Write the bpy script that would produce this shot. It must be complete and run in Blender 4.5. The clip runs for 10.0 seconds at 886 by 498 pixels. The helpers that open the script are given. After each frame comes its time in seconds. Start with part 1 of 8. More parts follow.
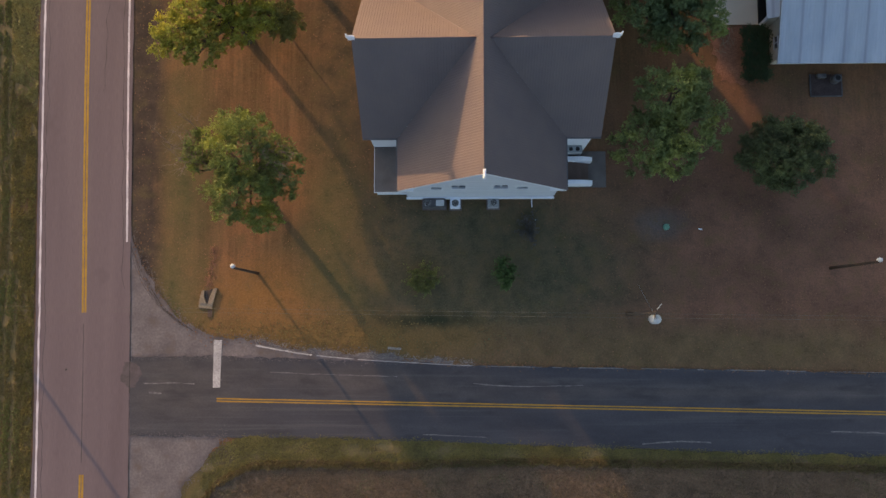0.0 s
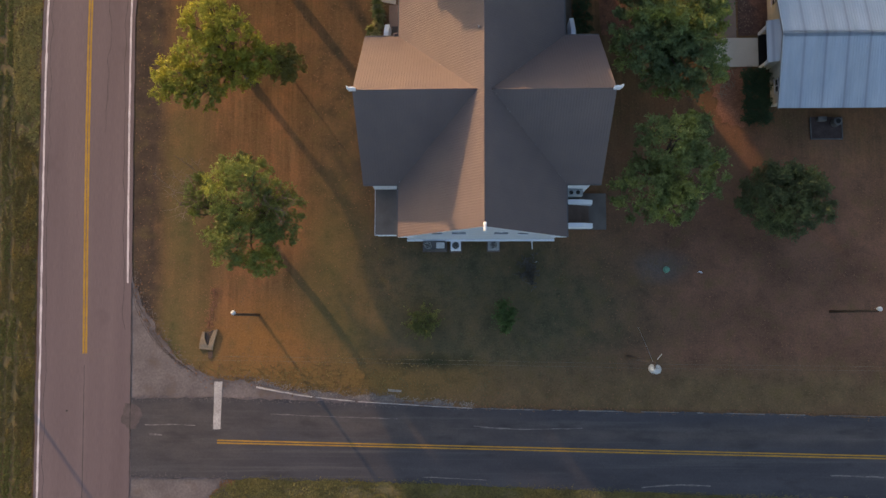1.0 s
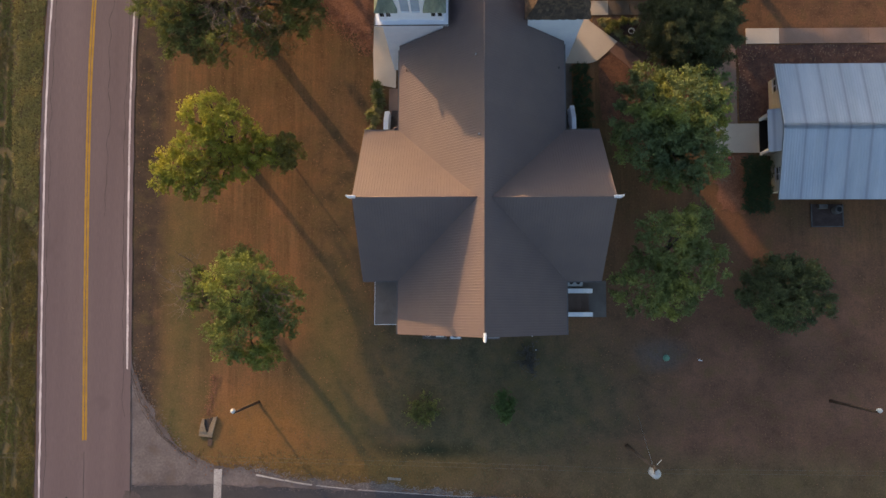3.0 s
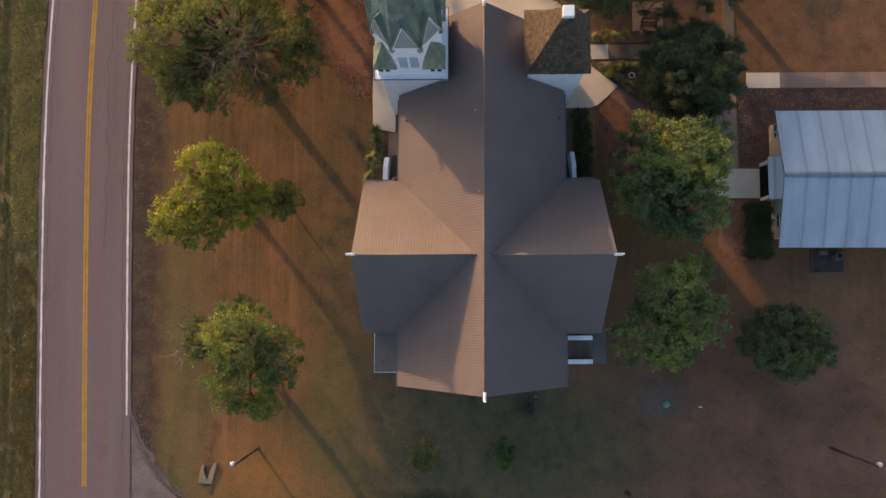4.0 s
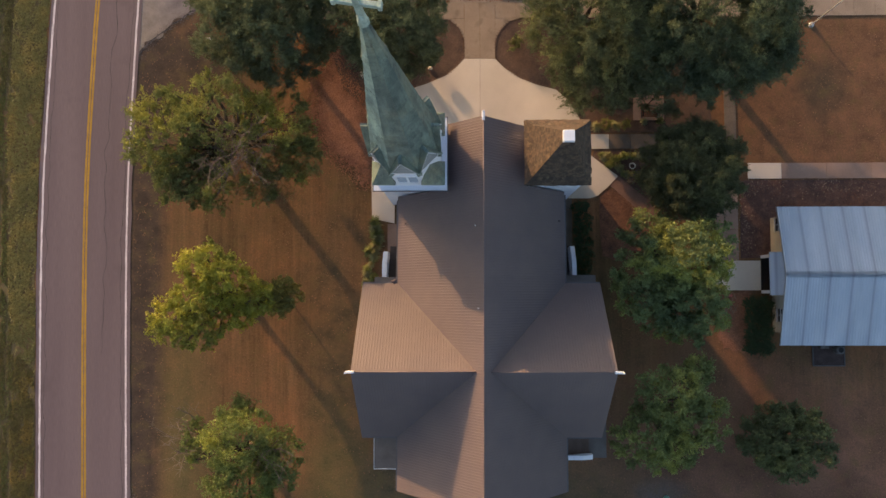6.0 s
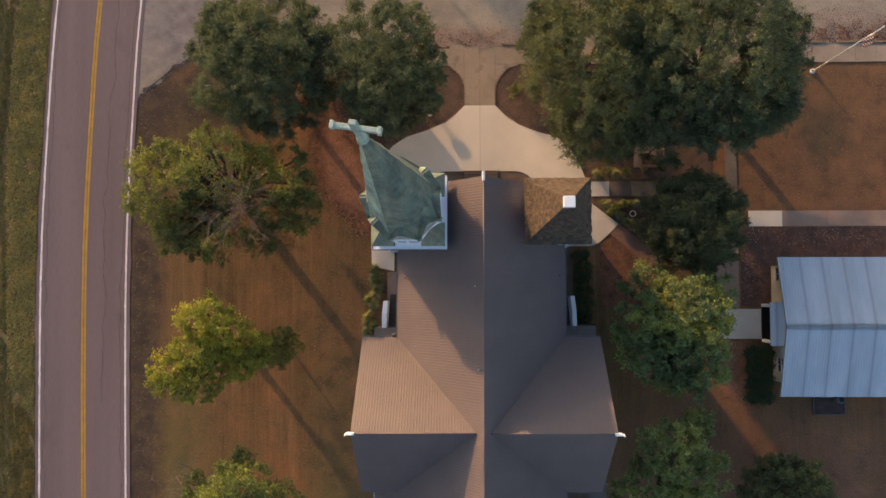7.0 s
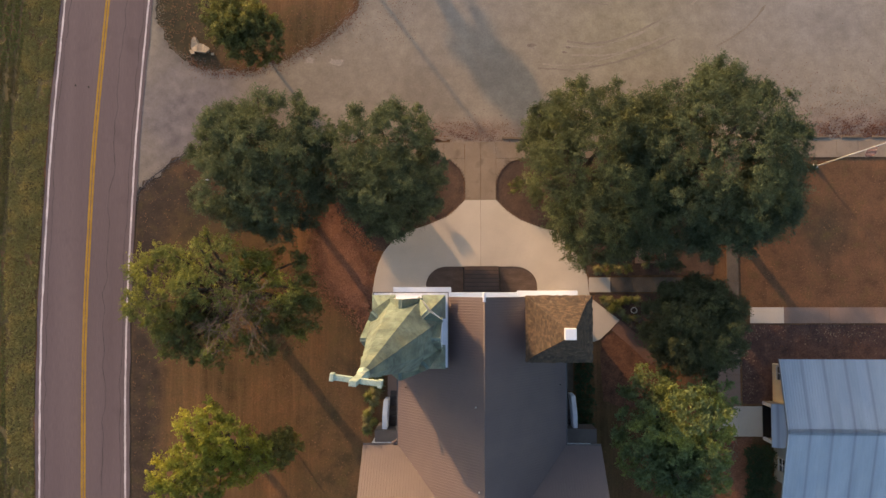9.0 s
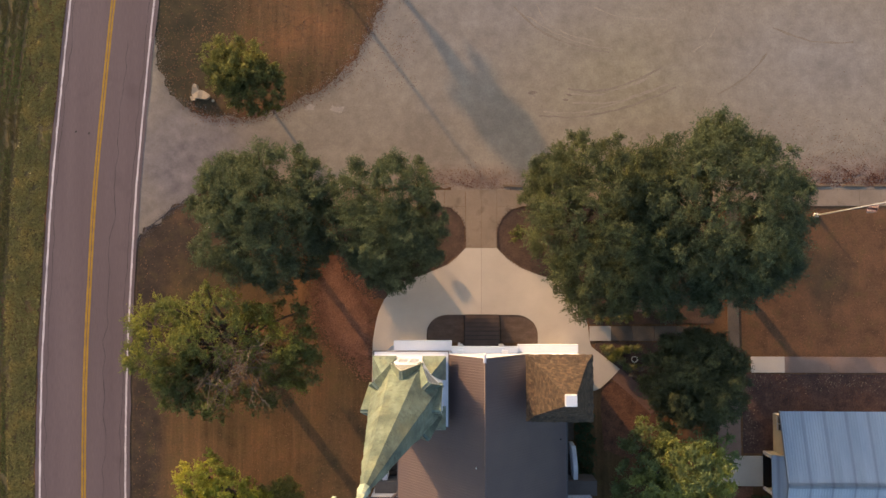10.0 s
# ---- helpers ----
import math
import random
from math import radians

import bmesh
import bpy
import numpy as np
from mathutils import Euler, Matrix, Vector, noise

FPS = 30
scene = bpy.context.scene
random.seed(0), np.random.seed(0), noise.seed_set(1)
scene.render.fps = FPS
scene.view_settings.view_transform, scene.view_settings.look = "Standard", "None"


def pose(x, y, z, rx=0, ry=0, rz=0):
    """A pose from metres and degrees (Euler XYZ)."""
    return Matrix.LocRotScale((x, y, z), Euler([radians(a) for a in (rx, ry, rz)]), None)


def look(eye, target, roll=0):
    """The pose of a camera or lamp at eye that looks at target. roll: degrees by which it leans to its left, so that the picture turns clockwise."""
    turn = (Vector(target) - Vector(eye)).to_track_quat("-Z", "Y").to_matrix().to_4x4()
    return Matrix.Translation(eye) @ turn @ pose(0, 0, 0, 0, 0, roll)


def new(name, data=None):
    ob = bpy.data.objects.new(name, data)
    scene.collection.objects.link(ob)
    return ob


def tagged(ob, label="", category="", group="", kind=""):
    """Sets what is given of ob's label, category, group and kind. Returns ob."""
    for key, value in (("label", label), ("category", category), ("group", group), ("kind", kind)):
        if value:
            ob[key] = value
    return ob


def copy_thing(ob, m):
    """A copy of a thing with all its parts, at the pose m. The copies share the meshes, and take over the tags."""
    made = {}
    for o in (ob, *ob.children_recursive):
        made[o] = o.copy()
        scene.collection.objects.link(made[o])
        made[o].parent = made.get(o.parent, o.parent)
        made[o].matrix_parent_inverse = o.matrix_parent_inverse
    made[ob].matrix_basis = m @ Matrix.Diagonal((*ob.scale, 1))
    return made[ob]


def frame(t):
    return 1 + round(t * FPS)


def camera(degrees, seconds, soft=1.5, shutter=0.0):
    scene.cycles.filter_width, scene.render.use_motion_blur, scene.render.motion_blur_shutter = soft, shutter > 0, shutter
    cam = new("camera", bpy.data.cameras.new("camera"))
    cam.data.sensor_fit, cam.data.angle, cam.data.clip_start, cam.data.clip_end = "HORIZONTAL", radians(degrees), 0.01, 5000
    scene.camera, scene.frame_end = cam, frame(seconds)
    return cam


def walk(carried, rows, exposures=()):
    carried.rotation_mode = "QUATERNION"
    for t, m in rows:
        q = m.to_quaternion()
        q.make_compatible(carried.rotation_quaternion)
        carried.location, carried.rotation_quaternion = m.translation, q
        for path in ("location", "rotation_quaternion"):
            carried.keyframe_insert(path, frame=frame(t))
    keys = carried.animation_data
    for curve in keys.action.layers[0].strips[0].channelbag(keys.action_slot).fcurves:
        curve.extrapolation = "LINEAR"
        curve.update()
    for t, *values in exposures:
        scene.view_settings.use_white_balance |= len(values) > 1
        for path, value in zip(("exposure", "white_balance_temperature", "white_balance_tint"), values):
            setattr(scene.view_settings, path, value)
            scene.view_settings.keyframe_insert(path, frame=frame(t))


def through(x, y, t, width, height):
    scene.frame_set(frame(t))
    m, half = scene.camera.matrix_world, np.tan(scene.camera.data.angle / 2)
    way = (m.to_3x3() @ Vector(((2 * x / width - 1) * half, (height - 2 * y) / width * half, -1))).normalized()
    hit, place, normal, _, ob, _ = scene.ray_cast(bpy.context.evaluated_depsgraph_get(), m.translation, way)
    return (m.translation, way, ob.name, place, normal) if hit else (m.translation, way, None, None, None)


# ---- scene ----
cam = camera(59.5, 10.0, soft=1.5)
PATH = [
    (0, 1.101, 1.793, 61.417, 5.128, 1.379, -0.071),
    (0.5, 1.100, 3.465, 61.615, 5.106, 1.384, 0.001),
    (1, 1.100, 5.203, 61.791, 5.051, 1.386, 0.054),
    (1.5, 1.100, 7.002, 61.948, 4.968, 1.385, 0.091),
    (2, 1.100, 8.856, 62.087, 4.860, 1.382, 0.112),
    (2.5, 1.101, 10.759, 62.210, 4.729, 1.377, 0.121),
    (3.25, 1.101, 13.697, 62.366, 4.500, 1.366, 0.114),
    (4, 1.101, 16.716, 62.495, 4.239, 1.354, 0.090),
    (4.5, 1.101, 18.766, 62.568, 4.055, 1.344, 0.067),
    (5, 1.100, 20.840, 62.633, 3.865, 1.335, 0.042),
    (5.5, 1.099, 22.931, 62.690, 3.673, 1.327, 0.016),
    (6.25, 1.095, 26.090, 62.767, 3.390, 1.315, -0.020),
    (7, 1.090, 29.260, 62.836, 3.122, 1.307, -0.047),
    (7.5, 1.085, 31.371, 62.882, 2.958, 1.303, -0.056),
    (8, 1.079, 33.473, 62.928, 2.808, 1.302, -0.055),
    (8.5, 1.071, 35.561, 62.976, 2.678, 1.304, -0.044),
    (9, 1.063, 37.630, 63.029, 2.569, 1.309, -0.019),
    (9.5, 1.052, 39.675, 63.087, 2.486, 1.317, 0.021),
    (10, 1.040, 41.690, 63.152, 2.431, 1.330, 0.078),
]
walk(cam, [(t, pose(x, y, z, rx, ry, rz)) for t, x, y, z, rx, ry, rz in PATH],
     exposures=[(0, 0.95, 6750, 13), (10, 0.95, 6750, 13)])

# ---- light ----
SUN_ELEV, SUN_X, SUN_Y = 10.0, -0.60, 0.80
world = bpy.data.worlds.new("sky")
scene.world = world
world.use_nodes = True
wn = world.node_tree.nodes
sky = wn.new("ShaderNodeTexSky")
sky.sky_type = "NISHITA"
sky.sun_disc = False
sky.sun_elevation = radians(SUN_ELEV)
sky.sun_rotation = math.atan2(SUN_X, SUN_Y)
sky.dust_density = 2.0
sky.ozone_density = 1.1
wn["Background"].inputs["Strength"].default_value = 0.20
world.node_tree.links.new(sky.outputs[0], wn["Background"].inputs["Color"])
sun = new("sun", bpy.data.lights.new("sun", "SUN"))
sun.data.energy = 3.5
sun.data.angle = radians(1.1)
sun.data.color = (1.0, 0.605, 0.27)
_h = math.cos(radians(SUN_ELEV))
sun.matrix_world = look((SUN_X * _h * 80, SUN_Y * _h * 80, math.sin(radians(SUN_ELEV)) * 80), (0, 0, 0))


# ---- materials ----
def ramp_node(nt, stops):
    r = nt.nodes.new("ShaderNodeValToRGB")
    e = r.color_ramp.elements
    while len(e) < len(stops):
        e.new(0.5)
    for el, (p, c) in zip(e, stops):
        el.position, el.color = p, (*c, 1)
    return r


def noise_node(nt, coord, scale, detail=4.0, stretch=(1, 1, 1), rough=0.55):
    m = nt.nodes.new("ShaderNodeMapping")
    m.inputs["Scale"].default_value = stretch
    nt.links.new(coord, m.inputs["Vector"])
    n = nt.nodes.new("ShaderNodeTexNoise")
    n.inputs["Scale"].default_value = scale
    n.inputs["Detail"].default_value = detail
    n.inputs["Roughness"].default_value = rough
    nt.links.new(m.outputs[0], n.inputs["Vector"])
    return n.outputs["Fac"]


def mix_node(nt, kind, fac, a, b):
    m = nt.nodes.new("ShaderNodeMix")
    m.data_type, m.blend_type = "RGBA", kind
    for sock, v in ((m.inputs[0], fac), (m.inputs[6], a), (m.inputs[7], b)):
        if isinstance(v, (int, float)):
            sock.default_value = v
        elif isinstance(v, tuple):
            sock.default_value = (*v, 1)
        else:
            nt.links.new(v, sock)
    return m.outputs[2]


def start(name):
    m = bpy.data.materials.new(name)
    m.use_nodes = True
    nt = m.node_tree
    b = nt.nodes["Principled BSDF"]
    pos = nt.nodes.new("ShaderNodeNewGeometry").outputs["Position"]
    return m, nt, b, pos


def bump(nt, b, height, strength, dist):
    k = nt.nodes.new("ShaderNodeBump")
    k.inputs["Strength"].default_value, k.inputs["Distance"].default_value = strength, dist
    nt.links.new(height, k.inputs["Height"])
    nt.links.new(k.outputs[0], b.inputs["Normal"])


def surface(name, dark, light, scale=1.0, grain=20.0, grain_amt=0.35, rough=0.8, bump_amt=0.3, bump_dist=0.02, metal=0.0,
            stretch=(1, 1, 1), lo=0.3, hi=0.7, per_object=0.0, spec=0.3, stain=None, stain_scale=0.3, stain_lo=0.55, stain_hi=0.7):
    """Two colours in large patches, a fine grain, and an optional stain."""
    m, nt, b, pos = start(name)
    big = ramp_node(nt, [(lo, dark), (hi, light)])
    nt.links.new(noise_node(nt, pos, scale, 5, stretch), big.inputs[0])
    fine = noise_node(nt, pos, grain, 3, stretch)
    g = ramp_node(nt, [(0.25, (1 - grain_amt,) * 3), (0.75, (1 + grain_amt,) * 3)])
    nt.links.new(fine, g.inputs[0])
    col = mix_node(nt, "MULTIPLY", 1.0, big.outputs[0], g.outputs[0])
    if stain:
        s = ramp_node(nt, [(stain_lo, (0, 0, 0)), (stain_hi, (1, 1, 1))])
        nt.links.new(noise_node(nt, pos, stain_scale, 6), s.inputs[0])
        col = mix_node(nt, "MIX", s.outputs[0], col, stain)
    if per_object:
        info = nt.nodes.new("ShaderNodeObjectInfo")
        r = ramp_node(nt, [(0, (1 - per_object,) * 3), (1, (1 + per_object,) * 3)])
        nt.links.new(info.outputs["Random"], r.inputs[0])
        col = mix_node(nt, "MULTIPLY", 1.0, col, r.outputs[0])
    nt.links.new(col, b.inputs["Base Color"])
    b.inputs["Roughness"].default_value, b.inputs["Metallic"].default_value = rough, metal
    b.inputs["Specular IOR Level"].default_value = spec
    if bump_amt:
        bump(nt, b, fine, bump_amt, bump_dist)
    return m


def plain(name, color, rough=0.5, metal=0.0):
    return surface(name, tuple(c * 0.85 for c in color), color, 3.0, 30.0, 0.12, rough, 0.1, 0.005, metal)


def leafy(name, colours, patch=0.5, through=0.25):
    """Leaf colours by clump and by leaf; some light passes through."""
    m, nt, b, pos = start(name)
    n = len(colours)
    r = ramp_node(nt, [(0.28 + 0.44 * i / max(1, n - 1), c) for i, c in enumerate(colours)])
    nt.links.new(noise_node(nt, pos, patch, 3), r.inputs[0])
    isl = nt.nodes.new("ShaderNodeNewGeometry").outputs["Random Per Island"]
    v = ramp_node(nt, [(0, (0.78,) * 3), (1, (1.24,) * 3)])
    nt.links.new(isl, v.inputs[0])
    col = mix_node(nt, "MULTIPLY", 1.0, r.outputs[0], v.outputs[0])
    nt.links.new(col, b.inputs["Base Color"])
    b.inputs["Roughness"].default_value = 0.6
    b.inputs["Specular IOR Level"].default_value = 0.25
    t = nt.nodes.new("ShaderNodeBsdfTranslucent")
    nt.links.new(col, t.inputs["Color"])
    mx = nt.nodes.new("ShaderNodeMixShader")
    mx.inputs[0].default_value = through
    nt.links.new(b.outputs[0], mx.inputs[1])
    nt.links.new(t.outputs[0], mx.inputs[2])
    nt.links.new(mx.outputs[0], nt.nodes["Material Output"].inputs["Surface"])
    return m


def ellipse_mask(nt, pos, cx, cy, rx, ry, soft):
    """1 inside an ellipse on the ground, falling to 0 over a soft, ragged border."""
    m = nt.nodes.new("ShaderNodeMapping")
    m.vector_type = "POINT"
    m.inputs["Location"].default_value = (-cx / rx, -cy / ry, 0)
    m.inputs["Scale"].default_value = (1 / rx, 1 / ry, 0)
    nt.links.new(pos, m.inputs["Vector"])
    ln = nt.nodes.new("ShaderNodeVectorMath")
    ln.operation = "LENGTH"
    nt.links.new(m.outputs[0], ln.inputs[0])
    add = nt.nodes.new("ShaderNodeMath")
    add.operation = "MULTIPLY_ADD"
    nt.links.new(noise_node(nt, pos, 0.35, 5), add.inputs[0])
    add.inputs[1].default_value = soft * 1.6
    nt.links.new(ln.outputs["Value"], add.inputs[2])
    r = ramp_node(nt, [(0.0, (1, 1, 1)), (1.0, (0, 0, 0))])
    mr = nt.nodes.new("ShaderNodeMapRange")
    mr.inputs["From Min"].default_value, mr.inputs["From Max"].default_value = 1.0, 1.0 + soft * 1.6
    nt.links.new(add.outputs[0], mr.inputs["Value"])
    nt.links.new(mr.outputs[0], r.inputs[0])
    return r.outputs[0]


def lawn_material():
    m, nt, b, pos = start("dormant_lawn")

    def two(dark, light, scale):
        r = ramp_node(nt, [(0.32, dark), (0.68, light)])
        nt.links.new(noise_node(nt, pos, scale, 5), r.inputs[0])
        return r.outputs[0]
    base = ramp_node(nt, [(0.30, (0.088, 0.060, 0.032)), (0.48, (0.150, 0.085, 0.044)), (0.68, (0.252, 0.116, 0.056))])
    nt.links.new(noise_node(nt, pos, 0.20, 6, (1, 0.7, 1)), base.inputs[0])
    col = base.outputs[0]
    # mower's passes along the road, on the west lawn alone
    mow = ramp_node(nt, [(0.35, (0.84,) * 3), (0.65, (1.14,) * 3)])
    nt.links.new(noise_node(nt, pos, 1.5, 3, (1, 0.05, 1)), mow.inputs[0])
    col = mix_node(nt, "MULTIPLY", 1.0, col, mow.outputs[0])
    mow2 = ramp_node(nt, [(0.35, (0.88,) * 3), (0.65, (1.10,) * 3)])
    nt.links.new(noise_node(nt, pos, 5.0, 4, (1, 0.06, 1)), mow2.inputs[0])
    col = mix_node(nt, "MULTIPLY", 1.0, col, mow2.outputs[0])
    green = two((0.066, 0.060, 0.036), (0.112, 0.086, 0.052), 0.7)
    drab = two((0.114, 0.061, 0.042), (0.196, 0.100, 0.067), 0.30)
    russet = two((0.105, 0.058, 0.036), (0.180, 0.092, 0.053), 0.7)
    khaki = two((0.100, 0.067, 0.038), (0.162, 0.106, 0.058), 0.6)
    straw = two((0.130, 0.085, 0.034), (0.205, 0.120, 0.042), 0.8)
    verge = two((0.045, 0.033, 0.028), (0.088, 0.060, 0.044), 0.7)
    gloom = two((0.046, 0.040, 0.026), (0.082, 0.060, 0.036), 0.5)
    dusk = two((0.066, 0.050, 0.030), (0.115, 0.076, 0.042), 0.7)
    olive = two((0.085, 0.075, 0.034), (0.140, 0.100, 0.045), 0.6)
    for mask, c in ((ellipse_mask(nt, pos, 25, 5, 19, 15, 0.5), drab),
                    (ellipse_mask(nt, pos, 2.5, 5.5, 12.5, 7.0, 0.55), green),
                    (ellipse_mask(nt, pos, 20, -0.8, 26, 2.0, 0.7), khaki),
                    (ellipse_mask(nt, pos, -10.5, 0.2, 11, 1.9, 0.7), straw),
                    # shade band along the church's west side, painted into the lawn colour
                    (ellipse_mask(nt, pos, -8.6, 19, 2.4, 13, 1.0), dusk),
                    (ellipse_mask(nt, pos, -14.5, 3.4, 5.0, 2.4, 0.9), (0.215, 0.108, 0.040)),
                    (ellipse_mask(nt, pos, -22, 3.5, 2.2, 3.0, 0.9), olive),
                    (ellipse_mask(nt, pos, -8, 4.4, 2.2, 1.8, 1.0), olive),
                    (ellipse_mask(nt, pos, -21.5, 14, 1.8, 10, 1.2), olive),
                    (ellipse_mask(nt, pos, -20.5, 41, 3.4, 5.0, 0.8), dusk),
                    (ellipse_mask(nt, pos, -9.5, 9, 2.0, 4.5, 1.2), olive),
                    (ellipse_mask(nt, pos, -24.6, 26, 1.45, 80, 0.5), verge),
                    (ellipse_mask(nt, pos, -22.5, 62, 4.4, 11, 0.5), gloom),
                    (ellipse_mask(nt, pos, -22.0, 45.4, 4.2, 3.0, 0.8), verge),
                    (ellipse_mask(nt, pos, 17.0, 9.2, 1.5, 0.9, 0.9), (0.112, 0.088, 0.080)),
                    # shade of the ditch, painted as a dark streak on the lawn
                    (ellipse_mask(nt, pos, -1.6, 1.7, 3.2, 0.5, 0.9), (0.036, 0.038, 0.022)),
                    (ellipse_mask(nt, pos, 34, 41, 13, 9, 0.6), russet),
                    (ellipse_mask(nt, pos, 30.5, 42, 1.6, 2.0, 0.9), (0.080, 0.056, 0.038)),
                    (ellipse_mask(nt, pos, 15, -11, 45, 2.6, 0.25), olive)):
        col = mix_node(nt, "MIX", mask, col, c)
    tuft = ramp_node(nt, [(0.50, (0, 0, 0)), (0.68, (0.52, 0.52, 0.52))])
    nt.links.new(noise_node(nt, pos, 0.8, 6, rough=0.6), tuft.inputs[0])
    col = mix_node(nt, "MIX", tuft.outputs[0], col, (0.080, 0.066, 0.030))
    blotch = ramp_node(nt, [(0.30, (0.70, 0.78, 0.79)), (0.50, (1.0, 1.0, 1.0)), (0.70, (1.24, 1.16, 1.12))])
    nt.links.new(noise_node(nt, pos, 0.8, 8, rough=0.72), blotch.inputs[0])
    col = mix_node(nt, "MULTIPLY", 1.0, col, blotch.outputs[0])
    fine = noise_node(nt, pos, 7.0, 6, rough=0.7)
    g = ramp_node(nt, [(0.3, (0.76,) * 3), (0.7, (1.24,) * 3)])
    nt.links.new(fine, g.inputs[0])
    col = mix_node(nt, "MULTIPLY", 1.0, col, g.outputs[0])
    nt.links.new(col, b.inputs["Base Color"])
    b.inputs["Roughness"].default_value = 0.95
    b.inputs["Specular IOR Level"].default_value = 0.1
    bump(nt, b, fine, 0.12, 0.04)
    return m


def side_road_material():
    m, nt, b, pos = start("dark_asphalt")
    base = ramp_node(nt, [(0.3, (0.030, 0.030, 0.039)), (0.7, (0.056, 0.053, 0.063))])
    nt.links.new(noise_node(nt, pos, 0.5, 5, (0.2, 1, 1)), base.inputs[0])
    col = base.outputs[0]
    worn = ramp_node(nt, [(0.3, (0.042, 0.037, 0.040)), (0.7, (0.080, 0.068, 0.068))])
    nt.links.new(noise_node(nt, pos, 0.9, 6, (0.35, 1, 1)), worn.inputs[0])
    for mask in (ellipse_mask(nt, pos, -21, -3.5, 5, 3.5, 0.9), ellipse_mask(nt, pos, -6, -3.0, 9, 0.9, 1.0), ellipse_mask(nt, pos, 22, -3.9, 22, 0.7, 0.9)):
        col = mix_node(nt, "MIX", mask, col, worn.outputs[0])
    for sc, st, lo, c in ((0.9, (0.05, 1.4, 1), 0.55, (0.088, 0.080, 0.083)), (2.6, (0.03, 1.5, 1), 0.57, (0.074, 0.068, 0.072)), (0.8, (0.3, 1, 1), 0.58, (0.020, 0.019, 0.023)), (1.6, (0.6, 1, 1), 0.62, (0.060, 0.050, 0.050))):
        k = ramp_node(nt, [(lo, (0, 0, 0)), (lo + 0.14, (0.6, 0.6, 0.6))])
        nt.links.new(noise_node(nt, pos, sc, 5, st), k.inputs[0])
        col = mix_node(nt, "MIX", k.outputs[0], col, c)
    fine = noise_node(nt, pos, 14, 4)
    g = ramp_node(nt, [(0.25, (0.8,) * 3), (0.75, (1.2,) * 3)])
    nt.links.new(fine, g.inputs[0])
    col = mix_node(nt, "MULTIPLY", 1.0, col, g.outputs[0])
    nt.links.new(col, b.inputs["Base Color"])
    b.inputs["Roughness"].default_value = 0.75
    b.inputs["Specular IOR Level"].default_value = 0.35
    bump(nt, b, fine, 0.2, 0.01)
    return m


def lot_material():
    m, nt, b, pos = start("tan_gravel")

    def two(dark, light, scale, st=(1, 1, 1), lo=0.32, hi=0.68):
        r = ramp_node(nt, [(lo, dark), (hi, light)])
        nt.links.new(noise_node(nt, pos, scale, 6, st), r.inputs[0])
        return r.outputs[0]
    col = two((0.240, 0.196, 0.156), (0.318, 0.264, 0.210), 0.16)
    grey = two((0.245, 0.212, 0.190), (0.305, 0.265, 0.236), 0.4)
    drive = two((0.160, 0.136, 0.138), (0.232, 0.198, 0.196), 0.9)
    red = two((0.225, 0.155, 0.122), (0.310, 0.230, 0.185), 0.9)
    sand = two((0.250, 0.208, 0.148), (0.332, 0.280, 0.202), 0.5)
    for mask, c in ((ellipse_mask(nt, pos, -21.5, 51.5, 5.5, 4.5, 0.7), drive), (ellipse_mask(nt, pos, 4, 66, 9, 6, 1.0), grey), (ellipse_mask(nt, pos, 34, 50.6, 5, 0.9, 1.2), red), (ellipse_mask(nt, pos, 15, 58, 7, 4, 1.0), sand),
                    (ellipse_mask(nt, pos, 30, 60, 8, 4, 1.0), grey), (ellipse_mask(nt, pos, 1.5, 50, 4, 0.9, 0.9), red)):
        col = mix_node(nt, "MIX", mask, col, c)
    mot = ramp_node(nt, [(0.35, (0.86,) * 3), (0.65, (1.08,) * 3)])
    nt.links.new(noise_node(nt, pos, 1.1, 6, rough=0.65), mot.inputs[0])
    col = mix_node(nt, "MULTIPLY", 1.0, col, mot.outputs[0])
    fine = noise_node(nt, pos, 7, 4)
    g = ramp_node(nt, [(0.25, (0.9,) * 3), (0.75, (1.1,) * 3)])
    nt.links.new(fine, g.inputs[0])
    col = mix_node(nt, "MULTIPLY", 1.0, col, g.outputs[0])
    nt.links.new(col, b.inputs["Base Color"])
    b.inputs["Roughness"].default_value = 0.95
    b.inputs["Specular IOR Level"].default_value = 0.15
    bump(nt, b, fine, 0.4, 0.03)
    return m


LAP_X = 25.38                                     # where the first sheet of the hall begins


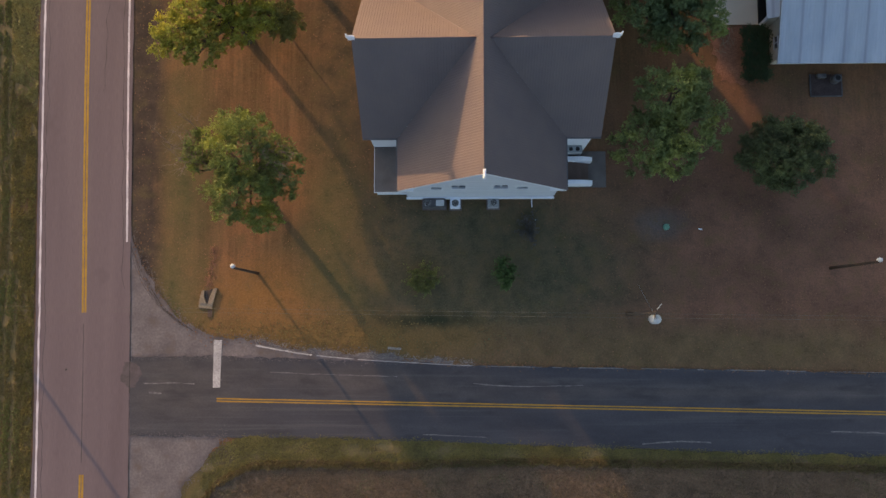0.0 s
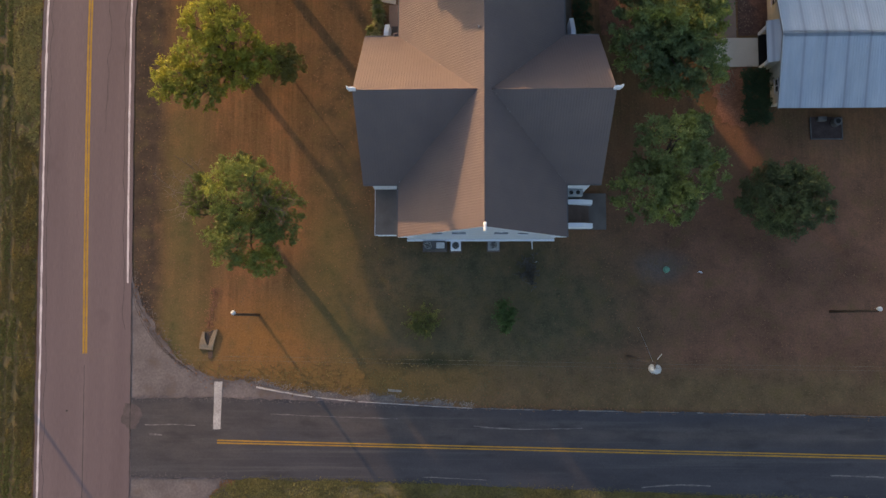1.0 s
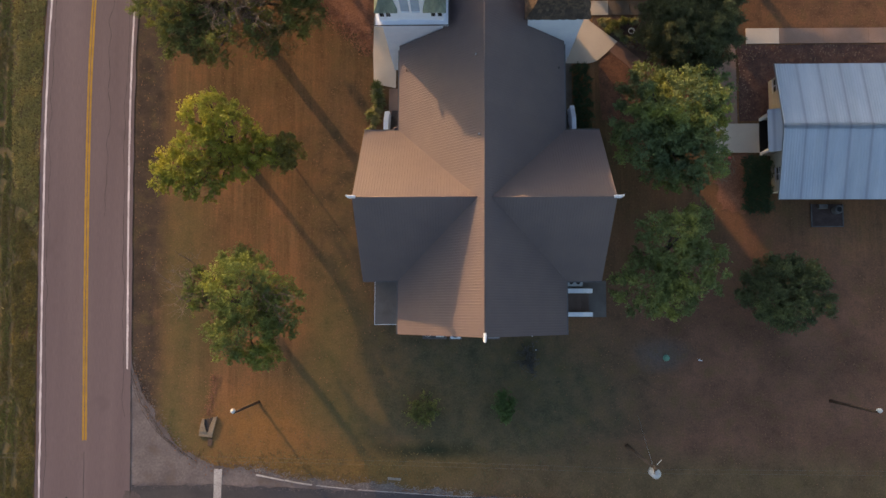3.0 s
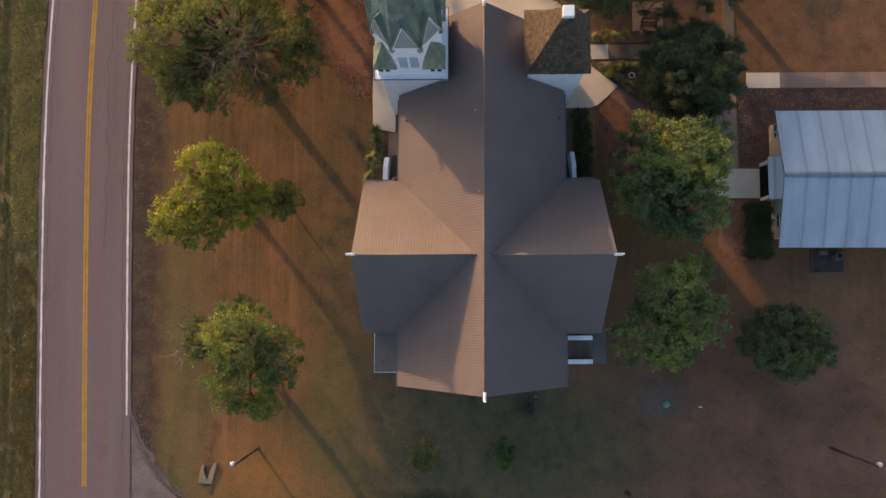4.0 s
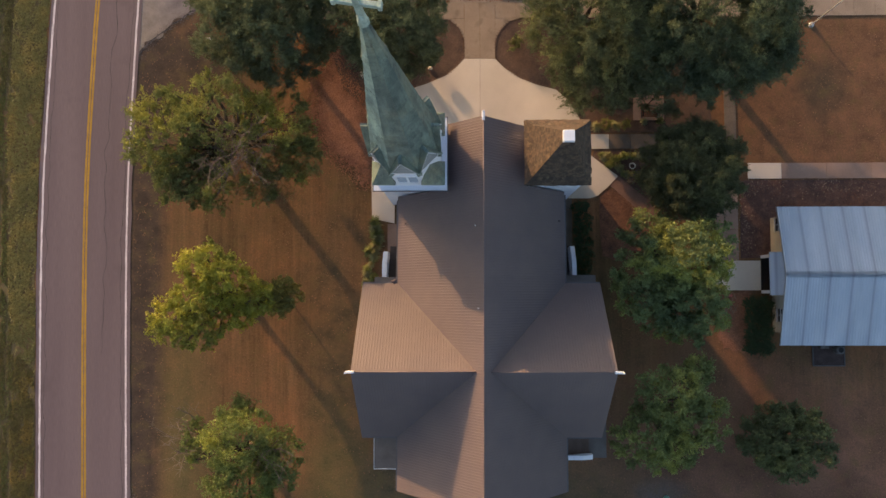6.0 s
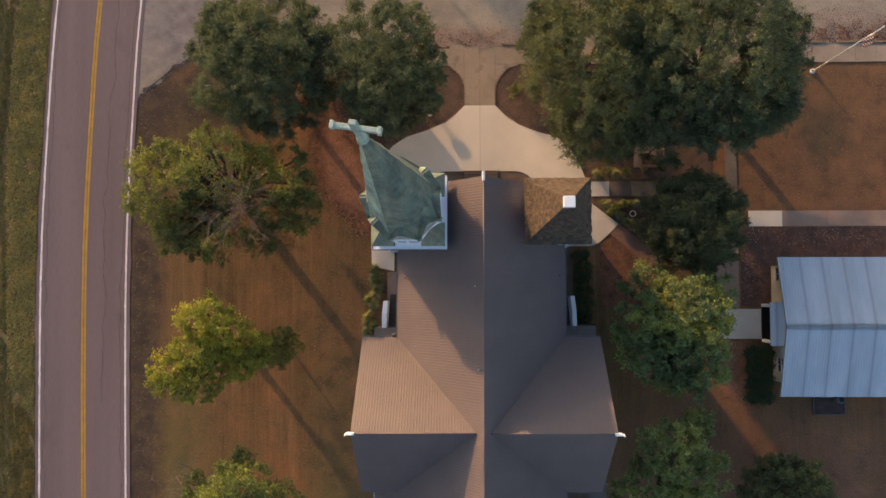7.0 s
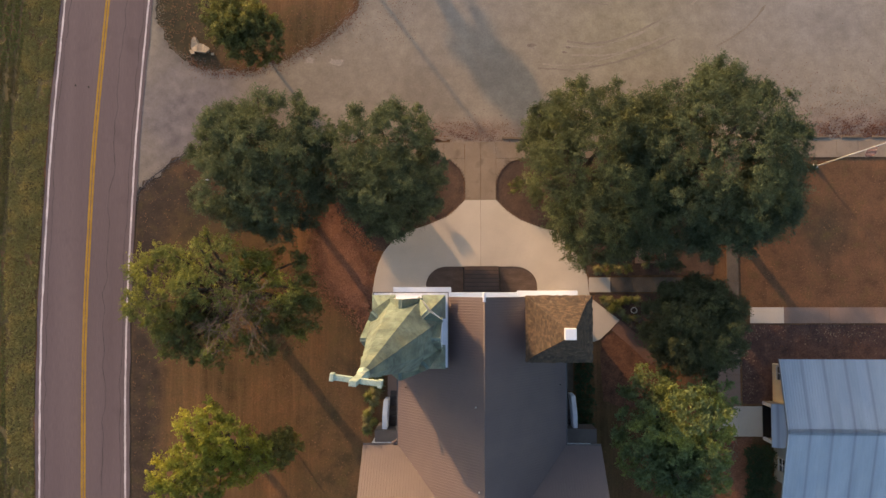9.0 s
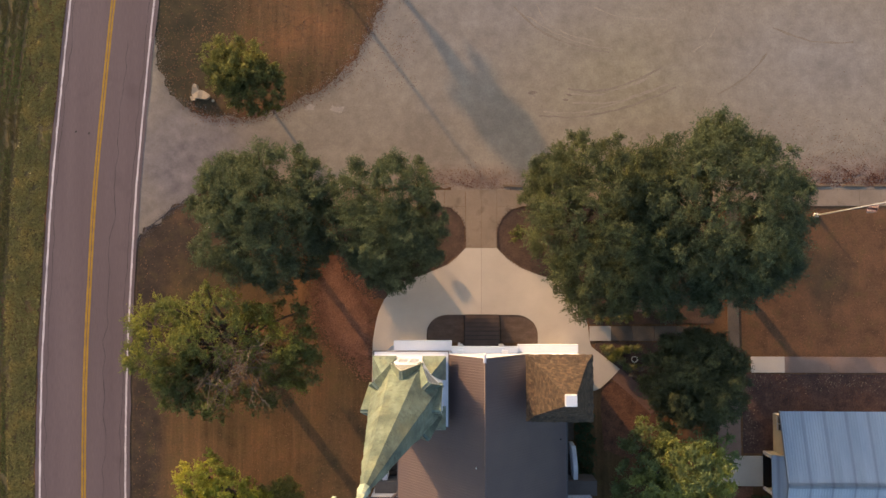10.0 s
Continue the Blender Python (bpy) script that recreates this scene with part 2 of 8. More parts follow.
def seam_roof_material():
    m, nt, b, pos = start("pale_metal_roof")
    base = ramp_node(nt, [(0.3, (0.318, 0.368, 0.448)), (0.7, (0.394, 0.435, 0.502))])
    nt.links.new(noise_node(nt, pos, 1.2, 5, (1, 0.12, 1)), base.inputs[0])
    st = ramp_node(nt, [(0.5, (1, 1, 1)), (0.66, (0.88, 0.885, 0.89))])
    nt.links.new(noise_node(nt, pos, 1.0, 3, (1.0, 0.09, 0.09)), st.inputs[0])
    col = mix_node(nt, "MULTIPLY", 1.0, base.outputs[0], st.outputs[0])
    info = nt.nodes.new("ShaderNodeObjectInfo")
    r = ramp_node(nt, [(0, (0.95,) * 3), (1, (1.05,) * 3)])
    nt.links.new(info.outputs["Random"], r.inputs[0])
    col = mix_node(nt, "MULTIPLY", 1.0, col, r.outputs[0])
    # grime along the laps of the sheets
    lap = nt.nodes.new("ShaderNodeTexWave")
    lap.bands_direction, lap.wave_profile = "X", "SIN"
    lap.inputs["Scale"].default_value = math.pi / (20 * 0.8248)
    lap.inputs["Phase Offset"].default_value = -math.pi * LAP_X / 0.8248
    lap.inputs["Distortion"].default_value = 0.12
    nt.links.new(pos, lap.inputs["Vector"])
    g = ramp_node(nt, [(0.0, (0.74, 0.73, 0.73)), (0.02, (0.84, 0.83, 0.83)), (0.07, (0.97, 0.97, 0.97)), (1.0, (1.03, 1.03, 1.02))])
    nt.links.new(lap.outputs["Fac"], g.inputs[0])
    col = mix_node(nt, "MULTIPLY", 1.0, col, g.outputs[0])
    nt.links.new(col, b.inputs["Base Color"])
    b.inputs["Roughness"].default_value, b.inputs["Metallic"].default_value = 0.42, 0.35
    return m


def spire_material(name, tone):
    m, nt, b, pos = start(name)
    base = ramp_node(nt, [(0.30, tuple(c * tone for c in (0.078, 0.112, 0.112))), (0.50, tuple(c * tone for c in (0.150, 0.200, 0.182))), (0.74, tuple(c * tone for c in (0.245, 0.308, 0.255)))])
    nt.links.new(noise_node(nt, pos, 0.9, 8, (1, 1, 0.35), 0.66), base.inputs[0])
    rust = ramp_node(nt, [(0.52, (0, 0, 0)), (0.70, (0.5, 0.5, 0.5))])
    nt.links.new(noise_node(nt, pos, 0.7, 5, (1.2, 1.2, 0.4)), rust.inputs[0])
    col = mix_node(nt, "MIX", rust.outputs[0], base.outputs[0], (0.25, 0.25, 0.16))
    # dark chinks where shingles have slipped
    chink = ramp_node(nt, [(0.60, (0, 0, 0)), (0.68, (0.75, 0.75, 0.75))])
    nt.links.new(noise_node(nt, pos, 3.2, 5, (1, 1, 0.6), 0.7), chink.inputs[0])
    col = mix_node(nt, "MIX", chink.outputs[0], col, (0.055, 0.068, 0.066))
    for sock, lo, hi in ((nt.nodes.new("ShaderNodeObjectInfo").outputs["Random"], 0.90, 1.10), (nt.nodes.new("ShaderNodeNewGeometry").outputs["Random Per Island"], 0.86, 1.14)):
        g = ramp_node(nt, [(0, (lo,) * 3), (1, (hi,) * 3)])
        nt.links.new(sock, g.inputs[0])
        col = mix_node(nt, "MULTIPLY", 1.0, col, g.outputs[0])
    # rain streaks down the slopes
    streak = ramp_node(nt, [(0.38, (0.74, 0.76, 0.76)), (0.62, (1.12, 1.12, 1.10))])
    nt.links.new(noise_node(nt, pos, 3.0, 5, (1, 1, 0.08)), streak.inputs[0])
    col = mix_node(nt, "MULTIPLY", 1.0, col, streak.outputs[0])
    fine = noise_node(nt, pos, 9, 4, rough=0.7)
    g2 = ramp_node(nt, [(0.3, (0.78,) * 3), (0.7, (1.2,) * 3)])
    nt.links.new(fine, g2.inputs[0])
    col = mix_node(nt, "MULTIPLY", 1.0, col, g2.outputs[0])
    nt.links.new(col, b.inputs["Base Color"])
    b.inputs["Roughness"].default_value = 0.6
    bump(nt, b, fine, 0.5, 0.03)
    return m


def shingle_material():
    m, nt, b, pos = start("weathered_brown_shingle")
    base = ramp_node(nt, [(0.3, (0.030, 0.022, 0.018)), (0.52, (0.060, 0.041, 0.030)), (0.72, (0.125, 0.082, 0.054))])
    nt.links.new(noise_node(nt, pos, 3.4, 7, (1, 1, 0.35), 0.75), base.inputs[0])
    r = ramp_node(nt, [(0, (0.66, 0.64, 0.62)), (0.5, (1.0, 1.0, 1.0)), (1, (1.42, 1.34, 1.26))])
    nt.links.new(nt.nodes.new("ShaderNodeNewGeometry").outputs["Random Per Island"], r.inputs[0])
    col = mix_node(nt, "MULTIPLY", 1.0, base.outputs[0], r.outputs[0])
    lich = ramp_node(nt, [(0.60, (0, 0, 0)), (0.72, (0.7, 0.7, 0.7))])
    nt.links.new(noise_node(nt, pos, 2.2, 6), lich.inputs[0])
    col = mix_node(nt, "MIX", lich.outputs[0], col, (0.155, 0.118, 0.078))
    fine = noise_node(nt, pos, 14.0, 5)
    g = ramp_node(nt, [(0.3, (0.7,) * 3), (0.7, (1.3,) * 3)])
    nt.links.new(fine, g.inputs[0])
    col = mix_node(nt, "MULTIPLY", 1.0, col, g.outputs[0])
    nt.links.new(col, b.inputs["Base Color"])
    b.inputs["Roughness"].default_value = 0.9
    bump(nt, b, fine, 0.7, 0.06)
    return m


M_LAWN = lawn_material()
M_FIELD = surface("field_soil", (0.098, 0.078, 0.034), (0.175, 0.118, 0.054), 0.4, 6, 0.35, 0.95, 0.2, 0.03, stretch=(1, 0.3, 1), stain=(0.1579, 0.08131, 0.03762), stain_scale=0.16, stain_lo=0.52, stain_hi=0.66)
M_ROAD = surface("worn_asphalt", (0.1187, 0.085, 0.09135), (0.159, 0.116, 0.1218), 0.6, 24, 0.12, 0.85, 0.15, 0.01, stretch=(1, 0.06, 1), lo=0.25, hi=0.75, stain=(0.1007, 0.073, 0.07875), stain_scale=0.25, stain_lo=0.60, stain_hi=0.80)
M_SIDE = side_road_material()
M_APRON = surface("grey_gravel_apron", (0.108, 0.090, 0.092), (0.172, 0.144, 0.144), 0.7, 6, 0.2, 0.95, 0.4, 0.03, stain=(0.115, 0.088, 0.078), stain_scale=0.8, stain_lo=0.54, stain_hi=0.72)
M_LOT = lot_material()
M_CONC = surface("pale_concrete", (0.495, 0.430, 0.365), (0.60, 0.525, 0.448), 0.35, 14, 0.08, 0.85, 0.12, 0.01, per_object=0.05)
M_CONC_BROWN = surface("stained_concrete", (0.222, 0.148, 0.118), (0.292, 0.196, 0.154), 0.6, 14, 0.12, 0.88, 0.12, 0.01, per_object=0.08)
M_CONC_TAN = surface("tan_stained_concrete", (0.222, 0.166, 0.125), (0.285, 0.218, 0.166), 0.6, 14, 0.14, 0.88, 0.12, 0.01, per_object=0.08, stain=(0.165, 0.118, 0.088), stain_scale=0.9, stain_lo=0.56, stain_hi=0.74)
M_PATH_RED = surface("red_brown_concrete", (0.135, 0.078, 0.062), (0.185, 0.108, 0.084), 0.7, 12, 0.15, 0.9, 0.15, 0.01)
# concrete darkened to stand in for the shade over some path slabs
M_CONC_DIM = surface("shaded_concrete", (0.10, 0.082, 0.068), (0.16, 0.125, 0.10), 0.8, 14, 0.2, 0.9, 0.15, 0.01)
M_MULCH = surface("bark_mulch", (0.062, 0.040, 0.032), (0.118, 0.072, 0.054), 1.0, 12, 0.4, 0.95, 0.5, 0.04)
# white boards greyed for the south gable: its shade put into the colour
M_CLAPBOARD = surface("shaded_clapboard", (0.45, 0.485, 0.56), (0.55, 0.58, 0.65), 0.8, 12, 0.1, 0.7, 0.15, 0.01, stretch=(0.3, 1, 5))
M_RUSSET_MULCH = surface("russet_mulch", (0.085, 0.042, 0.028), (0.165, 0.078, 0.050), 1.4, 13, 0.5, 0.95, 0.6, 0.05, stain=(0.050, 0.030, 0.022), stain_scale=1.2)
M_BROWN_MULCH = surface("brown_mulch", (0.062, 0.035, 0.031), (0.120, 0.066, 0.054), 1.1, 12, 0.5, 0.95, 0.6, 0.05, stain=(0.175, 0.098, 0.072), stain_scale=1.7, stain_lo=0.58, stain_hi=0.72)
M_SOIL = surface("raked_brown_soil", (0.098, 0.066, 0.052), (0.150, 0.102, 0.080), 1.2, 10, 0.22, 0.95, 0.4, 0.03, stretch=(1, 2.2, 1))
M_LITTER = surface("leaf_litter", (0.170, 0.078, 0.048), (0.280, 0.130, 0.080), 0.8, 9, 0.4, 0.95, 0.4, 0.04)
M_WHITE = surface("white_paint", (0.62, 0.65, 0.735), (0.71, 0.735, 0.80), 0.8, 12, 0.05, 0.6, 0.05, 0.01)
M_ROOF = surface("brown_metal_roof", (0.0985, 0.0772, 0.0855), (0.1195, 0.0920, 0.0960), 0.5, 20, 0.06, 0.55, 0.05, 0.004, metal=0.0, per_object=0.02, spec=0.38)
M_GUTTER = surface("dark_gutter_metal", (0.085, 0.080, 0.088), (0.115, 0.106, 0.114), 1.0, 20, 0.1, 0.55, 0.05, 0.004)
M_FLAT = surface("grey_flat_roof", (0.098, 0.086, 0.084), (0.135, 0.120, 0.116), 0.9, 18, 0.15, 0.85, 0.15, 0.01)
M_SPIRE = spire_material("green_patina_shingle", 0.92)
# paler copy for the south-west face: its brighter skylight, put into the colour
M_SPIRE_PALE = spire_material("skylit_patina_shingle", 2.0)
M_SHINGLE = shingle_material()
M_SEAM = seam_roof_material()
M_BEIGE = surface("beige_siding", (0.46, 0.416, 0.3534), (0.54, 0.4992, 0.4332), 0.7, 10, 0.06, 0.8, 0.1, 0.01, stretch=(1, 1, 6))
M_DARK = plain("dark_glass", (0.015, 0.017, 0.02), 0.15)
M_LOUVER = plain("grey_louver", (0.36, 0.39, 0.45), 0.6)
M_SLATE = surface("grey_slate_panel", (0.20, 0.22, 0.24), (0.29, 0.31, 0.33), 2, 14, 0.2, 0.8, 0.2, 0.01)
M_YELLOW = surface("yellow_paint", (0.30, 0.165, 0.020), (0.42, 0.235, 0.028), 1.2, 25, 0.25, 0.8, 0.1, 0.004)
M_LINE = surface("worn_white_paint", (0.28, 0.255, 0.255), (0.48, 0.44, 0.43), 0.8, 9, 0.3, 0.8, 0.1, 0.004)
M_ROADLINE = surface("road_edge_paint", (0.4452, 0.39, 0.4043), (0.6572, 0.58, 0.588), 0.8, 9, 0.25, 0.8, 0.1, 0.004)
M_FADED = surface("faded_white_paint", (0.12, 0.115, 0.118), (0.24, 0.225, 0.22), 1.5, 10, 0.3, 0.85)
M_PALE = surface("pale_crumbled_gravel", (0.19, 0.165, 0.15), (0.28, 0.25, 0.225), 1.5, 12, 0.3, 0.95, 0.4, 0.02)
M_SCUFF = surface("pale_scuff", (0.085, 0.078, 0.080), (0.20, 0.185, 0.18), 2.5, 10, 0.3, 0.85)
M_TAR = plain("tar_seal", (0.045, 0.038, 0.038), 0.7)
M_CRACK = surface("dirt_filled_crack", (0.048, 0.038, 0.034), (0.085, 0.066, 0.058), 3, 14, 0.3, 0.95)
M_CULVERT = surface("weathered_culvert_concrete", (0.190, 0.142, 0.098), (0.285, 0.218, 0.155), 1.8, 14, 0.3, 0.9, 0.3, 0.01)
M_LIMESTONE = surface("tan_limestone", (0.28, 0.215, 0.155), (0.40, 0.32, 0.24), 1.6, 12, 0.25, 0.9, 0.4, 0.02)
M_STRAWSTICK = surface("dry_pale_stick", (0.19, 0.13, 0.09), (0.32, 0.23, 0.16), 3, 20, 0.2, 0.9)
M_BARK = surface("grey_bark", (0.05, 0.038, 0.03), (0.11, 0.085, 0.065), 3, 20, 0.3, 0.95, 0.6, 0.03, stretch=(1, 1, 0.3))
M_DEAD = surface("bleached_branch", (0.105, 0.074, 0.055), (0.205, 0.155, 0.118), 3, 20, 0.2, 0.9, 0.3, 0.02)
L_YUCCA = leafy("sword_leaf", [(0.1313, 0.1475, 0.075), (0.2063, 0.2063, 0.1), (0.2937, 0.2562, 0.115)], 1.2, 0.3)
M_POLE = surface("creosote_pole", (0.045, 0.028, 0.02), (0.085, 0.055, 0.04), 2, 16, 0.3, 0.9, 0.4, 0.02, stretch=(1, 1, 0.15))
M_AC = surface("grey_enamel", (0.22, 0.23, 0.25), (0.29, 0.30, 0.32), 2, 12, 0.1, 0.5, 0.1, 0.01)
M_AC_PALE = surface("pale_enamel", (0.42, 0.43, 0.45), (0.52, 0.53, 0.55), 2, 12, 0.1, 0.5, 0.1, 0.01)
M_DIMFLAT = surface("dark_grey_step", (0.050, 0.042, 0.040), (0.076, 0.064, 0.060), 1.2, 14, 0.2, 0.85)
M_DARK_PAD = surface("dark_concrete", (0.042, 0.030, 0.029), (0.074, 0.054, 0.052), 1.6, 14, 0.25, 0.9, spec=0.15)
M_DARKCASE = surface("dull_grey_casing", (0.060, 0.058, 0.062), (0.11, 0.105, 0.11), 2.5, 14, 0.2, 0.7)
M_BLACK = plain("black_metal", (0.02, 0.02, 0.022), 0.45, 0.4)
M_STEEL = plain("galvanised_steel", (0.45, 0.46, 0.48), 0.4, 0.7)
M_WIRE = plain("oxidised_wire", (0.13, 0.12, 0.11), 0.7)
M_WOOD = surface("bench_wood", (0.12, 0.055, 0.03), (0.19, 0.09, 0.045), 2, 18, 0.25, 0.8, 0.2, 0.01, stretch=(0.2, 1, 1))
M_STEP = surface("brown_steps", (0.098, 0.067, 0.055), (0.138, 0.095, 0.078), 0.8, 16, 0.15, 0.85, 0.15, 0.01, per_object=0.08)
M_BRICK = surface("edging_brick", (0.115, 0.072, 0.055), (0.165, 0.10, 0.076), 3, 20, 0.2, 0.9, 0.3, 0.01, per_object=0.3)
M_TIMBER = surface("parking_timber", (0.135, 0.0943, 0.06375), (0.216, 0.1517, 0.105), 2, 15, 0.2, 0.9, 0.3, 0.01)
M_GREENCAP = plain("green_plastic", (0.12, 0.26, 0.19), 0.5)
def striped_cloth():
    m, nt, b, pos = start("faded_flag_cloth")
    w = nt.nodes.new("ShaderNodeTexWave")
    w.bands_direction = "DIAGONAL"
    w.inputs["Scale"].default_value = 2.2
    w.inputs["Distortion"].default_value = 0.5
    nt.links.new(pos, w.inputs["Vector"])
    r = ramp_node(nt, [(0.45, (0.36, 0.12, 0.12)), (0.55, (0.66, 0.58, 0.55))])
    nt.links.new(w.outputs["Fac"], r.inputs[0])
    nt.links.new(r.outputs[0], b.inputs["Base Color"])
    b.inputs["Roughness"].default_value = 0.85
    return m


M_FLAGC = striped_cloth()
M_CERAMIC = plain("pale_ceramic", (0.55, 0.5, 0.44), 0.5)
M_POLE_PALE = surface("weathered_pole", (0.085, 0.060, 0.047), (0.135, 0.095, 0.072), 2, 16, 0.3, 0.9, 0.4, 0.02, stretch=(1, 1, 0.15))
M_VERGE = surface("verge_grass", (0.09804, 0.08136, 0.0386), (0.1503, 0.115, 0.05392), 0.7, 7, 0.3, 0.95, 0.2, 0.03, stain=(0.0817, 0.05896, 0.03406), stain_scale=0.6, stain_lo=0.50, stain_hi=0.68)
M_PINK = plain("pink_plastic", (0.55, 0.12, 0.12), 0.5)

L_OAK = leafy("oak_leaf", [(0.06008, 0.08266, 0.05167), (0.09655, 0.1262, 0.0689), (0.161, 0.1883, 0.09762)], 0.6, 0.5)
L_OAK_OLIVE = leafy("olive_leaf", [(0.06144, 0.07858, 0.04309), (0.1075, 0.1281, 0.06226), (0.1844, 0.1964, 0.0814)], 0.5, 0.5)
L_DARK = leafy("dark_leaf", [(0.0586, 0.0742, 0.03967), (0.09768, 0.1144, 0.05669), (0.1432, 0.1546, 0.06805)], 0.7, 0.42)
L_ROUND = leafy("round_tree_leaf", [(0.05876, 0.07681, 0.03876), (0.09503, 0.1188, 0.05285), (0.1469, 0.1682, 0.06344)], 0.6, 0.28)
L_YELLOW = leafy("autumn_leaf", [(0.1523, 0.1826, 0.04549), (0.2651, 0.2868, 0.05231), (0.4514, 0.4015, 0.05117)], 0.30, 0.5)
L_LIME = leafy("lime_leaf", [(0.09346, 0.1292, 0.04975), (0.1653, 0.2118, 0.06412), (0.285, 0.3176, 0.06855)], 0.36, 0.45)
L_DRY = leafy("drying_leaf", [(0.1028, 0.135, 0.0562), (0.1579, 0.1857, 0.0588), (0.3036, 0.3091, 0.0577)], 0.25, 0.5)
L_BROWNED = leafy("browned_leaf", [(0.1235, 0.0966, 0.052), (0.1472, 0.1313, 0.06), (0.2042, 0.1628, 0.082)], 0.5, 0.45)
L_MIX = leafy("turning_leaf", [(0.08719, 0.13, 0.06586), (0.1565, 0.2033, 0.08122), (0.3019, 0.3311, 0.07683)], 0.36, 0.38)
# palest leaf colour paints the sunlit clumps in patches
L_GREEN = leafy("green_leaf", [(0.1161, 0.1484, 0.06036), (0.1725, 0.2091, 0.07484), (0.3606, 0.3607, 0.09052)], 0.4, 0.36)
L_ISLAND = leafy("small_tree_leaf", [(0.09828, 0.1122, 0.042), (0.1662, 0.174, 0.054), (0.2644, 0.2462, 0.06)], 0.45, 0.4)
L_HEDGE = leafy("hedge_leaf", [(0.02839, 0.05068, 0.02257), (0.04967, 0.07796, 0.03197)], 1.5, 0.2)
L_SHRUB = leafy("shrub_leaf", [(0.0731, 0.0903, 0.0342), (0.1419, 0.1575, 0.0494), (0.215, 0.2226, 0.0646)], 1.5, 0.3)
L_GREY = leafy("grey_shrub_leaf", [(0.063, 0.06435, 0.06435), (0.1188, 0.1089, 0.1089)], 1.5, 0.2)
L_TUFT_Y = leafy("yellow_grass", [(0.1035, 0.095, 0.039), (0.1627, 0.1406, 0.0495), (0.2119, 0.171, 0.0615)], 0.5, 0.35)
L_TUFT_G = leafy("crop_grass", [(0.1656, 0.1118, 0.04615), (0.1325, 0.13, 0.04414), (0.1697, 0.1794, 0.05216)], 0.16, 0.3)
L_VERGE_W = leafy("rank_verge_blade", [(0.1588, 0.1458, 0.0567), (0.2268, 0.2025, 0.0729), (0.3704, 0.27, 0.0837)], 0.45, 0.3)
L_VERGE_S = leafy("drying_verge_blade", [(0.09108, 0.08243, 0.0322), (0.1518, 0.1262, 0.0414), (0.2622, 0.1803, 0.0552)], 0.45, 0.3)
L_TUFT_O = leafy("dry_lawn_blade", [(0.110, 0.066, 0.036), (0.165, 0.088, 0.048), (0.225, 0.115, 0.058)], 0.25, 0.2)
L_BUSH = leafy("bright_bush_leaf", [(0.05468, 0.09477, 0.03146), (0.1002, 0.1604, 0.04862)], 1.5, 0.25)
L_FALLEN = leafy("fallen_leaf", [(0.10, 0.035, 0.02), (0.18, 0.07, 0.03)], 1.0, 0.1)


# ---- mesh helpers ----
BASE = {}


def thing(name, at, label, category, group="", kind=""):
    e = new(name)
    e.location = at
    BASE[e.name] = Vector(at)
    return tagged(e, label, category, group, kind)


def link_mesh(name, me, material, parent=None, label=""):
    me.materials.append(material)
    ob = new(name, me)
    if parent is not None:
        ob.parent = parent
        BASE[ob.name] = BASE[parent.name]
    if label:
        ob["label"] = label
    return ob


def part(name, bm, material, parent, label="", smooth=False):
    """One mesh under a thing; the bmesh is in world metres."""
    bmesh.ops.translate(bm, verts=bm.verts, vec=-BASE[parent.name])
    me = bpy.data.meshes.new(name)
    bm.normal_update()
    bm.to_mesh(me)
    bm.free()
    if smooth:
        me.polygons.foreach_set("use_smooth", [True] * len(me.polygons))
    return link_mesh(name, me, material, parent, label)


def structure(name, bm, material, label, category):
    me = bpy.data.meshes.new(name)
    bm.normal_update()
    bm.to_mesh(me)
    bm.free()
    ob = link_mesh(name, me, material)
    BASE[ob.name] = Vector((0, 0, 0))
    return tagged(ob, label, category, "", "structure")


def single(name, bm, material, at, label, category, group="", kind="", smooth=False):
    """A thing that is one mesh."""
    bmesh.ops.translate(bm, verts=bm.verts, vec=-Vector(at))
    me = bpy.data.meshes.new(name)
    bm.normal_update()
    bm.to_mesh(me)
    bm.free()
    if smooth:
        me.polygons.foreach_set("use_smooth", [True] * len(me.polygons))
    ob = link_mesh(name, me, material)
    ob.location = at
    BASE[ob.name] = Vector(at)
    return tagged(ob, label, category, group, kind)


def box(bm, x0, x1, y0, y1, z0, z1, bevel=0.0):
    vs = bmesh.ops.create_cube(bm, size=1.0)["verts"]
    for v in vs:
        v.co = Vector(((x0 + x1) / 2 + v.co.x * (x1 - x0), (y0 + y1) / 2 + v.co.y * (y1 - y0), (z0 + z1) / 2 + v.co.z * (z1 - z0)))
    if bevel:
        es = {e for v in vs for e in v.link_edges}
        bmesh.ops.bevel(bm, geom=list(es), offset=bevel, segments=2, affect="EDGES", profile=0.6)
    return bm


def boxed(*a, bevel=0.0):
    return box(bmesh.new(), *a, bevel=bevel)


def prism(pts, z0, z1, bm=None):
    """An upright prism over a ground polygon."""
    bm = bm or bmesh.new()
    vs = [bm.verts.new((x, y, z1)) for x, y in pts]
    f = bm.faces.new(vs)
    f.normal_update()
    if f.normal.z < 0:
        f.normal_flip()
    r = bmesh.ops.extrude_face_region(bm, geom=[f])
    low = [g for g in r["geom"] if isinstance(g, bmesh.types.BMVert)]
    # the extruded copy becomes the top, the first face the underside
    for v in vs:
        v.co.z = z0
    for v in low:
        v.co.z = z1
    bmesh.ops.recalc_face_normals(bm, faces=bm.faces)
    bmesh.ops.triangulate(bm, faces=[g for g in bm.faces if len(g.verts) > 4])
    return bm


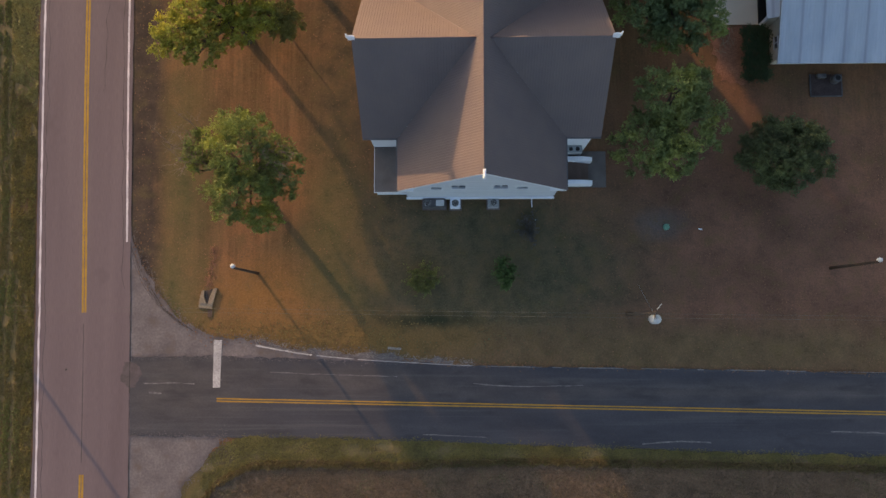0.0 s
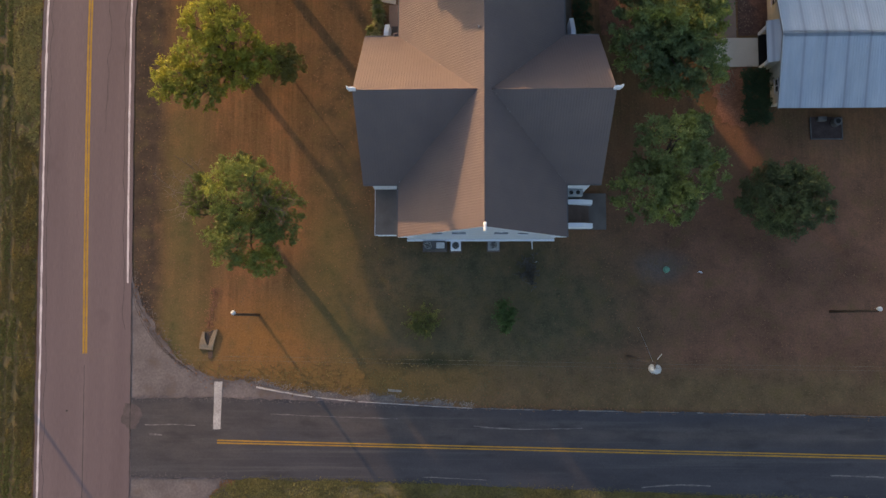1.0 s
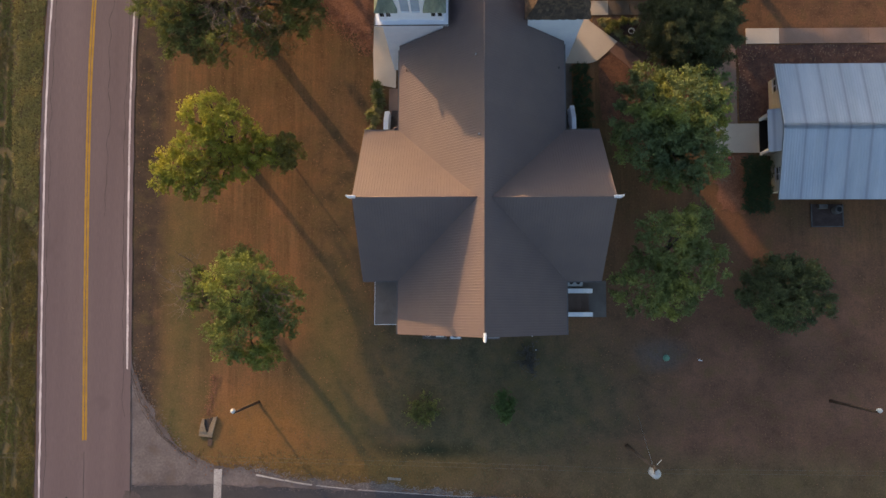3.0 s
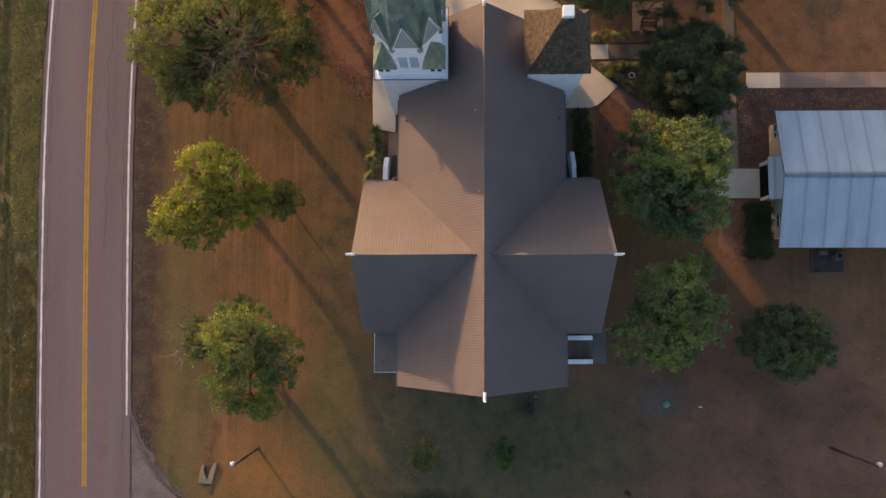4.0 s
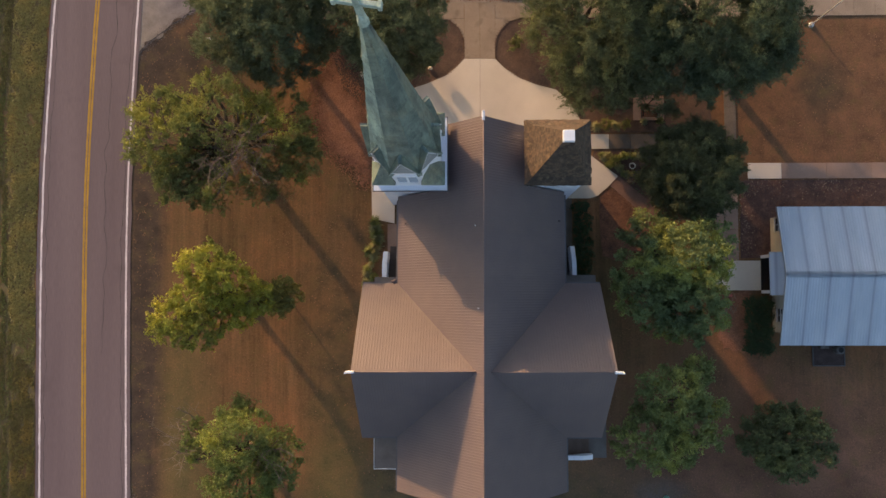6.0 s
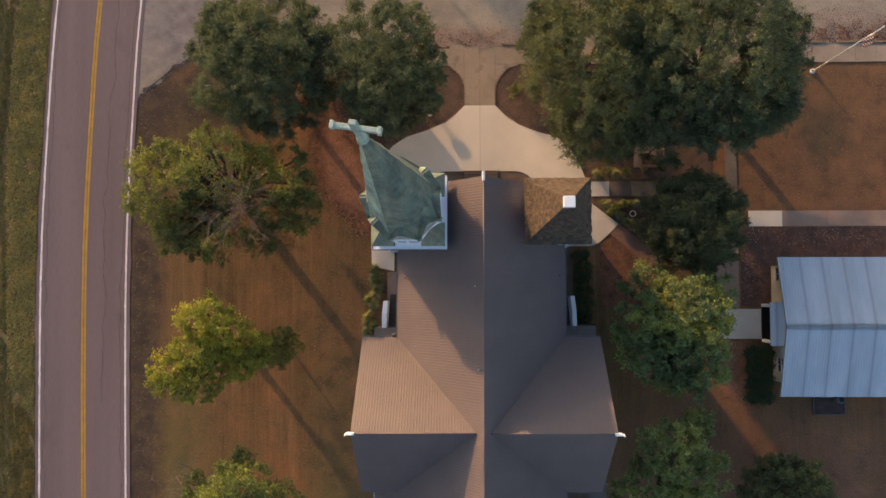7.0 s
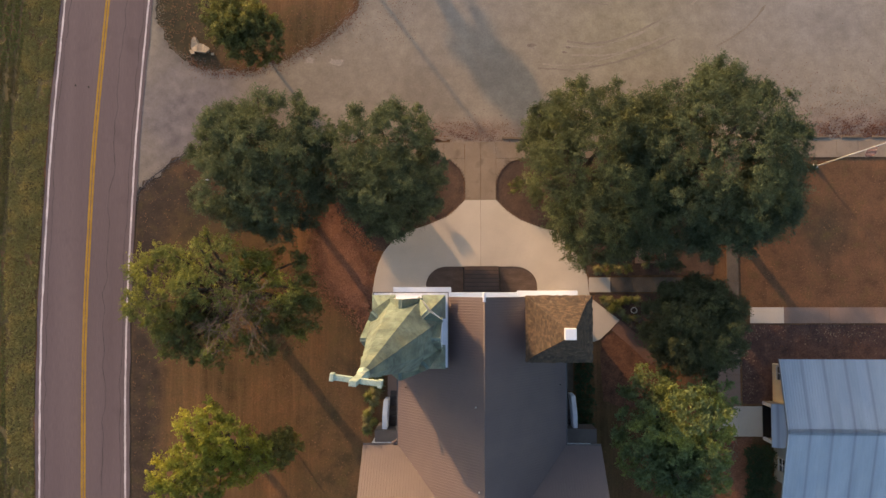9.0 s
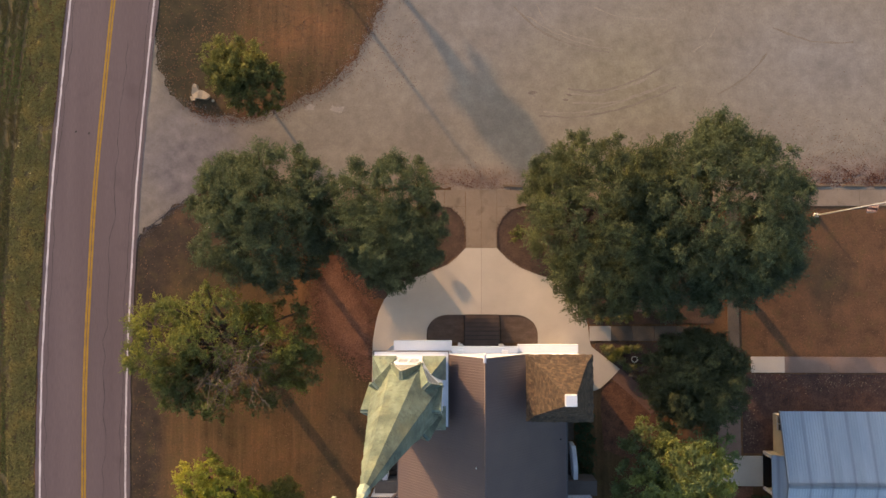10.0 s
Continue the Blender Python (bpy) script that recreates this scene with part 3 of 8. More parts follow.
def tube(bm, p, q, r0, r1, seg=8, caps=True):
    p, q = Vector(p), Vector(q)
    d = q - p
    res = bmesh.ops.create_cone(bm, cap_ends=caps, segments=seg, radius1=r0, radius2=r1, depth=d.length)
    m = Matrix.Translation((p + q) / 2) @ d.to_track_quat("Z", "Y").to_matrix().to_4x4()
    bmesh.ops.transform(bm, matrix=m, verts=res["verts"])
    return bm


def ragged(pts, step=0.5, amount=0.12, seed=0.0, closed=True, keep=()):
    """Points along a polygon or line, each pushed off by a smooth noise. keep: indices of sides left straight."""
    out, n = [], len(pts)
    for i in range(n if closed else n - 1):
        a, b = Vector((*pts[i], 0)), Vector((*pts[(i + 1) % n], 0))
        k = max(1, int((b - a).length / step))
        for j in range(k):
            p = a.lerp(b, j / k)
            if i not in keep and j:
                p += noise.noise_vector(Vector((p.x * 0.9, p.y * 0.9, seed))) * amount + noise.noise_vector(Vector((p.x * 3, p.y * 3, seed + 7))) * amount * 0.5
            out.append((p.x, p.y))
    if not closed:
        out.append(tuple(pts[-1]))
    return out


def smooth_line(pts, step=0.6):
    """A Catmull-Rom line through the points."""
    out = []
    for i in range(len(pts) - 1):
        p0, p1, p2, p3 = (Vector((*pts[max(0, min(len(pts) - 1, k))], 0)) for k in (i - 1, i, i + 1, i + 2))
        n = max(1, int((p2 - p1).length / step))
        for j in range(n):
            t = j / n
            p = 0.5 * ((2 * p1) + (p2 - p0) * t + (2 * p0 - 5 * p1 + 4 * p2 - p3) * t * t + (3 * p1 - p0 - 3 * p2 + p3) * t ** 3)
            out.append((p.x, p.y))
    out.append(tuple(pts[-1]))
    return out


def ribbon(pts, wl, wr, z0, z1, bm=None, wobble=0.0, seed=0.0):
    """A slab along a line, wl to its left and wr to its right."""
    bm = bm or bmesh.new()
    rows = []
    for i, (x, y) in enumerate(pts):
        a, b = pts[max(0, i - 1)], pts[min(len(pts) - 1, i + 1)]
        d = Vector((b[0] - a[0], b[1] - a[1], 0)).normalized()
        nrm = Vector((-d.y, d.x, 0))
        p = Vector((x, y, 0))
        k = noise.noise(Vector((x * 1.3, y * 1.3, seed))) * wobble
        k2 = noise.noise(Vector((x * 1.3, y * 1.3, seed + 5))) * wobble
        lft, rgt = p + nrm * (wl + k), p - nrm * (wr + k2)
        rows.append([bm.verts.new((lft.x, lft.y, z1)), bm.verts.new((rgt.x, rgt.y, z1)), bm.verts.new((rgt.x, rgt.y, z0)), bm.verts.new((lft.x, lft.y, z0))])
    for a, b in zip(rows, rows[1:]):
        for k in range(4):
            bm.faces.new((a[k], a[(k + 1) % 4], b[(k + 1) % 4], b[k]))
    bm.faces.new(rows[0])
    bm.faces.new(rows[-1][::-1])
    bmesh.ops.recalc_face_normals(bm, faces=bm.faces)
    return bm


def wall_panel(outer, holes, m, thick, bm=None):
    """A wall with openings right through it: outer and holes are loops in the wall's own plane (u, v); m places it, thickness along its -w."""
    bm = bm or bmesh.new()
    t = bmesh.new()
    edges = []
    for loop in [outer, *holes]:
        vs = [t.verts.new((u, v, 0)) for u, v in loop]
        edges += [t.edges.new((vs[i], vs[(i + 1) % len(vs)])) for i in range(len(vs))]
    bmesh.ops.triangle_fill(t, use_beauty=True, use_dissolve=False, edges=edges, normal=(0, 0, 1))
    r = bmesh.ops.extrude_face_region(t, geom=list(t.faces))
    bmesh.ops.translate(t, verts=[g for g in r["geom"] if isinstance(g, bmesh.types.BMVert)], vec=(0, 0, -thick))
    bmesh.ops.recalc_face_normals(t, faces=t.faces)
    bmesh.ops.transform(t, matrix=m, verts=t.verts)
    me = bpy.data.meshes.new("tmp")
    t.to_mesh(me)
    t.free()
    bm.from_mesh(me)
    bpy.data.meshes.remove(me)
    return bm


def inside(poly, x, y):
    """Which of the points lie in the polygon (numpy)."""
    res = np.zeros(len(x), bool)
    n = len(poly)
    for i in range(n):
        (x0, y0), (x1, y1) = poly[i], poly[(i + 1) % n]
        if y0 == y1:
            continue
        c = ((y0 > y) != (y1 > y)) & (x < (x1 - x0) * (y - y0) / (y1 - y0) + x0)
        res ^= c
    return res


RNG = np.random.default_rng(11)


def quad_mesh(name, centre, normal, size, aspect, base, axis=None):
    """Many small leaf-shaped quads as one mesh. axis: the way each leaf points."""
    n = len(centre)
    normal = normal / (np.linalg.norm(normal, axis=1, keepdims=True) + 1e-9)
    v = np.cross(normal, RNG.normal(size=(n, 3)) if axis is None else axis)
    v /= np.linalg.norm(v, axis=1, keepdims=True) + 1e-9
    u = np.cross(v, normal)
    s = size[:, None]
    a = np.broadcast_to(np.asarray(aspect, float), (n,))[:, None]
    co = np.stack([centre - u * s, centre - v * s * a, centre + u * s, centre + v * s * a], 1).reshape(-1, 3) - np.array(base)
    co[2::4] -= normal * s * 0.35
    co[0::4] -= normal * s * 0.2
    me = bpy.data.meshes.new(name)
    me.vertices.add(4 * n)
    me.vertices.foreach_set("co", co.astype(np.float32).ravel())
    me.loops.add(4 * n)
    me.loops.foreach_set("vertex_index", np.arange(4 * n, dtype=np.int32))
    me.polygons.add(n)
    me.polygons.foreach_set("loop_start", np.arange(0, 4 * n, 4, dtype=np.int32))
    me.polygons.foreach_set("loop_total", np.full(n, 4, dtype=np.int32))
    me.update(calc_edges=True)
    return me


def leaf_cloud(name, lobes, per_lobe, size, base, aspect=0.42, up=0.35, spray=14):
    """lobes: rows of x, y, z, radius. Each lobe is a bunch of leafy sprays that fan out and up from its heart; spray: leaves on each."""
    L = np.array(lobes)
    k = max(3, per_lobe // spray)
    n = len(L) * k
    d = RNG.normal(size=(n, 3))
    d[:, 2] = np.where(d[:, 2] < -0.15, -d[:, 2] * 0.7, d[:, 2]) + 0.15
    d /= np.linalg.norm(d, axis=1, keepdims=True)
    reach = np.repeat(L[:, 3], k) * RNG.uniform(0.7, 1.45, n)
    lobe = np.repeat(np.repeat(np.arange(len(L)), k), spray)
    D, R = np.repeat(d, spray, 0), np.repeat(reach, spray)
    m = len(R)
    f = RNG.uniform(0.05, 1.0, m) ** 0.6
    c = L[lobe, :3] + D * (R * f)[:, None] * np.array([1, 1, 0.8])
    c += RNG.normal(size=c.shape) * (size * (1.5 - 0.8 * f))[:, None]
    c[:, 2] -= 0.12 * R * f ** 2
    axis = D + RNG.normal(size=D.shape) * 0.45
    nrm = 0.5 * D + RNG.normal(size=D.shape) * 0.55 + np.array([0, 0, up])
    return quad_mesh(name, c, nrm, size * RNG.uniform(0.65, 1.4, m), aspect, base, axis)


def crown_lobes(cx, cy, cz, rx, ry, rz, n, lobe, rough=0.22, seed=0):
    """Lobes over the upper part of an uneven ellipsoid, and some within."""
    g = np.random.default_rng(seed)
    out = []
    for i in range(n):
        z = 1 - 1.55 * (i + 0.5) / n
        a = i * 2.399963 + g.uniform(-0.3, 0.3)
        s = math.sqrt(max(0.0, 1 - z * z))
        f = 1 - rough * g.random() - (0.35 if g.random() < 0.18 else 0)
        lr = lobe * g.uniform(0.65, 1.3)
        if rough < 0.3 and g.random() < 0.16:         # sprays standing out of the outline
            f, lr = g.uniform(0.98, 1.06), lobe * g.uniform(0.5, 0.75)
        if rough < 0.3:                               # boughs swell the outline unevenly
            f *= 1 + 0.06 * math.sin(5 * a + seed) + 0.055 * math.sin(9 * a + 2.3 * seed)
        f = min(f, 1.07)
        ux, uy = math.cos(a) * s, math.sin(a) * s
        out.append((cx + ux * (rx - lr * 0.7) * f, cy + uy * (ry - lr * 0.7) * f, max(0.8 + lr, cz + z * (rz - lr * 0.5) * f), lr))
    return out


def limb(bm, p, q, r0, r1, bends=3, seed=0, seg=7):
    g = random.Random(seed)
    p, q = Vector(p), Vector(q)
    ln = (q - p).length
    pts = [p]
    for i in range(1, bends):
        pts.append(p.lerp(q, i / bends) + Vector((g.uniform(-1, 1), g.uniform(-1, 1), g.uniform(-0.4, 1))) * ln * 0.06)
    pts.append(q)
    for i in range(bends):
        a, b = r0 + (r1 - r0) * i / bends, r0 + (r1 - r0) * (i + 1) / bends
        tube(bm, pts[i], pts[i + 1], a, b, seg)
    return pts


def tree(name, x, y, crowns, leaf, label, trunk_r=0.28, lobe=1.0, per_lobe=190, leaf_size=0.12, seed=1, dead=(), n_scale=1.0, limbs=16, fork=0.35, spray=14, aspect=0.42, thin=(), dry=()):
    """crowns: rows of dx, dy, centre height, rx, ry, rz. dead: bare limbs as dx, dy, dz ends. thin: dx, dy, radius, share of the leaves left there. dry: crowns of browned leaves."""
    t = thing(name, (x, y, 0), label, "tree")
    lobes = []
    for k, (dx, dy, cz, rx, ry, rz) in enumerate(crowns):
        area = rx * ry
        lobes += crown_lobes(x + dx, y + dy, cz, rx, ry, rz, max(6, int(area * 4.2 * n_scale / lobe ** 1.2)), lobe, seed=seed * 10 + k)
    pick = random.Random(seed + 400)
    lobes = [lb for lb in lobes if all(math.hypot(lb[0] - x - a, lb[1] - y - b) > r or pick.random() < keep for a, b, r, keep in thin)]
    me = leaf_cloud("crown", lobes, per_lobe, leaf_size, (x, y, 0), aspect, spray=spray)
    bm = bmesh.new()
    top = max(c[2] for c in crowns)
    fork_z = top * fork + 0.6
    lean = Vector((crowns[0][0] * 0.25, crowns[0][1] * 0.25, 0))
    limb(bm, (x, y, -0.1), (x + lean.x, y + lean.y, fork_z), trunk_r, trunk_r * 0.72, 3, seed, 9)
    tube(bm, (x, y, -0.1), (x, y, 0.35), trunk_r * 1.5, trunk_r * 0.98, 9)
    g = random.Random(seed)
    for i, lb in enumerate(g.sample(lobes, min(len(lobes), limbs))):
        limb(bm, (x + lean.x, y + lean.y, fork_z - 0.15 - 0.06 * (i % 4)), lb[:3], trunk_r * 0.42, 0.035, 4, seed * 31 + i, 6)
    part("trunk", bm, M_BARK, t, smooth=True)
    if dead:
        bm = bmesh.new()
        for i, (dx, dy, dz) in enumerate(dead):
            pts = limb(bm, (x + lean.x, y + lean.y, fork_z), (x + dx, y + dy, dz), 0.10, 0.025, 4, seed * 17 + i, 6)
            for j in range(11):
                s = pts[1 + j % 3].lerp(pts[2 + j % 3], g.random())
                e = s + Vector((g.uniform(-1, 1), g.uniform(-1, 1), g.uniform(0.0, 0.9))) * 1.5 + (pts[-1] - pts[0]).normalized() * 0.9
                sub = limb(bm, s, e, 0.028, 0.012, 3, seed * 19 + i * 11 + j, 5)
                for _ in range(4):
                    e2 = sub[2] + Vector((g.uniform(-1, 1), g.uniform(-1, 1), g.uniform(-0.1, 0.6))) * 0.8
                    tube(bm, sub[2], e2, 0.016, 0.009, 4)
        part("dead_branch", bm, M_DEAD, t, "bare bleached branches")
    link_mesh("crown", me, leaf, t)
    if dry:
        lobes = []
        for k, (dx, dy, cz, rx, ry, rz) in enumerate(dry):
            lobes += crown_lobes(x + dx, y + dy, cz, rx, ry, rz, max(6, int(rx * ry * 3.2)), 0.8, 0.5, seed * 10 + 50 + k)
        link_mesh("dry_sprays", leaf_cloud("dry_sprays", lobes, 90, leaf_size * 0.8, (x, y, 0), 0.3, spray=9), L_BROWNED, t, "browned thin leaf sprays")
    return t


def shrub(name, x, y, rx, ry, h, leaf, label, category="shrub", n=14, per_lobe=160, size=0.07, seed=3, group=""):
    t = thing(name, (x, y, 0), label, category, group)
    lobes = crown_lobes(x, y, h * 0.45, rx, ry, h * 0.6, n, min(rx, ry) * 0.45, 0.3, seed)
    lobes = [(a, b, min(max(c, r * 0.6), h - r * 0.3), r) for a, b, c, r in lobes]
    link_mesh("foliage", leaf_cloud("foliage", lobes, per_lobe, size, (x, y, 0)), leaf, t)
    bm = bmesh.new()
    g = random.Random(seed)
    for i in range(5):
        lb = g.choice(lobes)
        tube(bm, (x + g.uniform(-0.1, 0.1), y + g.uniform(-0.1, 0.1), -0.03), lb[:3], 0.03, 0.01, 5)
    part("stem", bm, M_BARK, t)
    return t


def blades(name, x, y, radius, height, n, base, leaf, parent, spread=1.0):
    """A spiky clump of arching blades, each a folded strip of two quads."""
    co, faces = [], []
    for i in range(n):
        a = RNG.uniform(0, 2 * math.pi)
        out = radius * RNG.uniform(0.35, 1.0) * spread
        h = height * RNG.uniform(0.6, 1.0) * (1.15 - 0.6 * out / radius)
        w = 0.022
        sx, sy = -math.sin(a) * w, math.cos(a) * w
        cx, cy = x + RNG.uniform(-0.1, 0.1), y + RNG.uniform(-0.1, 0.1)
        k = len(co)
        for f, z, s in ((0.0, 0.0, 1.0), (0.45, h, 1.3), (1.0, h * 0.75, 0.25)):
            px, py = cx + math.cos(a) * out * f, cy + math.sin(a) * out * f
            co += [(px - sx * s - base[0], py - sy * s - base[1], z), (px + sx * s - base[0], py + sy * s - base[1], z)]
        faces += [(k, k + 1, k + 3, k + 2), (k + 2, k + 3, k + 5, k + 4)]
    me = bpy.data.meshes.new(name)
    me.from_pydata(co, [], faces)
    return link_mesh(name, me, leaf, parent)


def tufts(name, xs, ys, height, width, leaf, label, category="grass", lean=0.5, zs=0.0):
    """Three-bladed tufts, joined, for what nobody could count."""
    n = len(xs)
    k = 3
    x, y = np.repeat(xs, k), np.repeat(ys, k)
    a = RNG.uniform(0, 2 * math.pi, n * k)
    h = height * RNG.uniform(0.5, 1.2, n * k)
    w = width * RNG.uniform(0.6, 1.3, n * k)
    out = h * lean * RNG.uniform(0.4, 1.5, n * k)
    ca, sa = np.cos(a), np.sin(a)
    z0 = np.full(n * k, zs)
    p0 = np.stack([x - sa * w, y + ca * w, z0], 1)
    p1 = np.stack([x + sa * w, y - ca * w, z0], 1)
    p2 = np.stack([x + ca * out, y + sa * out, z0 + h], 1)
    co = np.stack([p0, p1, p2], 1).reshape(-1, 3)
    me = bpy.data.meshes.new(name)
    m = n * k
    me.vertices.add(3 * m)
    me.vertices.foreach_set("co", co.astype(np.float32).ravel())
    me.loops.add(3 * m)
    me.loops.foreach_set("vertex_index", np.arange(3 * m, dtype=np.int32))
    me.polygons.add(m)
    me.polygons.foreach_set("loop_start", np.arange(0, 3 * m, 3, dtype=np.int32))
    me.polygons.foreach_set("loop_total", np.full(m, 3, dtype=np.int32))
    me.update(calc_edges=True)
    return tagged(link_mesh(name, me, leaf), label, category, "", "stuff")


# ---- plan of the ground ----
CENTRE = smooth_line([(-26.0, -120), (-27.6, -50), (-28.35, -25), (-28.7, -12), (-29.02, 2), (-29.4, 15), (-29.68, 28), (-29.66, 36), (-29.45, 43), (-29.1, 51),
                      (-28.55, 58), (-27.95, 65), (-26.2, 80), (-18.0, 130), (-5.0, 190)], 1.5)
APRON_N = [(-25.8, 9.6), (-25.2, 7.6), (-24.3, 5.75), (-23.0, 3.7), (-21.0, 1.45), (-18.5, 0.25), (-15.3, 0.2), (-12.2, -0.65), (-8.5, -0.85), (-4.1, -1.1), (0.5, -1.45),
           (0.5, -2.2), (-10, -2.0), (-26.2, -1.6)]
APRON_S = [(-25.6, -6.9), (-17.6, -7.2), (-17.9, -8.1), (-18.8, -9.0), (-20.3, -10.6), (-21.6, -12.6), (-22.3, -16), (-25.6, -17)]
SIDE = [(-25.1, -1.15), (-18, -1.15), (-4.1, -1.55), (3, -1.9), (18, -2.15), (33.6, -2.45), (90, -3.4), (90, -10.2), (33.3, -8.75), (22, -8.55), (13.4, -8.25), (7.3, -8.05),
        (-4.1, -7.65), (-16, -7.45), (-25.1, -7.35)]
LOT = [(-26.0, 44.6), (-25.2, 45.6), (-23.2, 47.3), (-21.6, 48.4), (-19.7, 49.45), (-14, 49.6), (-6, 49.4), (-1.6, 49.3), (4, 49.2), (60, 49.2), (60, 120), (-1.5, 120), (-2.0, 80),
       (-4.1, 68.5), (-5.5, 65.0), (-6.9, 61.6), (-8.1, 59.7), (-9.5, 58.4), (-11.3, 57.1), (-13.7, 56.1), (-16.6, 55.2), (-19.4, 55.2), (-21.5, 56.1), (-23.2, 57.2), (-24.1, 59.5), (-24.4, 62),
       (-25.6, 62)]
# rounded corners of the bed beside the steps
ARC_W = [(-0.05 - 1.70 * math.cos(a), 37.5 + 1.53 * math.sin(a)) for a in np.linspace(0, math.pi / 2, 12)]
ARC_E = [(5.45 + 1.80 * math.sin(a), 37.45 + 1.58 * math.cos(a)) for a in np.linspace(0, math.pi / 2, 12)]
COURT_L = [(2.68, 44.45), (1.41, 44.45), (0.72, 43.75), (-0.07, 43.1), (-1.6, 42.45), (-3.3, 41.9), (-4.4, 41.2), (-5.2, 40.25), (-5.65, 39.3), (-5.9, 38.3), (-6.12, 36.9), (-6.18, 34.0),
           (-6.12, 31.3), (-4.3, 30.9), (-4.25, 34.5), (-4.3, 36.6), (-1.75, 36.6)] + ARC_W + [(2.68, 39.03)]
COURT_R = [(2.70, 44.45), (3.95, 44.45), (4.8, 43.6), (5.9, 42.85), (7.4, 42.25), (8.9, 41.85), (9.9, 41.0), (10.55, 40.0), (11.0, 39.0), (11.3, 38.2), (11.4, 37.0), (11.55, 36.5), (12.3, 35.9),
           (13.85, 34.7), (13.1, 33.9), (12.25, 33.15), (11.9, 33.0), (11.5, 32.9), (9.4, 32.9), (9.4, 36.55), (7.25, 36.55)] + ARC_E[::-1] + [(2.70, 39.03)]
BED_STAIR = [(-1.75, 36.8)] + ARC_W + ARC_E + [(7.25, 36.8)]
BED_W = [(1.36, 44.55), (1.36, 46.1), (1.0, 47.0), (0.2, 47.75), (-2.0, 48.0), (-7.5, 47.6), (-9.5, 45), (-8.5, 42), (-6.4, 40.2), (-5.2, 40.3), (-4.4, 41.25), (-3.3, 41.95), (-1.6, 42.5), (-0.07, 43.15), (0.72, 43.8)]
BED_E = [(4.0, 44.55), (4.0, 46.0), (4.4, 46.9), (5.1, 47.6), (8, 47.8), (20.5, 47.8), (21.4, 44), (21.4, 38.4), (11.45, 38.25), (11.1, 39.0), (10.65, 40.0), (9.95, 41.05), (8.95, 41.9), (7.4, 42.3), (5.9, 42.9), (4.8, 43.65)]
BED_FORK = [(11.86, 36.6), (11.84, 36.3), (12.1, 35.9), (13.1, 35.05), (14.0, 34.62), (17.1, 31.85), (18.6, 31.2), (21.3, 31.5), (21.4, 36.8), (12.3, 36.87), (12.0, 36.8)]
BED_FORK_S = [(12.36, 32.6), (12.42, 33.05), (12.6, 33.4), (12.85, 33.6), (13.2, 33.68), (13.6, 33.6), (14.0, 33.35), (15.0, 32.6), (16.2, 31.55), (17.4, 30.4), (16.8, 28.6), (14.6, 27.6), (12.5, 28.2), (12.36, 30.5)]
BED_BUILDING = [(23.6, 28.05), (23.6, 34.3), (45, 34.3), (45, 31.2), (26.05, 31.2), (26.05, 28.3), (25.1, 28.3), (25.1, 28.05)]
BARE_E = [(21.6, 25.3), (24.3, 25.3), (24.3, 22.8), (23.6, 20.4), (22.0, 20.8), (21.3, 23.0)]
LITTER_W = [(-9.2, 45.2), (-8.2, 42.4), (-6.4, 40.2), (-6.1, 38.0), (-6.35, 34.5), (-7.6, 35.5), (-9.8, 37.4), (-10.8, 40.4), (-10.2, 43.5)]
CHURCH_PLAN = [(-6.0, 11.2), (12.6, 11.2), (12.6, 37.0), (-6.0, 37.0)]
BUILDING_PLAN = [(25.0, 21.4), (45, 21.4), (45, 32.4), (25.0, 32.4)]

# ---- ground ----
bm = bmesh.new()
for gx0, gx1 in ((-900, -60), (-60, 60), (60, 900)):
    for gy0, gy1 in ((-900, -40), (-40, 110), (110, 900)):
        f = [bm.verts.new(p) for p in ((gx0, gy0, 0), (gx1, gy0, 0), (gx1, gy1, 0), (gx0, gy1, 0))]
        bm.faces.new(f)
bmesh.ops.remove_doubles(bm, verts=bm.verts, dist=0.01)
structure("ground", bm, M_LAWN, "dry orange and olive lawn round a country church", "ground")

bm = prism(ragged([(-33.75, -120), (-33.0, -40), (-32.75, -12), (-33.3, 10), (-33.85, 28), (-33.8, 40), (-33.2, 52), (-32.1, 65), (-29, 90), (-29, 200), (-300, 200), (-300, -120)], 1.0, 0.2, 3.0, keep=(9, 10, 11)), -0.2, 0.012)
structure("field_ground", bm, M_FIELD, "green and brown crop rows beside the road", "field")
bm = prism(ragged([(-16.4, -7.42), (-17.95, -8.17), (-18.9, -9.2), (-19.3, -11.0), (-19.6, -12.6), (-21.0, -14.5), (-22.0, -20), (90, -20), (90, -9.9), (33, -8.4), (13, -8.0), (-4, -7.4)], 0.3, 0.5, 8.0, keep=(6, 7, 8)), -0.2, 0.011)
structure("grass_verge", bm, M_VERGE, "pale olive grass verge beside the side road", "verge")
bm = prism(ragged([(-20.2, -13.6), (-18.1, -10.75), (-16.9, -10.1), (-15.4, -9.4), (-12.5, -9.22), (-4, -9.3), (8, -9.1), (20, -9.2), (60, -10.0), (90, -11.4), (90, -80), (-20.2, -80)], 0.3, 0.45, 4.0, keep=(9, 10, 11)), -0.2, 0.016)
structure("south_field", bm, surface("brown_weeds", (0.105, 0.070, 0.046), (0.170, 0.110, 0.072), 0.8, 6, 0.4, 0.95, 0.4, 0.06), "brown weedy field south of the side road", "field")

road = structure("road", ribbon(CENTRE, 3.95, 3.75, -0.3, 0.04, wobble=0.12, seed=2.0), M_ROAD, "worn mauve-grey two-lane asphalt road", "road")


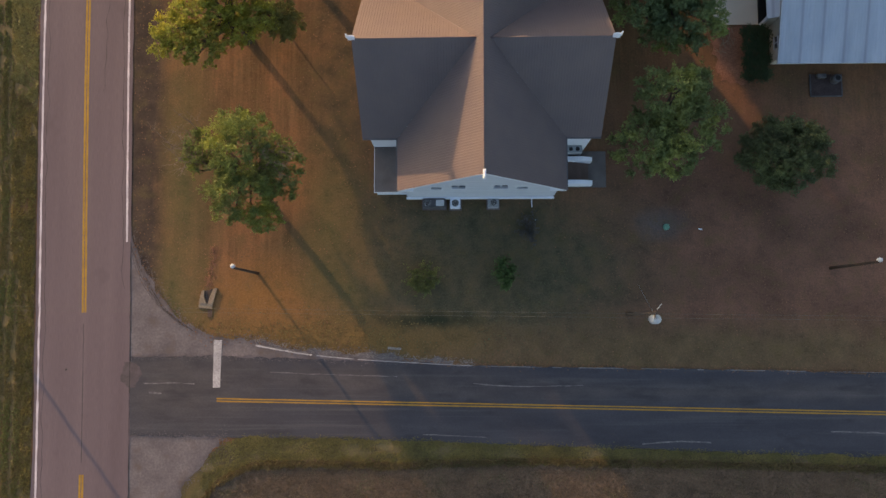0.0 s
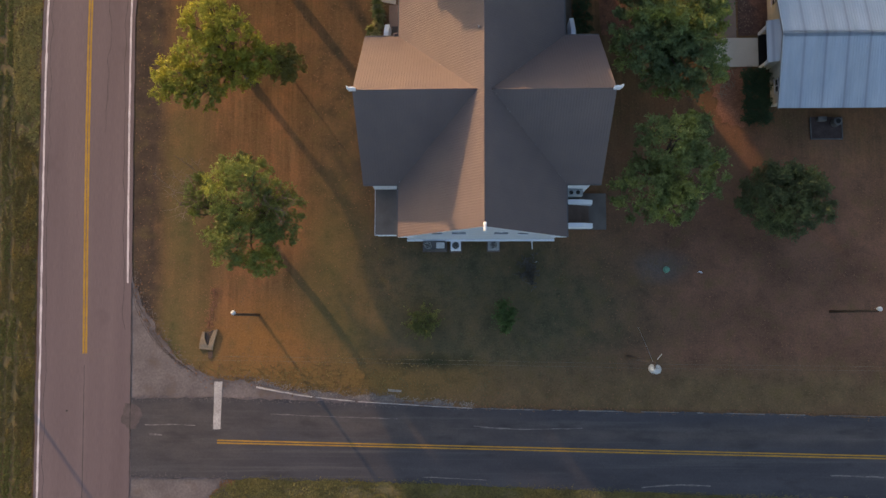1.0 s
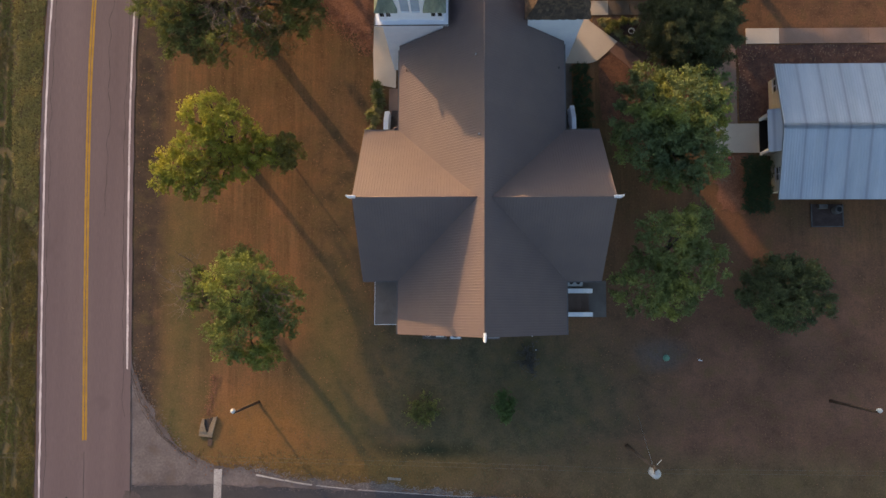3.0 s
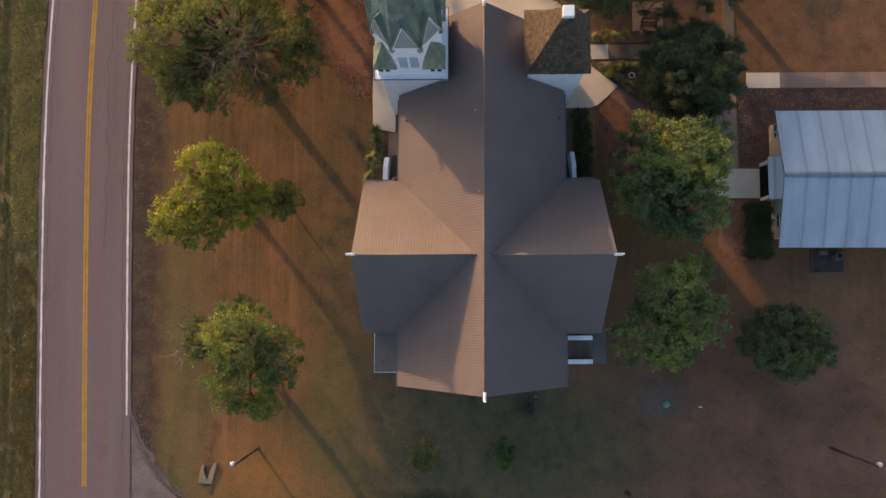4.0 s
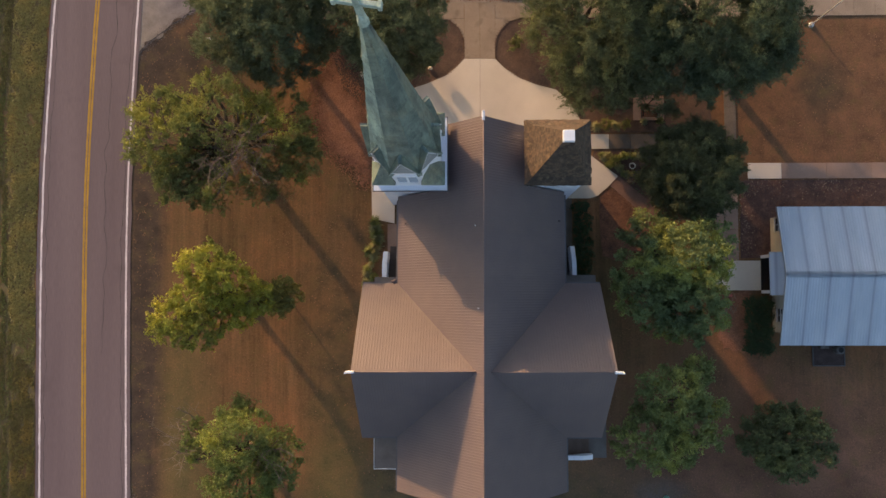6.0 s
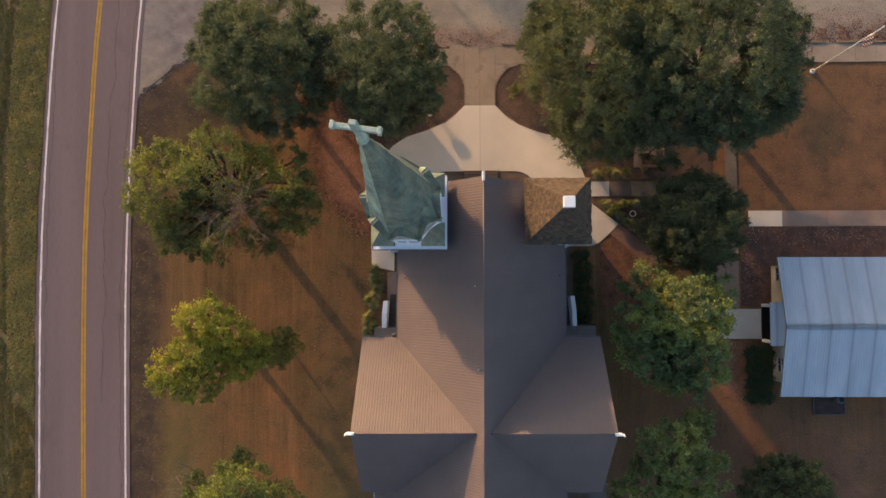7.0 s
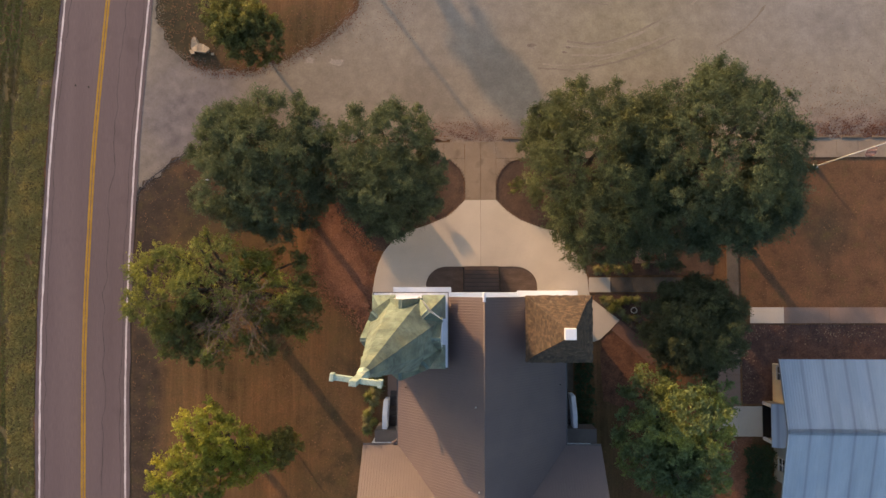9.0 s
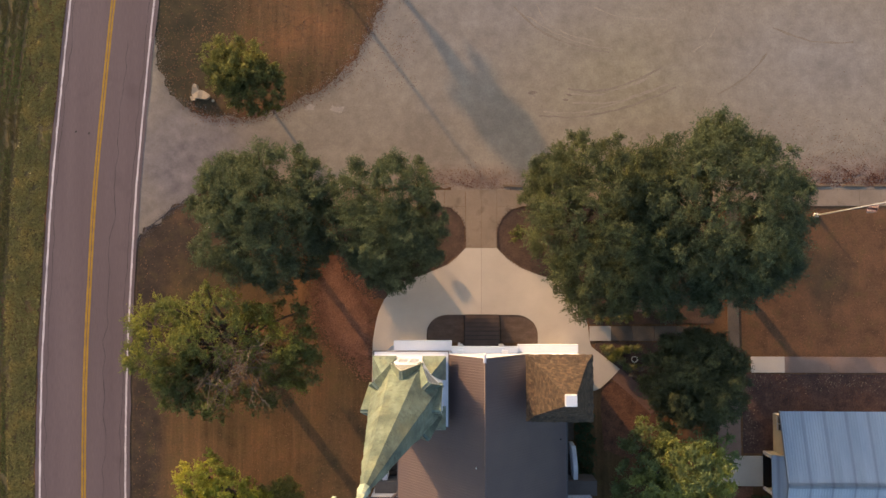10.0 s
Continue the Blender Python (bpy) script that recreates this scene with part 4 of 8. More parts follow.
def shifted(line, y0, y1, off):
    """The stretch of the road's line between two y, moved off to its right."""
    out = []
    for i, (x, y) in enumerate(line):
        if y0 <= y <= y1:
            a, b = line[max(0, i - 1)], line[min(len(line) - 1, i + 1)]
            d = Vector((b[0] - a[0], b[1] - a[1], 0)).normalized()
            out.append((x + d.y * off, y - d.x * off))
    return out


FINE = smooth_line(CENTRE[::4], 0.45)
part("edge_line", ribbon(shifted(FINE, -60, 120, -3.62), 0.075, 0.075, 0.02, 0.046, wobble=0.05, seed=1.0), M_ROADLINE, road, "broken worn white edge line")
part("edge_line", ribbon(shifted(FINE, 7.7, 120, 3.42), 0.075, 0.075, 0.02, 0.046, wobble=0.03, seed=3.0), M_ROADLINE, road, "white edge line")
for y0, y1 in ((1.9, 120), (-60, -10.0)):
    for off in (-0.125, 0.095):
        part("centre_line", ribbon(shifted(FINE, y0, y1, off), 0.078, 0.078, 0.02, 0.046, wobble=0.02, seed=5.0), M_YELLOW, road, "yellow centre line")
part("road_joint", ribbon(shifted(FINE, -9.8, 1.7, -0.03), 0.02, 0.02, 0.02, 0.044, wobble=0.02, seed=9.0), M_TAR, road)
for off, y0, y1, wob in ((-3.2, -20, 75, 0.25), (1.55, 20, 62, 0.4), (3.05, 4, 70, 0.25)):
    line = []
    for x, y in shifted(FINE, y0, y1, off):
        line.append((x + noise.noise(Vector((x, y * 0.6, off))) * wob, y))
    part("crack_seal", ribbon(line, 0.014, 0.014, 0.02, 0.0445, wobble=0.02, seed=off), M_TAR, road)
part("edge_crack", ribbon(shifted(FINE, -14, 8, 3.72), 0.03, 0.03, 0.02, 0.046, wobble=0.06, seed=6.0), M_TAR, road)
bm = bmesh.new()
for x, y in ((-30.9, 54.1), (-29.8, 53.95), (-30.3, -2.2)):
    tube(bm, (x, y, 0.03), (x, y, 0.05), 0.09, 0.09, 8)
part("survey_mark", bm, M_TAR, road)

structure("gravel_apron", prism(ragged(APRON_N, 0.25, 0.38, 1.0, keep=(11, 12, 13)), -0.25, 0.02), M_APRON, "cracked grey gravel apron at the road corner", "apron")
structure("gravel_apron_south", prism(ragged(APRON_S, 0.25, 0.5, 2.0, keep=(0, 7)), -0.25, 0.02), M_APRON, "grey gravel apron south of the side road", "apron")
side = structure("side_road", prism(ragged(SIDE, 0.3, 0.2, 5.0, keep=(6, 14)), -0.3, 0.036), M_SIDE, "dark patched asphalt side road", "road")
for k, off in enumerate((-0.10, 0.10)):
    pts = [(x, -4.56 - 0.0183 * (x + 18.19) + off) for x in np.arange(-18.2, 90, 1.5)]
    part("centre_line", ribbon(pts, 0.046, 0.046, 0.02, 0.042, wobble=0.02, seed=k), M_YELLOW, side, "yellow centre line")
EDGE = smooth_line([(-15.2, -0.3), (-12.2, -0.85), (-10.4, -1.1), (-7.1, -1.4), (-4.1, -1.58), (3, -1.92), (18, -2.16), (33.6, -2.42), (60, -2.95)], 0.25)
for k, (x0, x1, w) in enumerate(((-15.2, -10.6, 0.055), (-10.45, -7.3, 0.04), (-7.2, 2.2, 0.03), (2.6, 7.4, 0.025), (8.0, 9.1, 0.025), (10.2, 13.9, 0.03), (15.0, 18.2, 0.03), (19.4, 20.1, 0.04), (21.5, 24.8, 0.03), (25.6, 28.0, 0.035), (29.4, 36, 0.02), (38, 60, 0.03))):
    part("edge_line", ribbon([q for q in EDGE if x0 <= q[0] <= x1], w, w, 0.0, 0.042, wobble=w * 0.7, seed=8.0 + k), M_LINE if k < 3 else M_FADED, side, "flaking white edge line")
part("loose_slab", prism(ragged([(-4.75, -0.42), (-3.65, -0.48), (-3.7, -0.68), (-4.7, -0.62)], 0.2, 0.05, 3.0), 0.0, 0.05), M_PALE, side, "pale broken piece of kerb")
part("stop_bar", prism(ragged([(-18.55, 0.12), (-17.9, 0.12), (-17.97, -3.6), (-18.55, -3.6)], 0.2, 0.02, 4.0), 0.0, 0.044), M_LINE, side, "worn white stop bar")
for k, (pts, wd) in enumerate((([(-24, -3.3), (-21.5, -3.25), (-20, -3.35)], 0.035), ([(-14, -2.4), (-9, -2.6), (-4, -2.75)], 0.03), ([(-2, -7.2), (3, -7.4)], 0.03), ([(15, -7.9), (17.5, -7.7), (20.3, -7.75)], 0.05),
                               ([(29.5, -6.9), (33, -7.0), (36, -7.1)], 0.05), ([(2, -3.3), (6, -3.5), (10.5, -3.4)], 0.03), ([(-23.6, -4.0), (-22.6, -4.05)], 0.05))):
    part("scuff", ribbon(smooth_line(pts, 0.3), wd, wd, 0.02, 0.041, wobble=0.06, seed=20.0 + k), M_SCUFF, side)
M_PATCH = surface("old_patch", (0.074, 0.058, 0.061), (0.105, 0.082, 0.084), 1.5, 12, 0.2, 0.85)
part("asphalt_patch", prism(ragged([(-25.7, -1.6), (-24.7, -1.7), (-24.2, -2.6), (-24.7, -3.6), (-25.5, -3.3), (-25.9, -2.6)], 0.2, 0.35, 9.0), 0.0, 0.0445), M_PATCH, side)
for k in range(7):
    line = [(-25.75 + 0.13 * k + 0.1 * math.sin(k * 3), 8.6 - 0.35 * k), (-24.9 + 0.15 * k, 5.6 - 0.12 * k), (-23.4 + 0.15 * k, 3.2 - 0.10 * k), (-21.3 + 0.2 * k, 1.35 - 0.10 * k)]
    part("crack", ribbon(ragged(smooth_line(line[k % 2:4 - (k % 3 == 1)], 0.25), 0.2, 0.16, k, False), 0.016, 0.016, 0.0, 0.026, wobble=0.03, seed=k), M_CRACK, bpy.data.objects["gravel_apron"])

lot = structure("gravel_lot", prism(ragged(LOT, 0.25, 0.5, 6.0, keep=(8, 9, 10, 11, 26)), -0.25, 0.018), M_LOT, "broad tan gravel parking lot", "parking lot")
# paler than the lot: side light on the raised ruts, put into the colour
M_RUT = surface("sidelit_gravel", (0.285, 0.228, 0.182), (0.345, 0.28, 0.225), 0.5, 7, 0.15, 0.95, 0.3, 0.02)
for k, pts in enumerate(([(6.5, 63.6), (8.6, 62.2), (11.2, 61.2), (13.5, 60.8)], [(9.5, 57.2), (12, 57.0), (15, 57.8), (17.3, 58.9)], [(7.8, 55.6), (11, 55.6), (15, 56.7), (18.2, 58.0)], [(12, 64.3), (14, 63.5), (18, 63.2)], [(7.2, 64.6), (8.2, 63.0), (10.2, 61.9), (12.0, 61.5)], [(10.2, 56.4), (13.5, 56.4), (16.5, 57.4)], [(20, 60.5), (21.5, 61.8), (22.2, 63.2)])):
    part("tyre_rut", ribbon(smooth_line(pts, 0.3), 0.045, 0.045, 0.0, 0.022, wobble=0.14, seed=30.0 + k), M_RUT, lot)
# shaded side of the ruts, painted as darker strips
M_TROUGH = surface("shaded_trough", (0.215, 0.172, 0.136), (0.270, 0.218, 0.174), 0.8, 9, 0.2, 0.95, 0.3, 0.02)
for k, pts in enumerate(([(5.4, 64.4), (7.5, 62.4), (10.6, 61.0), (13.2, 60.5)], [(9.8, 57.5), (12.2, 57.3), (15.1, 58.1), (17.5, 59.3)], [(7.4, 55.3), (10.8, 55.2), (15.2, 56.2), (18.6, 57.6)], [(22.0, 57.0), (24.5, 58.6), (26.0, 60.4)], [(26.5, 62.5), (29.5, 61.4), (33, 61.2)])):
    part("tyre_trough", ribbon(smooth_line(pts, 0.3), 0.07, 0.07, 0.0, 0.021, wobble=0.12, seed=50.0 + k), M_TROUGH, lot)
part("edge_crack", ribbon(ragged(LOT[:5], 0.25, 0.22, 3.0, False), 0.05, 0.05, 0.0, 0.022, wobble=0.08, seed=3.0), M_TAR, lot, "dark crumbled edge")
bm = bmesh.new()
for x, y, r in ((-11.4, 56.0, 0.5), (-9.2, 56.0, 0.65)):
    p = ragged([(x - r, y - r * 0.3), (x + r * 0.7, y - r * 0.4), (x + r, y + r * 0.3), (x - r * 0.6, y + r * 0.4)], 0.12, 0.3, x)
    prism(p, 0.0, 0.026, bm)
part("bare_patch", bm, surface("pale_gravel", (0.31, 0.255, 0.215), (0.37, 0.305, 0.26), 0.8, 8, 0.2), lot, "pale bare patch")
bm = bmesh.new()
for x, y, r in ((6.9, 57.2, 0.35), (9.6, 56.6, 0.22), (9.9, 57.0, 0.2), (4.4, 51.4, 0.15)):
    p = [(x + math.cos(a) * r * (1 + 0.25 * math.sin(2 * a + x)), y + math.sin(a) * r * 0.45) for a in np.linspace(0, 2 * math.pi, 12)[:-1]]
    prism(p, 0.0, 0.024, bm)
part("dirt_spot", bm, surface("dark_dirt", (0.18, 0.14, 0.115), (0.235, 0.18, 0.145), 2, 10, 0.3), lot, "dark dirt spot")

# beds
for nm, pl, mt, lb, cat, zt in (("stair_bed", BED_STAIR, M_SOIL, "dark mulch bed beside the church steps", "flower bed", 0.03),
                                ("west_bed", BED_W, M_MULCH, "mulch bed with a brick edge under the oaks", "flower bed", 0.03),
                                ("east_bed", BED_E, M_MULCH, "mulch bed with a brick edge under the oaks", "flower bed", 0.03),
                                ("fork_bed", BED_FORK, M_MULCH, "mulch bed between two footpaths", "flower bed", 0.03),
                                ("fork_bed_south", BED_FORK_S, M_RUSSET_MULCH, "mulch bed beside the curving path", "flower bed", 0.032),
                                ("building_bed", BED_BUILDING, M_BROWN_MULCH, "brown mulch bed along the building", "flower bed", 0.028),
                                ("bare_soil", BARE_E, M_LITTER, "bare reddish soil with litter beside the hedge", "bare ground", 0.022),
                                ("litter_patch", LITTER_W, M_LITTER, "reddish leaf litter under the oak", "leaf litter", 0.02)):
    structure(nm, prism(ragged(pl, 0.25, 0.55 if nm in ("litter_patch", "bare_soil") else 0.1, 2.0), -0.2, zt), mt, lb, cat)

# concrete
court = tagged(new("forecourt"), "pale concrete forecourt with a joint down its middle", "pavement", "", "structure")
BASE[court.name] = Vector((0, 0, 0))
part("slab", prism(COURT_L, -0.15, 0.07), M_CONC, court)
part("slab", prism(COURT_R, -0.15, 0.07), M_CONC, court)
for x0, x1 in ((1.42, 2.68), (2.70, 3.94)):
    part("slab", boxed(x0, x1, 44.47, 49.19, -0.15, 0.07), M_CONC_TAN, court, "browner concrete slab")
walkway = tagged(new("pavement"), "concrete footpath along the parking lot", "pavement", "", "structure")
BASE[walkway.name] = Vector((0, 0, 0))
xs = [1.4 - 1.7 * (i + 1) for i in range(9)]
for a, b in [(x, x + 1.68) for x in xs if x + 1.68 < 1.42] + [(3.96 + 1.72 * i, 3.96 + 1.72 * i + 1.70) for i in range(25)]:
    part("slab", boxed(a, b, 47.86, 49.19, -0.15, 0.065), M_CONC_TAN, walkway)
for q in ([(1.40, 47.84), (1.40, 46.1), (1.0, 47.0), (0.2, 47.75), (-0.7, 47.84)], [(3.96, 47.84), (3.96, 46.0), (4.4, 46.9), (5.1, 47.6), (6.0, 47.84)]):
    part("slab", prism(q, -0.15, 0.062), M_CONC_TAN, walkway, "concrete fillet beside the bed")
path = tagged(new("footpath"), "concrete footpaths between church and building", "footpath", "", "structure")
BASE[path.name] = Vector((0, 0, 0))
for i in range(5):
    part("slab", boxed(11.42 + 1.74 * i, 11.42 + 1.74 * i + 1.72, 36.95, 38.14, -0.15, 0.064), M_CONC if i == 0 else M_CONC_DIM, path)
for i in range(9):
    a = 24.3 + (0 if i == 0 else 2.7 + 3.6 * (i - 1))
    part("slab", boxed(a, a + (2.68 if i == 0 else 3.58), 34.46, 35.73, -0.15, 0.062), M_CONC if i == 0 else M_CONC_BROWN, path)
for i in range(8):
    part("slab", boxed(22.5 if i > 1 else 21.62, 23.42, 27.85 + 2.5 * i, 27.85 + 2.5 * i + 2.48, -0.15, 0.06), M_CONC_DIM if i > 2 else M_CONC_BROWN, path)
part("slab", boxed(21.55, 25.12, 25.45, 27.83, -0.15, 0.064), M_CONC, path)
part("slab", prism([(13.87, 34.72), (13.15, 33.95), (14.6, 32.7), (16.3, 31.1), (17.2, 31.9), (15.6, 33.3)], -0.15, 0.05), M_PATH_RED, path, "brown-stained path slab")
for i in range(4):
    part("slab", boxed(8.75, 10.1, 29.0 + 1.0 * i, 29.98 + 1.0 * i, -0.15, 0.055), M_CONC_DIM, path)
part("slab", boxed(-4.85, -3.2, 27.9, 30.85, -0.15, 0.06), M_CONC_BROWN, path)

# bricks round the planting beds
brick = bmesh.new()
box(brick, -0.10, 0.10, -0.045, 0.045, 0.0, 0.055, 0.012)
brick_me = bpy.data.meshes.new("brick")
brick.to_mesh(brick_me)
brick.free()
brick_me.materials.append(M_BRICK)
for bed, pl in (("west_bed", BED_W[:4]), ("west_bed", BED_W[10:] + BED_W[:1]), ("east_bed", BED_E[:4]), ("east_bed", BED_E[9:] + BED_E[:1])):
    line = smooth_line(pl, 0.24)
    for (xa, ya), (xb, yb) in zip(line, line[1:]):
        ob = new("brick", brick_me)
        ob.parent = bpy.data.objects[bed]
        ob.matrix_basis = pose((xa + xb) / 2, (ya + yb) / 2, 0.02, random.uniform(-2, 2), random.uniform(-2, 2), math.degrees(math.atan2(yb - ya, xb - xa)) + 90 + random.uniform(-6, 6))


# ---- church ----
RX = 2.585                      # the nave's ridge
NAVE_W, NAVE_E, NAVE_S, NAVE_N = -3.52, 8.69, 10.98, 36.75
EAVE, RIDGE = 6.1, 12.75
TR_Y, TR_S, TR_N, TR_W, TR_E, TR_RIDGE = 20.08, 14.85, 25.92, -6.08, 11.22, 12.24
CX, CY = -2.29, 34.54            # axis of the great tower
DX, DY, DH = 7.62, 34.62, 2.2     # axis and half-width of the small one
church = thing("church", (RX, 24, 0), "white wooden church with brown metal roof and tall green spire", "church")


def mat_from(o, u, v, w):
    return Matrix(((u[0], v[0], w[0], o[0]), (u[1], v[1], w[1], o[1]), (u[2], v[2], w[2], o[2]), (0, 0, 0, 1)))


def panel_bmesh(a0, a1, run, rib=0.184, rib_h=0.010):
    """One sheet: flat pans and upstanding ribs across, straight up the slope."""
    prof, x = [], a0
    while x < a1 - 0.05:
        prof += [(x, 0.0), (x + 0.022, rib_h), (x + 0.052, rib_h), (x + 0.074, 0.0)]
        x += rib
    prof.append((a1, 0.0))
    b = bmesh.new()
    lo = [b.verts.new((p, 0, h)) for p, h in prof]
    hi = [b.verts.new((p, run, h)) for p, h in prof]
    for i in range(len(prof) - 1):
        b.faces.new((lo[i], lo[i + 1], hi[i + 1], hi[i]))
    return b


def roof_slope(o, u, v, length, run, clips, parent, material, width=0.92, rib=0.184, rib_h=0.010, deck=0.14, name="roof_panel", deck_mat=None):
    """A slope from the eave corner o, u along the eave, v up the slope: a deck, and sheets side by side. clips: (point, normal) of what is cut away."""
    u, v = Vector(u).normalized(), Vector(v).normalized()
    w = u.cross(v)
    m = mat_from(o, u, v, w)
    n = max(1, round(length / width))
    step = length / n

    def cut(b):
        for co, no in clips:
            bmesh.ops.bisect_plane(b, geom=[*b.verts, *b.edges, *b.faces], plane_co=co, plane_no=no, clear_outer=True)
        return b
    d = bmesh.new()
    box(d, 0, length, 0, run - deck * 1.25, -deck, -0.004)
    bmesh.ops.transform(d, matrix=m, verts=d.verts)
    cut(d)
    if d.verts:
        bmesh.ops.holes_fill(d, edges=[e for e in d.edges if e.is_boundary])
        part("roof_deck", d, deck_mat or M_WHITE, parent)
    for i in range(n):
        b = panel_bmesh(i * step, (i + 1) * step, run, rib, rib_h)
        bmesh.ops.transform(b, matrix=m, verts=b.verts)
        cut(b)
        if b.faces:
            part(name, b, material, parent)
        else:
            b.free()


half, rise = RX - NAVE_W, RIDGE - EAVE
nave_run = math.hypot(half, rise)
tr_rise = TR_RIDGE - EAVE
s_n = rise / half                                  # steepness of the nave
TY = TR_Y
# where a transept slope rises over a nave slope the nave sheet is cut away, and the other way round
for sx, o, u in ((-1, (NAVE_W, NAVE_N, EAVE), (0, -1, 0)), (1, (NAVE_E, NAVE_S, EAVE), (0, 1, 0))):
    v = (-sx * half, 0, rise)
    ln = NAVE_N - NAVE_S
    # split in three stretches: south of, across and north of the transept
    u_v = Vector(u)
    y_tower, x_tower = (32.3, CX + 2.1) if sx < 0 else (32.62, DX - 1.9)
    for y0, y1, clips in ((NAVE_S, TY, [((0, TY, 0), (0, 1, 0))]), (TY, y_tower, [((0, TY, 0), (0, -1, 0))]), (y_tower, NAVE_N, [((x_tower, 0, 0), (sx, 0, 0))])):
        south = y0 == NAVE_S
        y_eave = TR_S if south else TR_N
        k = 1 if south else -1
        s_t = tr_rise / abs(TY - y_eave)
        # valley: EAVE + s_t*|y - y_eave| = EAVE + s_n*(half - |x - RX|); cut what lies on the transept's side
        no = Vector((sx * s_n, k * s_t, 0)).normalized()
        clips = clips + [((NAVE_W if sx < 0 else NAVE_E, y_eave, 0), no)]
        oo = (o[0], y1 if sx < 0 else y0, EAVE)
        roof_slope(oo, u, v, y1 - y0, nave_run, clips, church, M_ROOF)
    # transept slopes
    for k, y_eave in ((1, TR_S), (-1, TR_N)):
        x_out = TR_W if sx < 0 else TR_E
        tr_half = abs(TY - y_eave)
        s_t = tr_rise / tr_half
        tr_run = math.hypot(tr_half, tr_rise)
        run_in = abs(x_out - RX)
        uu = (-k * 0 + (1 if k > 0 else -1), 0, 0)
        start_x = (min(x_out, RX) if k > 0 else max(x_out, RX))
        no = Vector((-sx * s_n, -k * s_t, 0)).normalized()
        roof_slope((start_x, y_eave, EAVE), uu, (0, k * tr_half, tr_rise), run_in, tr_run, [((NAVE_W if sx < 0 else NAVE_E, y_eave, 0), no)], church, M_ROOF)

# ridge caps, valley gutters, eave gutters
part("ridge_cap", tube(bmesh.new(), (RX, NAVE_S, RIDGE), (RX, NAVE_N, RIDGE), 0.04, 0.04, 8), M_ROOF, church, "narrow brown ridge roll", True)
x_meet = (RIDGE - TR_RIDGE) / s_n
for x0, x1 in ((TR_W, RX - x_meet), (RX + x_meet, TR_E)):
    part("ridge_cap", tube(bmesh.new(), (x0, TY, TR_RIDGE), (x1, TY, TR_RIDGE), 0.04, 0.04, 8), M_ROOF, church, "narrow brown ridge roll", True)
for x0, x1, y0, y1 in ((NAVE_W - 0.1, NAVE_W + 0.02, NAVE_S, TR_S), (NAVE_W - 0.1, NAVE_W + 0.02, TR_N, 32.0), (NAVE_E - 0.02, NAVE_E + 0.1, NAVE_S, TR_S), (NAVE_E - 0.02, NAVE_E + 0.1, TR_N, 32.4),
                       (TR_W, NAVE_W, TR_S - 0.1, TR_S + 0.02), (NAVE_E, TR_E, TR_S - 0.1, TR_S + 0.02), (TR_W, NAVE_W, TR_N - 0.02, TR_N + 0.1), (NAVE_E, TR_E, TR_N - 0.02, TR_N + 0.1)):
    part("gutter", boxed(x0, x1, y0, y1, EAVE - 0.13, EAVE - 0.02, bevel=0.015), M_GUTTER, church)
for k, (x, y) in enumerate(((RX, NAVE_S), (RX, NAVE_N), (TR_W, TY), (TR_E, TY))):
    along = (0, 1) if k < 2 else (1, 0)
    zr = RIDGE - 0.12 if k < 2 else TR_RIDGE + 0.22
    b = bmesh.new()
    lx, ly = (0.10, 0.30) if k < 2 else (0.24, 0.075)
    box(b, x - lx, x + lx, y - ly, y + ly, zr - 0.4, zr + 0.16, 0.03)
    box(b, x - lx * 0.6, x + lx * 0.6, y - ly * 0.6, y + ly * 0.6, zr + 0.16, zr + 0.30, 0.03)
    s = -1 if k in (0, 2) else 1
    tube(b, (x + along[0] * s * 0.25, y + along[1] * s * 0.25, zr), (x + along[0] * s * 0.25, y + along[1] * s * 0.25, zr + 0.55), 0.09, 0.05, 8)
    part("ridge_finial", b, M_WHITE, church, "white-painted ridge end")

# walls of the nave and transepts
WT = 0.28
nw, ne, ns, nn = NAVE_W + 0.38, NAVE_E - 0.38, NAVE_S + 0.36, NAVE_N - 0.25


def rect(u0, u1, v0, v1):
    return [(u0, v0), (u1, v0), (u1, v1), (u0, v1)]


gable = [(nw, 0), (ne, 0), (ne, EAVE + 0.2), (RX, RIDGE - 0.32), (nw, EAVE + 0.2)]
vents = [rect(-0.74 - 0.38, -0.74 + 0.38, 4.85, 5.45), rect(0.88 - 0.5, 0.88 + 0.5, 5.0, 6.15), rect(4.0 - 0.5, 4.0 + 0.5, 5.0, 6.15), rect(5.59 - 0.38, 5.59 + 0.38, 4.85, 5.45)]
to_s = mat_from((0, ns, 0), (1, 0, 0), (0, 0, 1), (0, -1, 0))
part("wall", wall_panel(gable, vents, to_s, WT), M_CLAPBOARD, church, "white clapboard gable wall, greyed for its shade")
for hole in vents:
    (u0, v0), _, (u1, v1), _ = hole
    fr = part("window", boxed(u0 - 0.05, u1 + 0.05, ns - 0.05, ns + 0.06, v0 - 0.1, v0 - 0.0), M_WHITE, church, "small dark gable window")
    b = bmesh.new()
    box(b, u0, u1, ns + 0.12, ns + 0.15, v0, v1)
    part("pane", b, M_DARK, fr)
    b = bmesh.new()
    box(b, (u0 + u1) / 2 - 0.03, (u0 + u1) / 2 + 0.03, ns + 0.05, ns + 0.12, v0, v1)
    part("glazing_bar", b, M_WHITE, fr)
to_n = mat_from((0, nn, 0), (-1, 0, 0), (0, 0, 1), (0, 1, 0))
door_n = rect(-RX - 1.0, -RX + 1.0, 1.25, 4.2)
part("wall", wall_panel([(-u, v) for u, v in gable][::-1], [door_n], to_n, WT), M_WHITE, church, "white front gable wall")
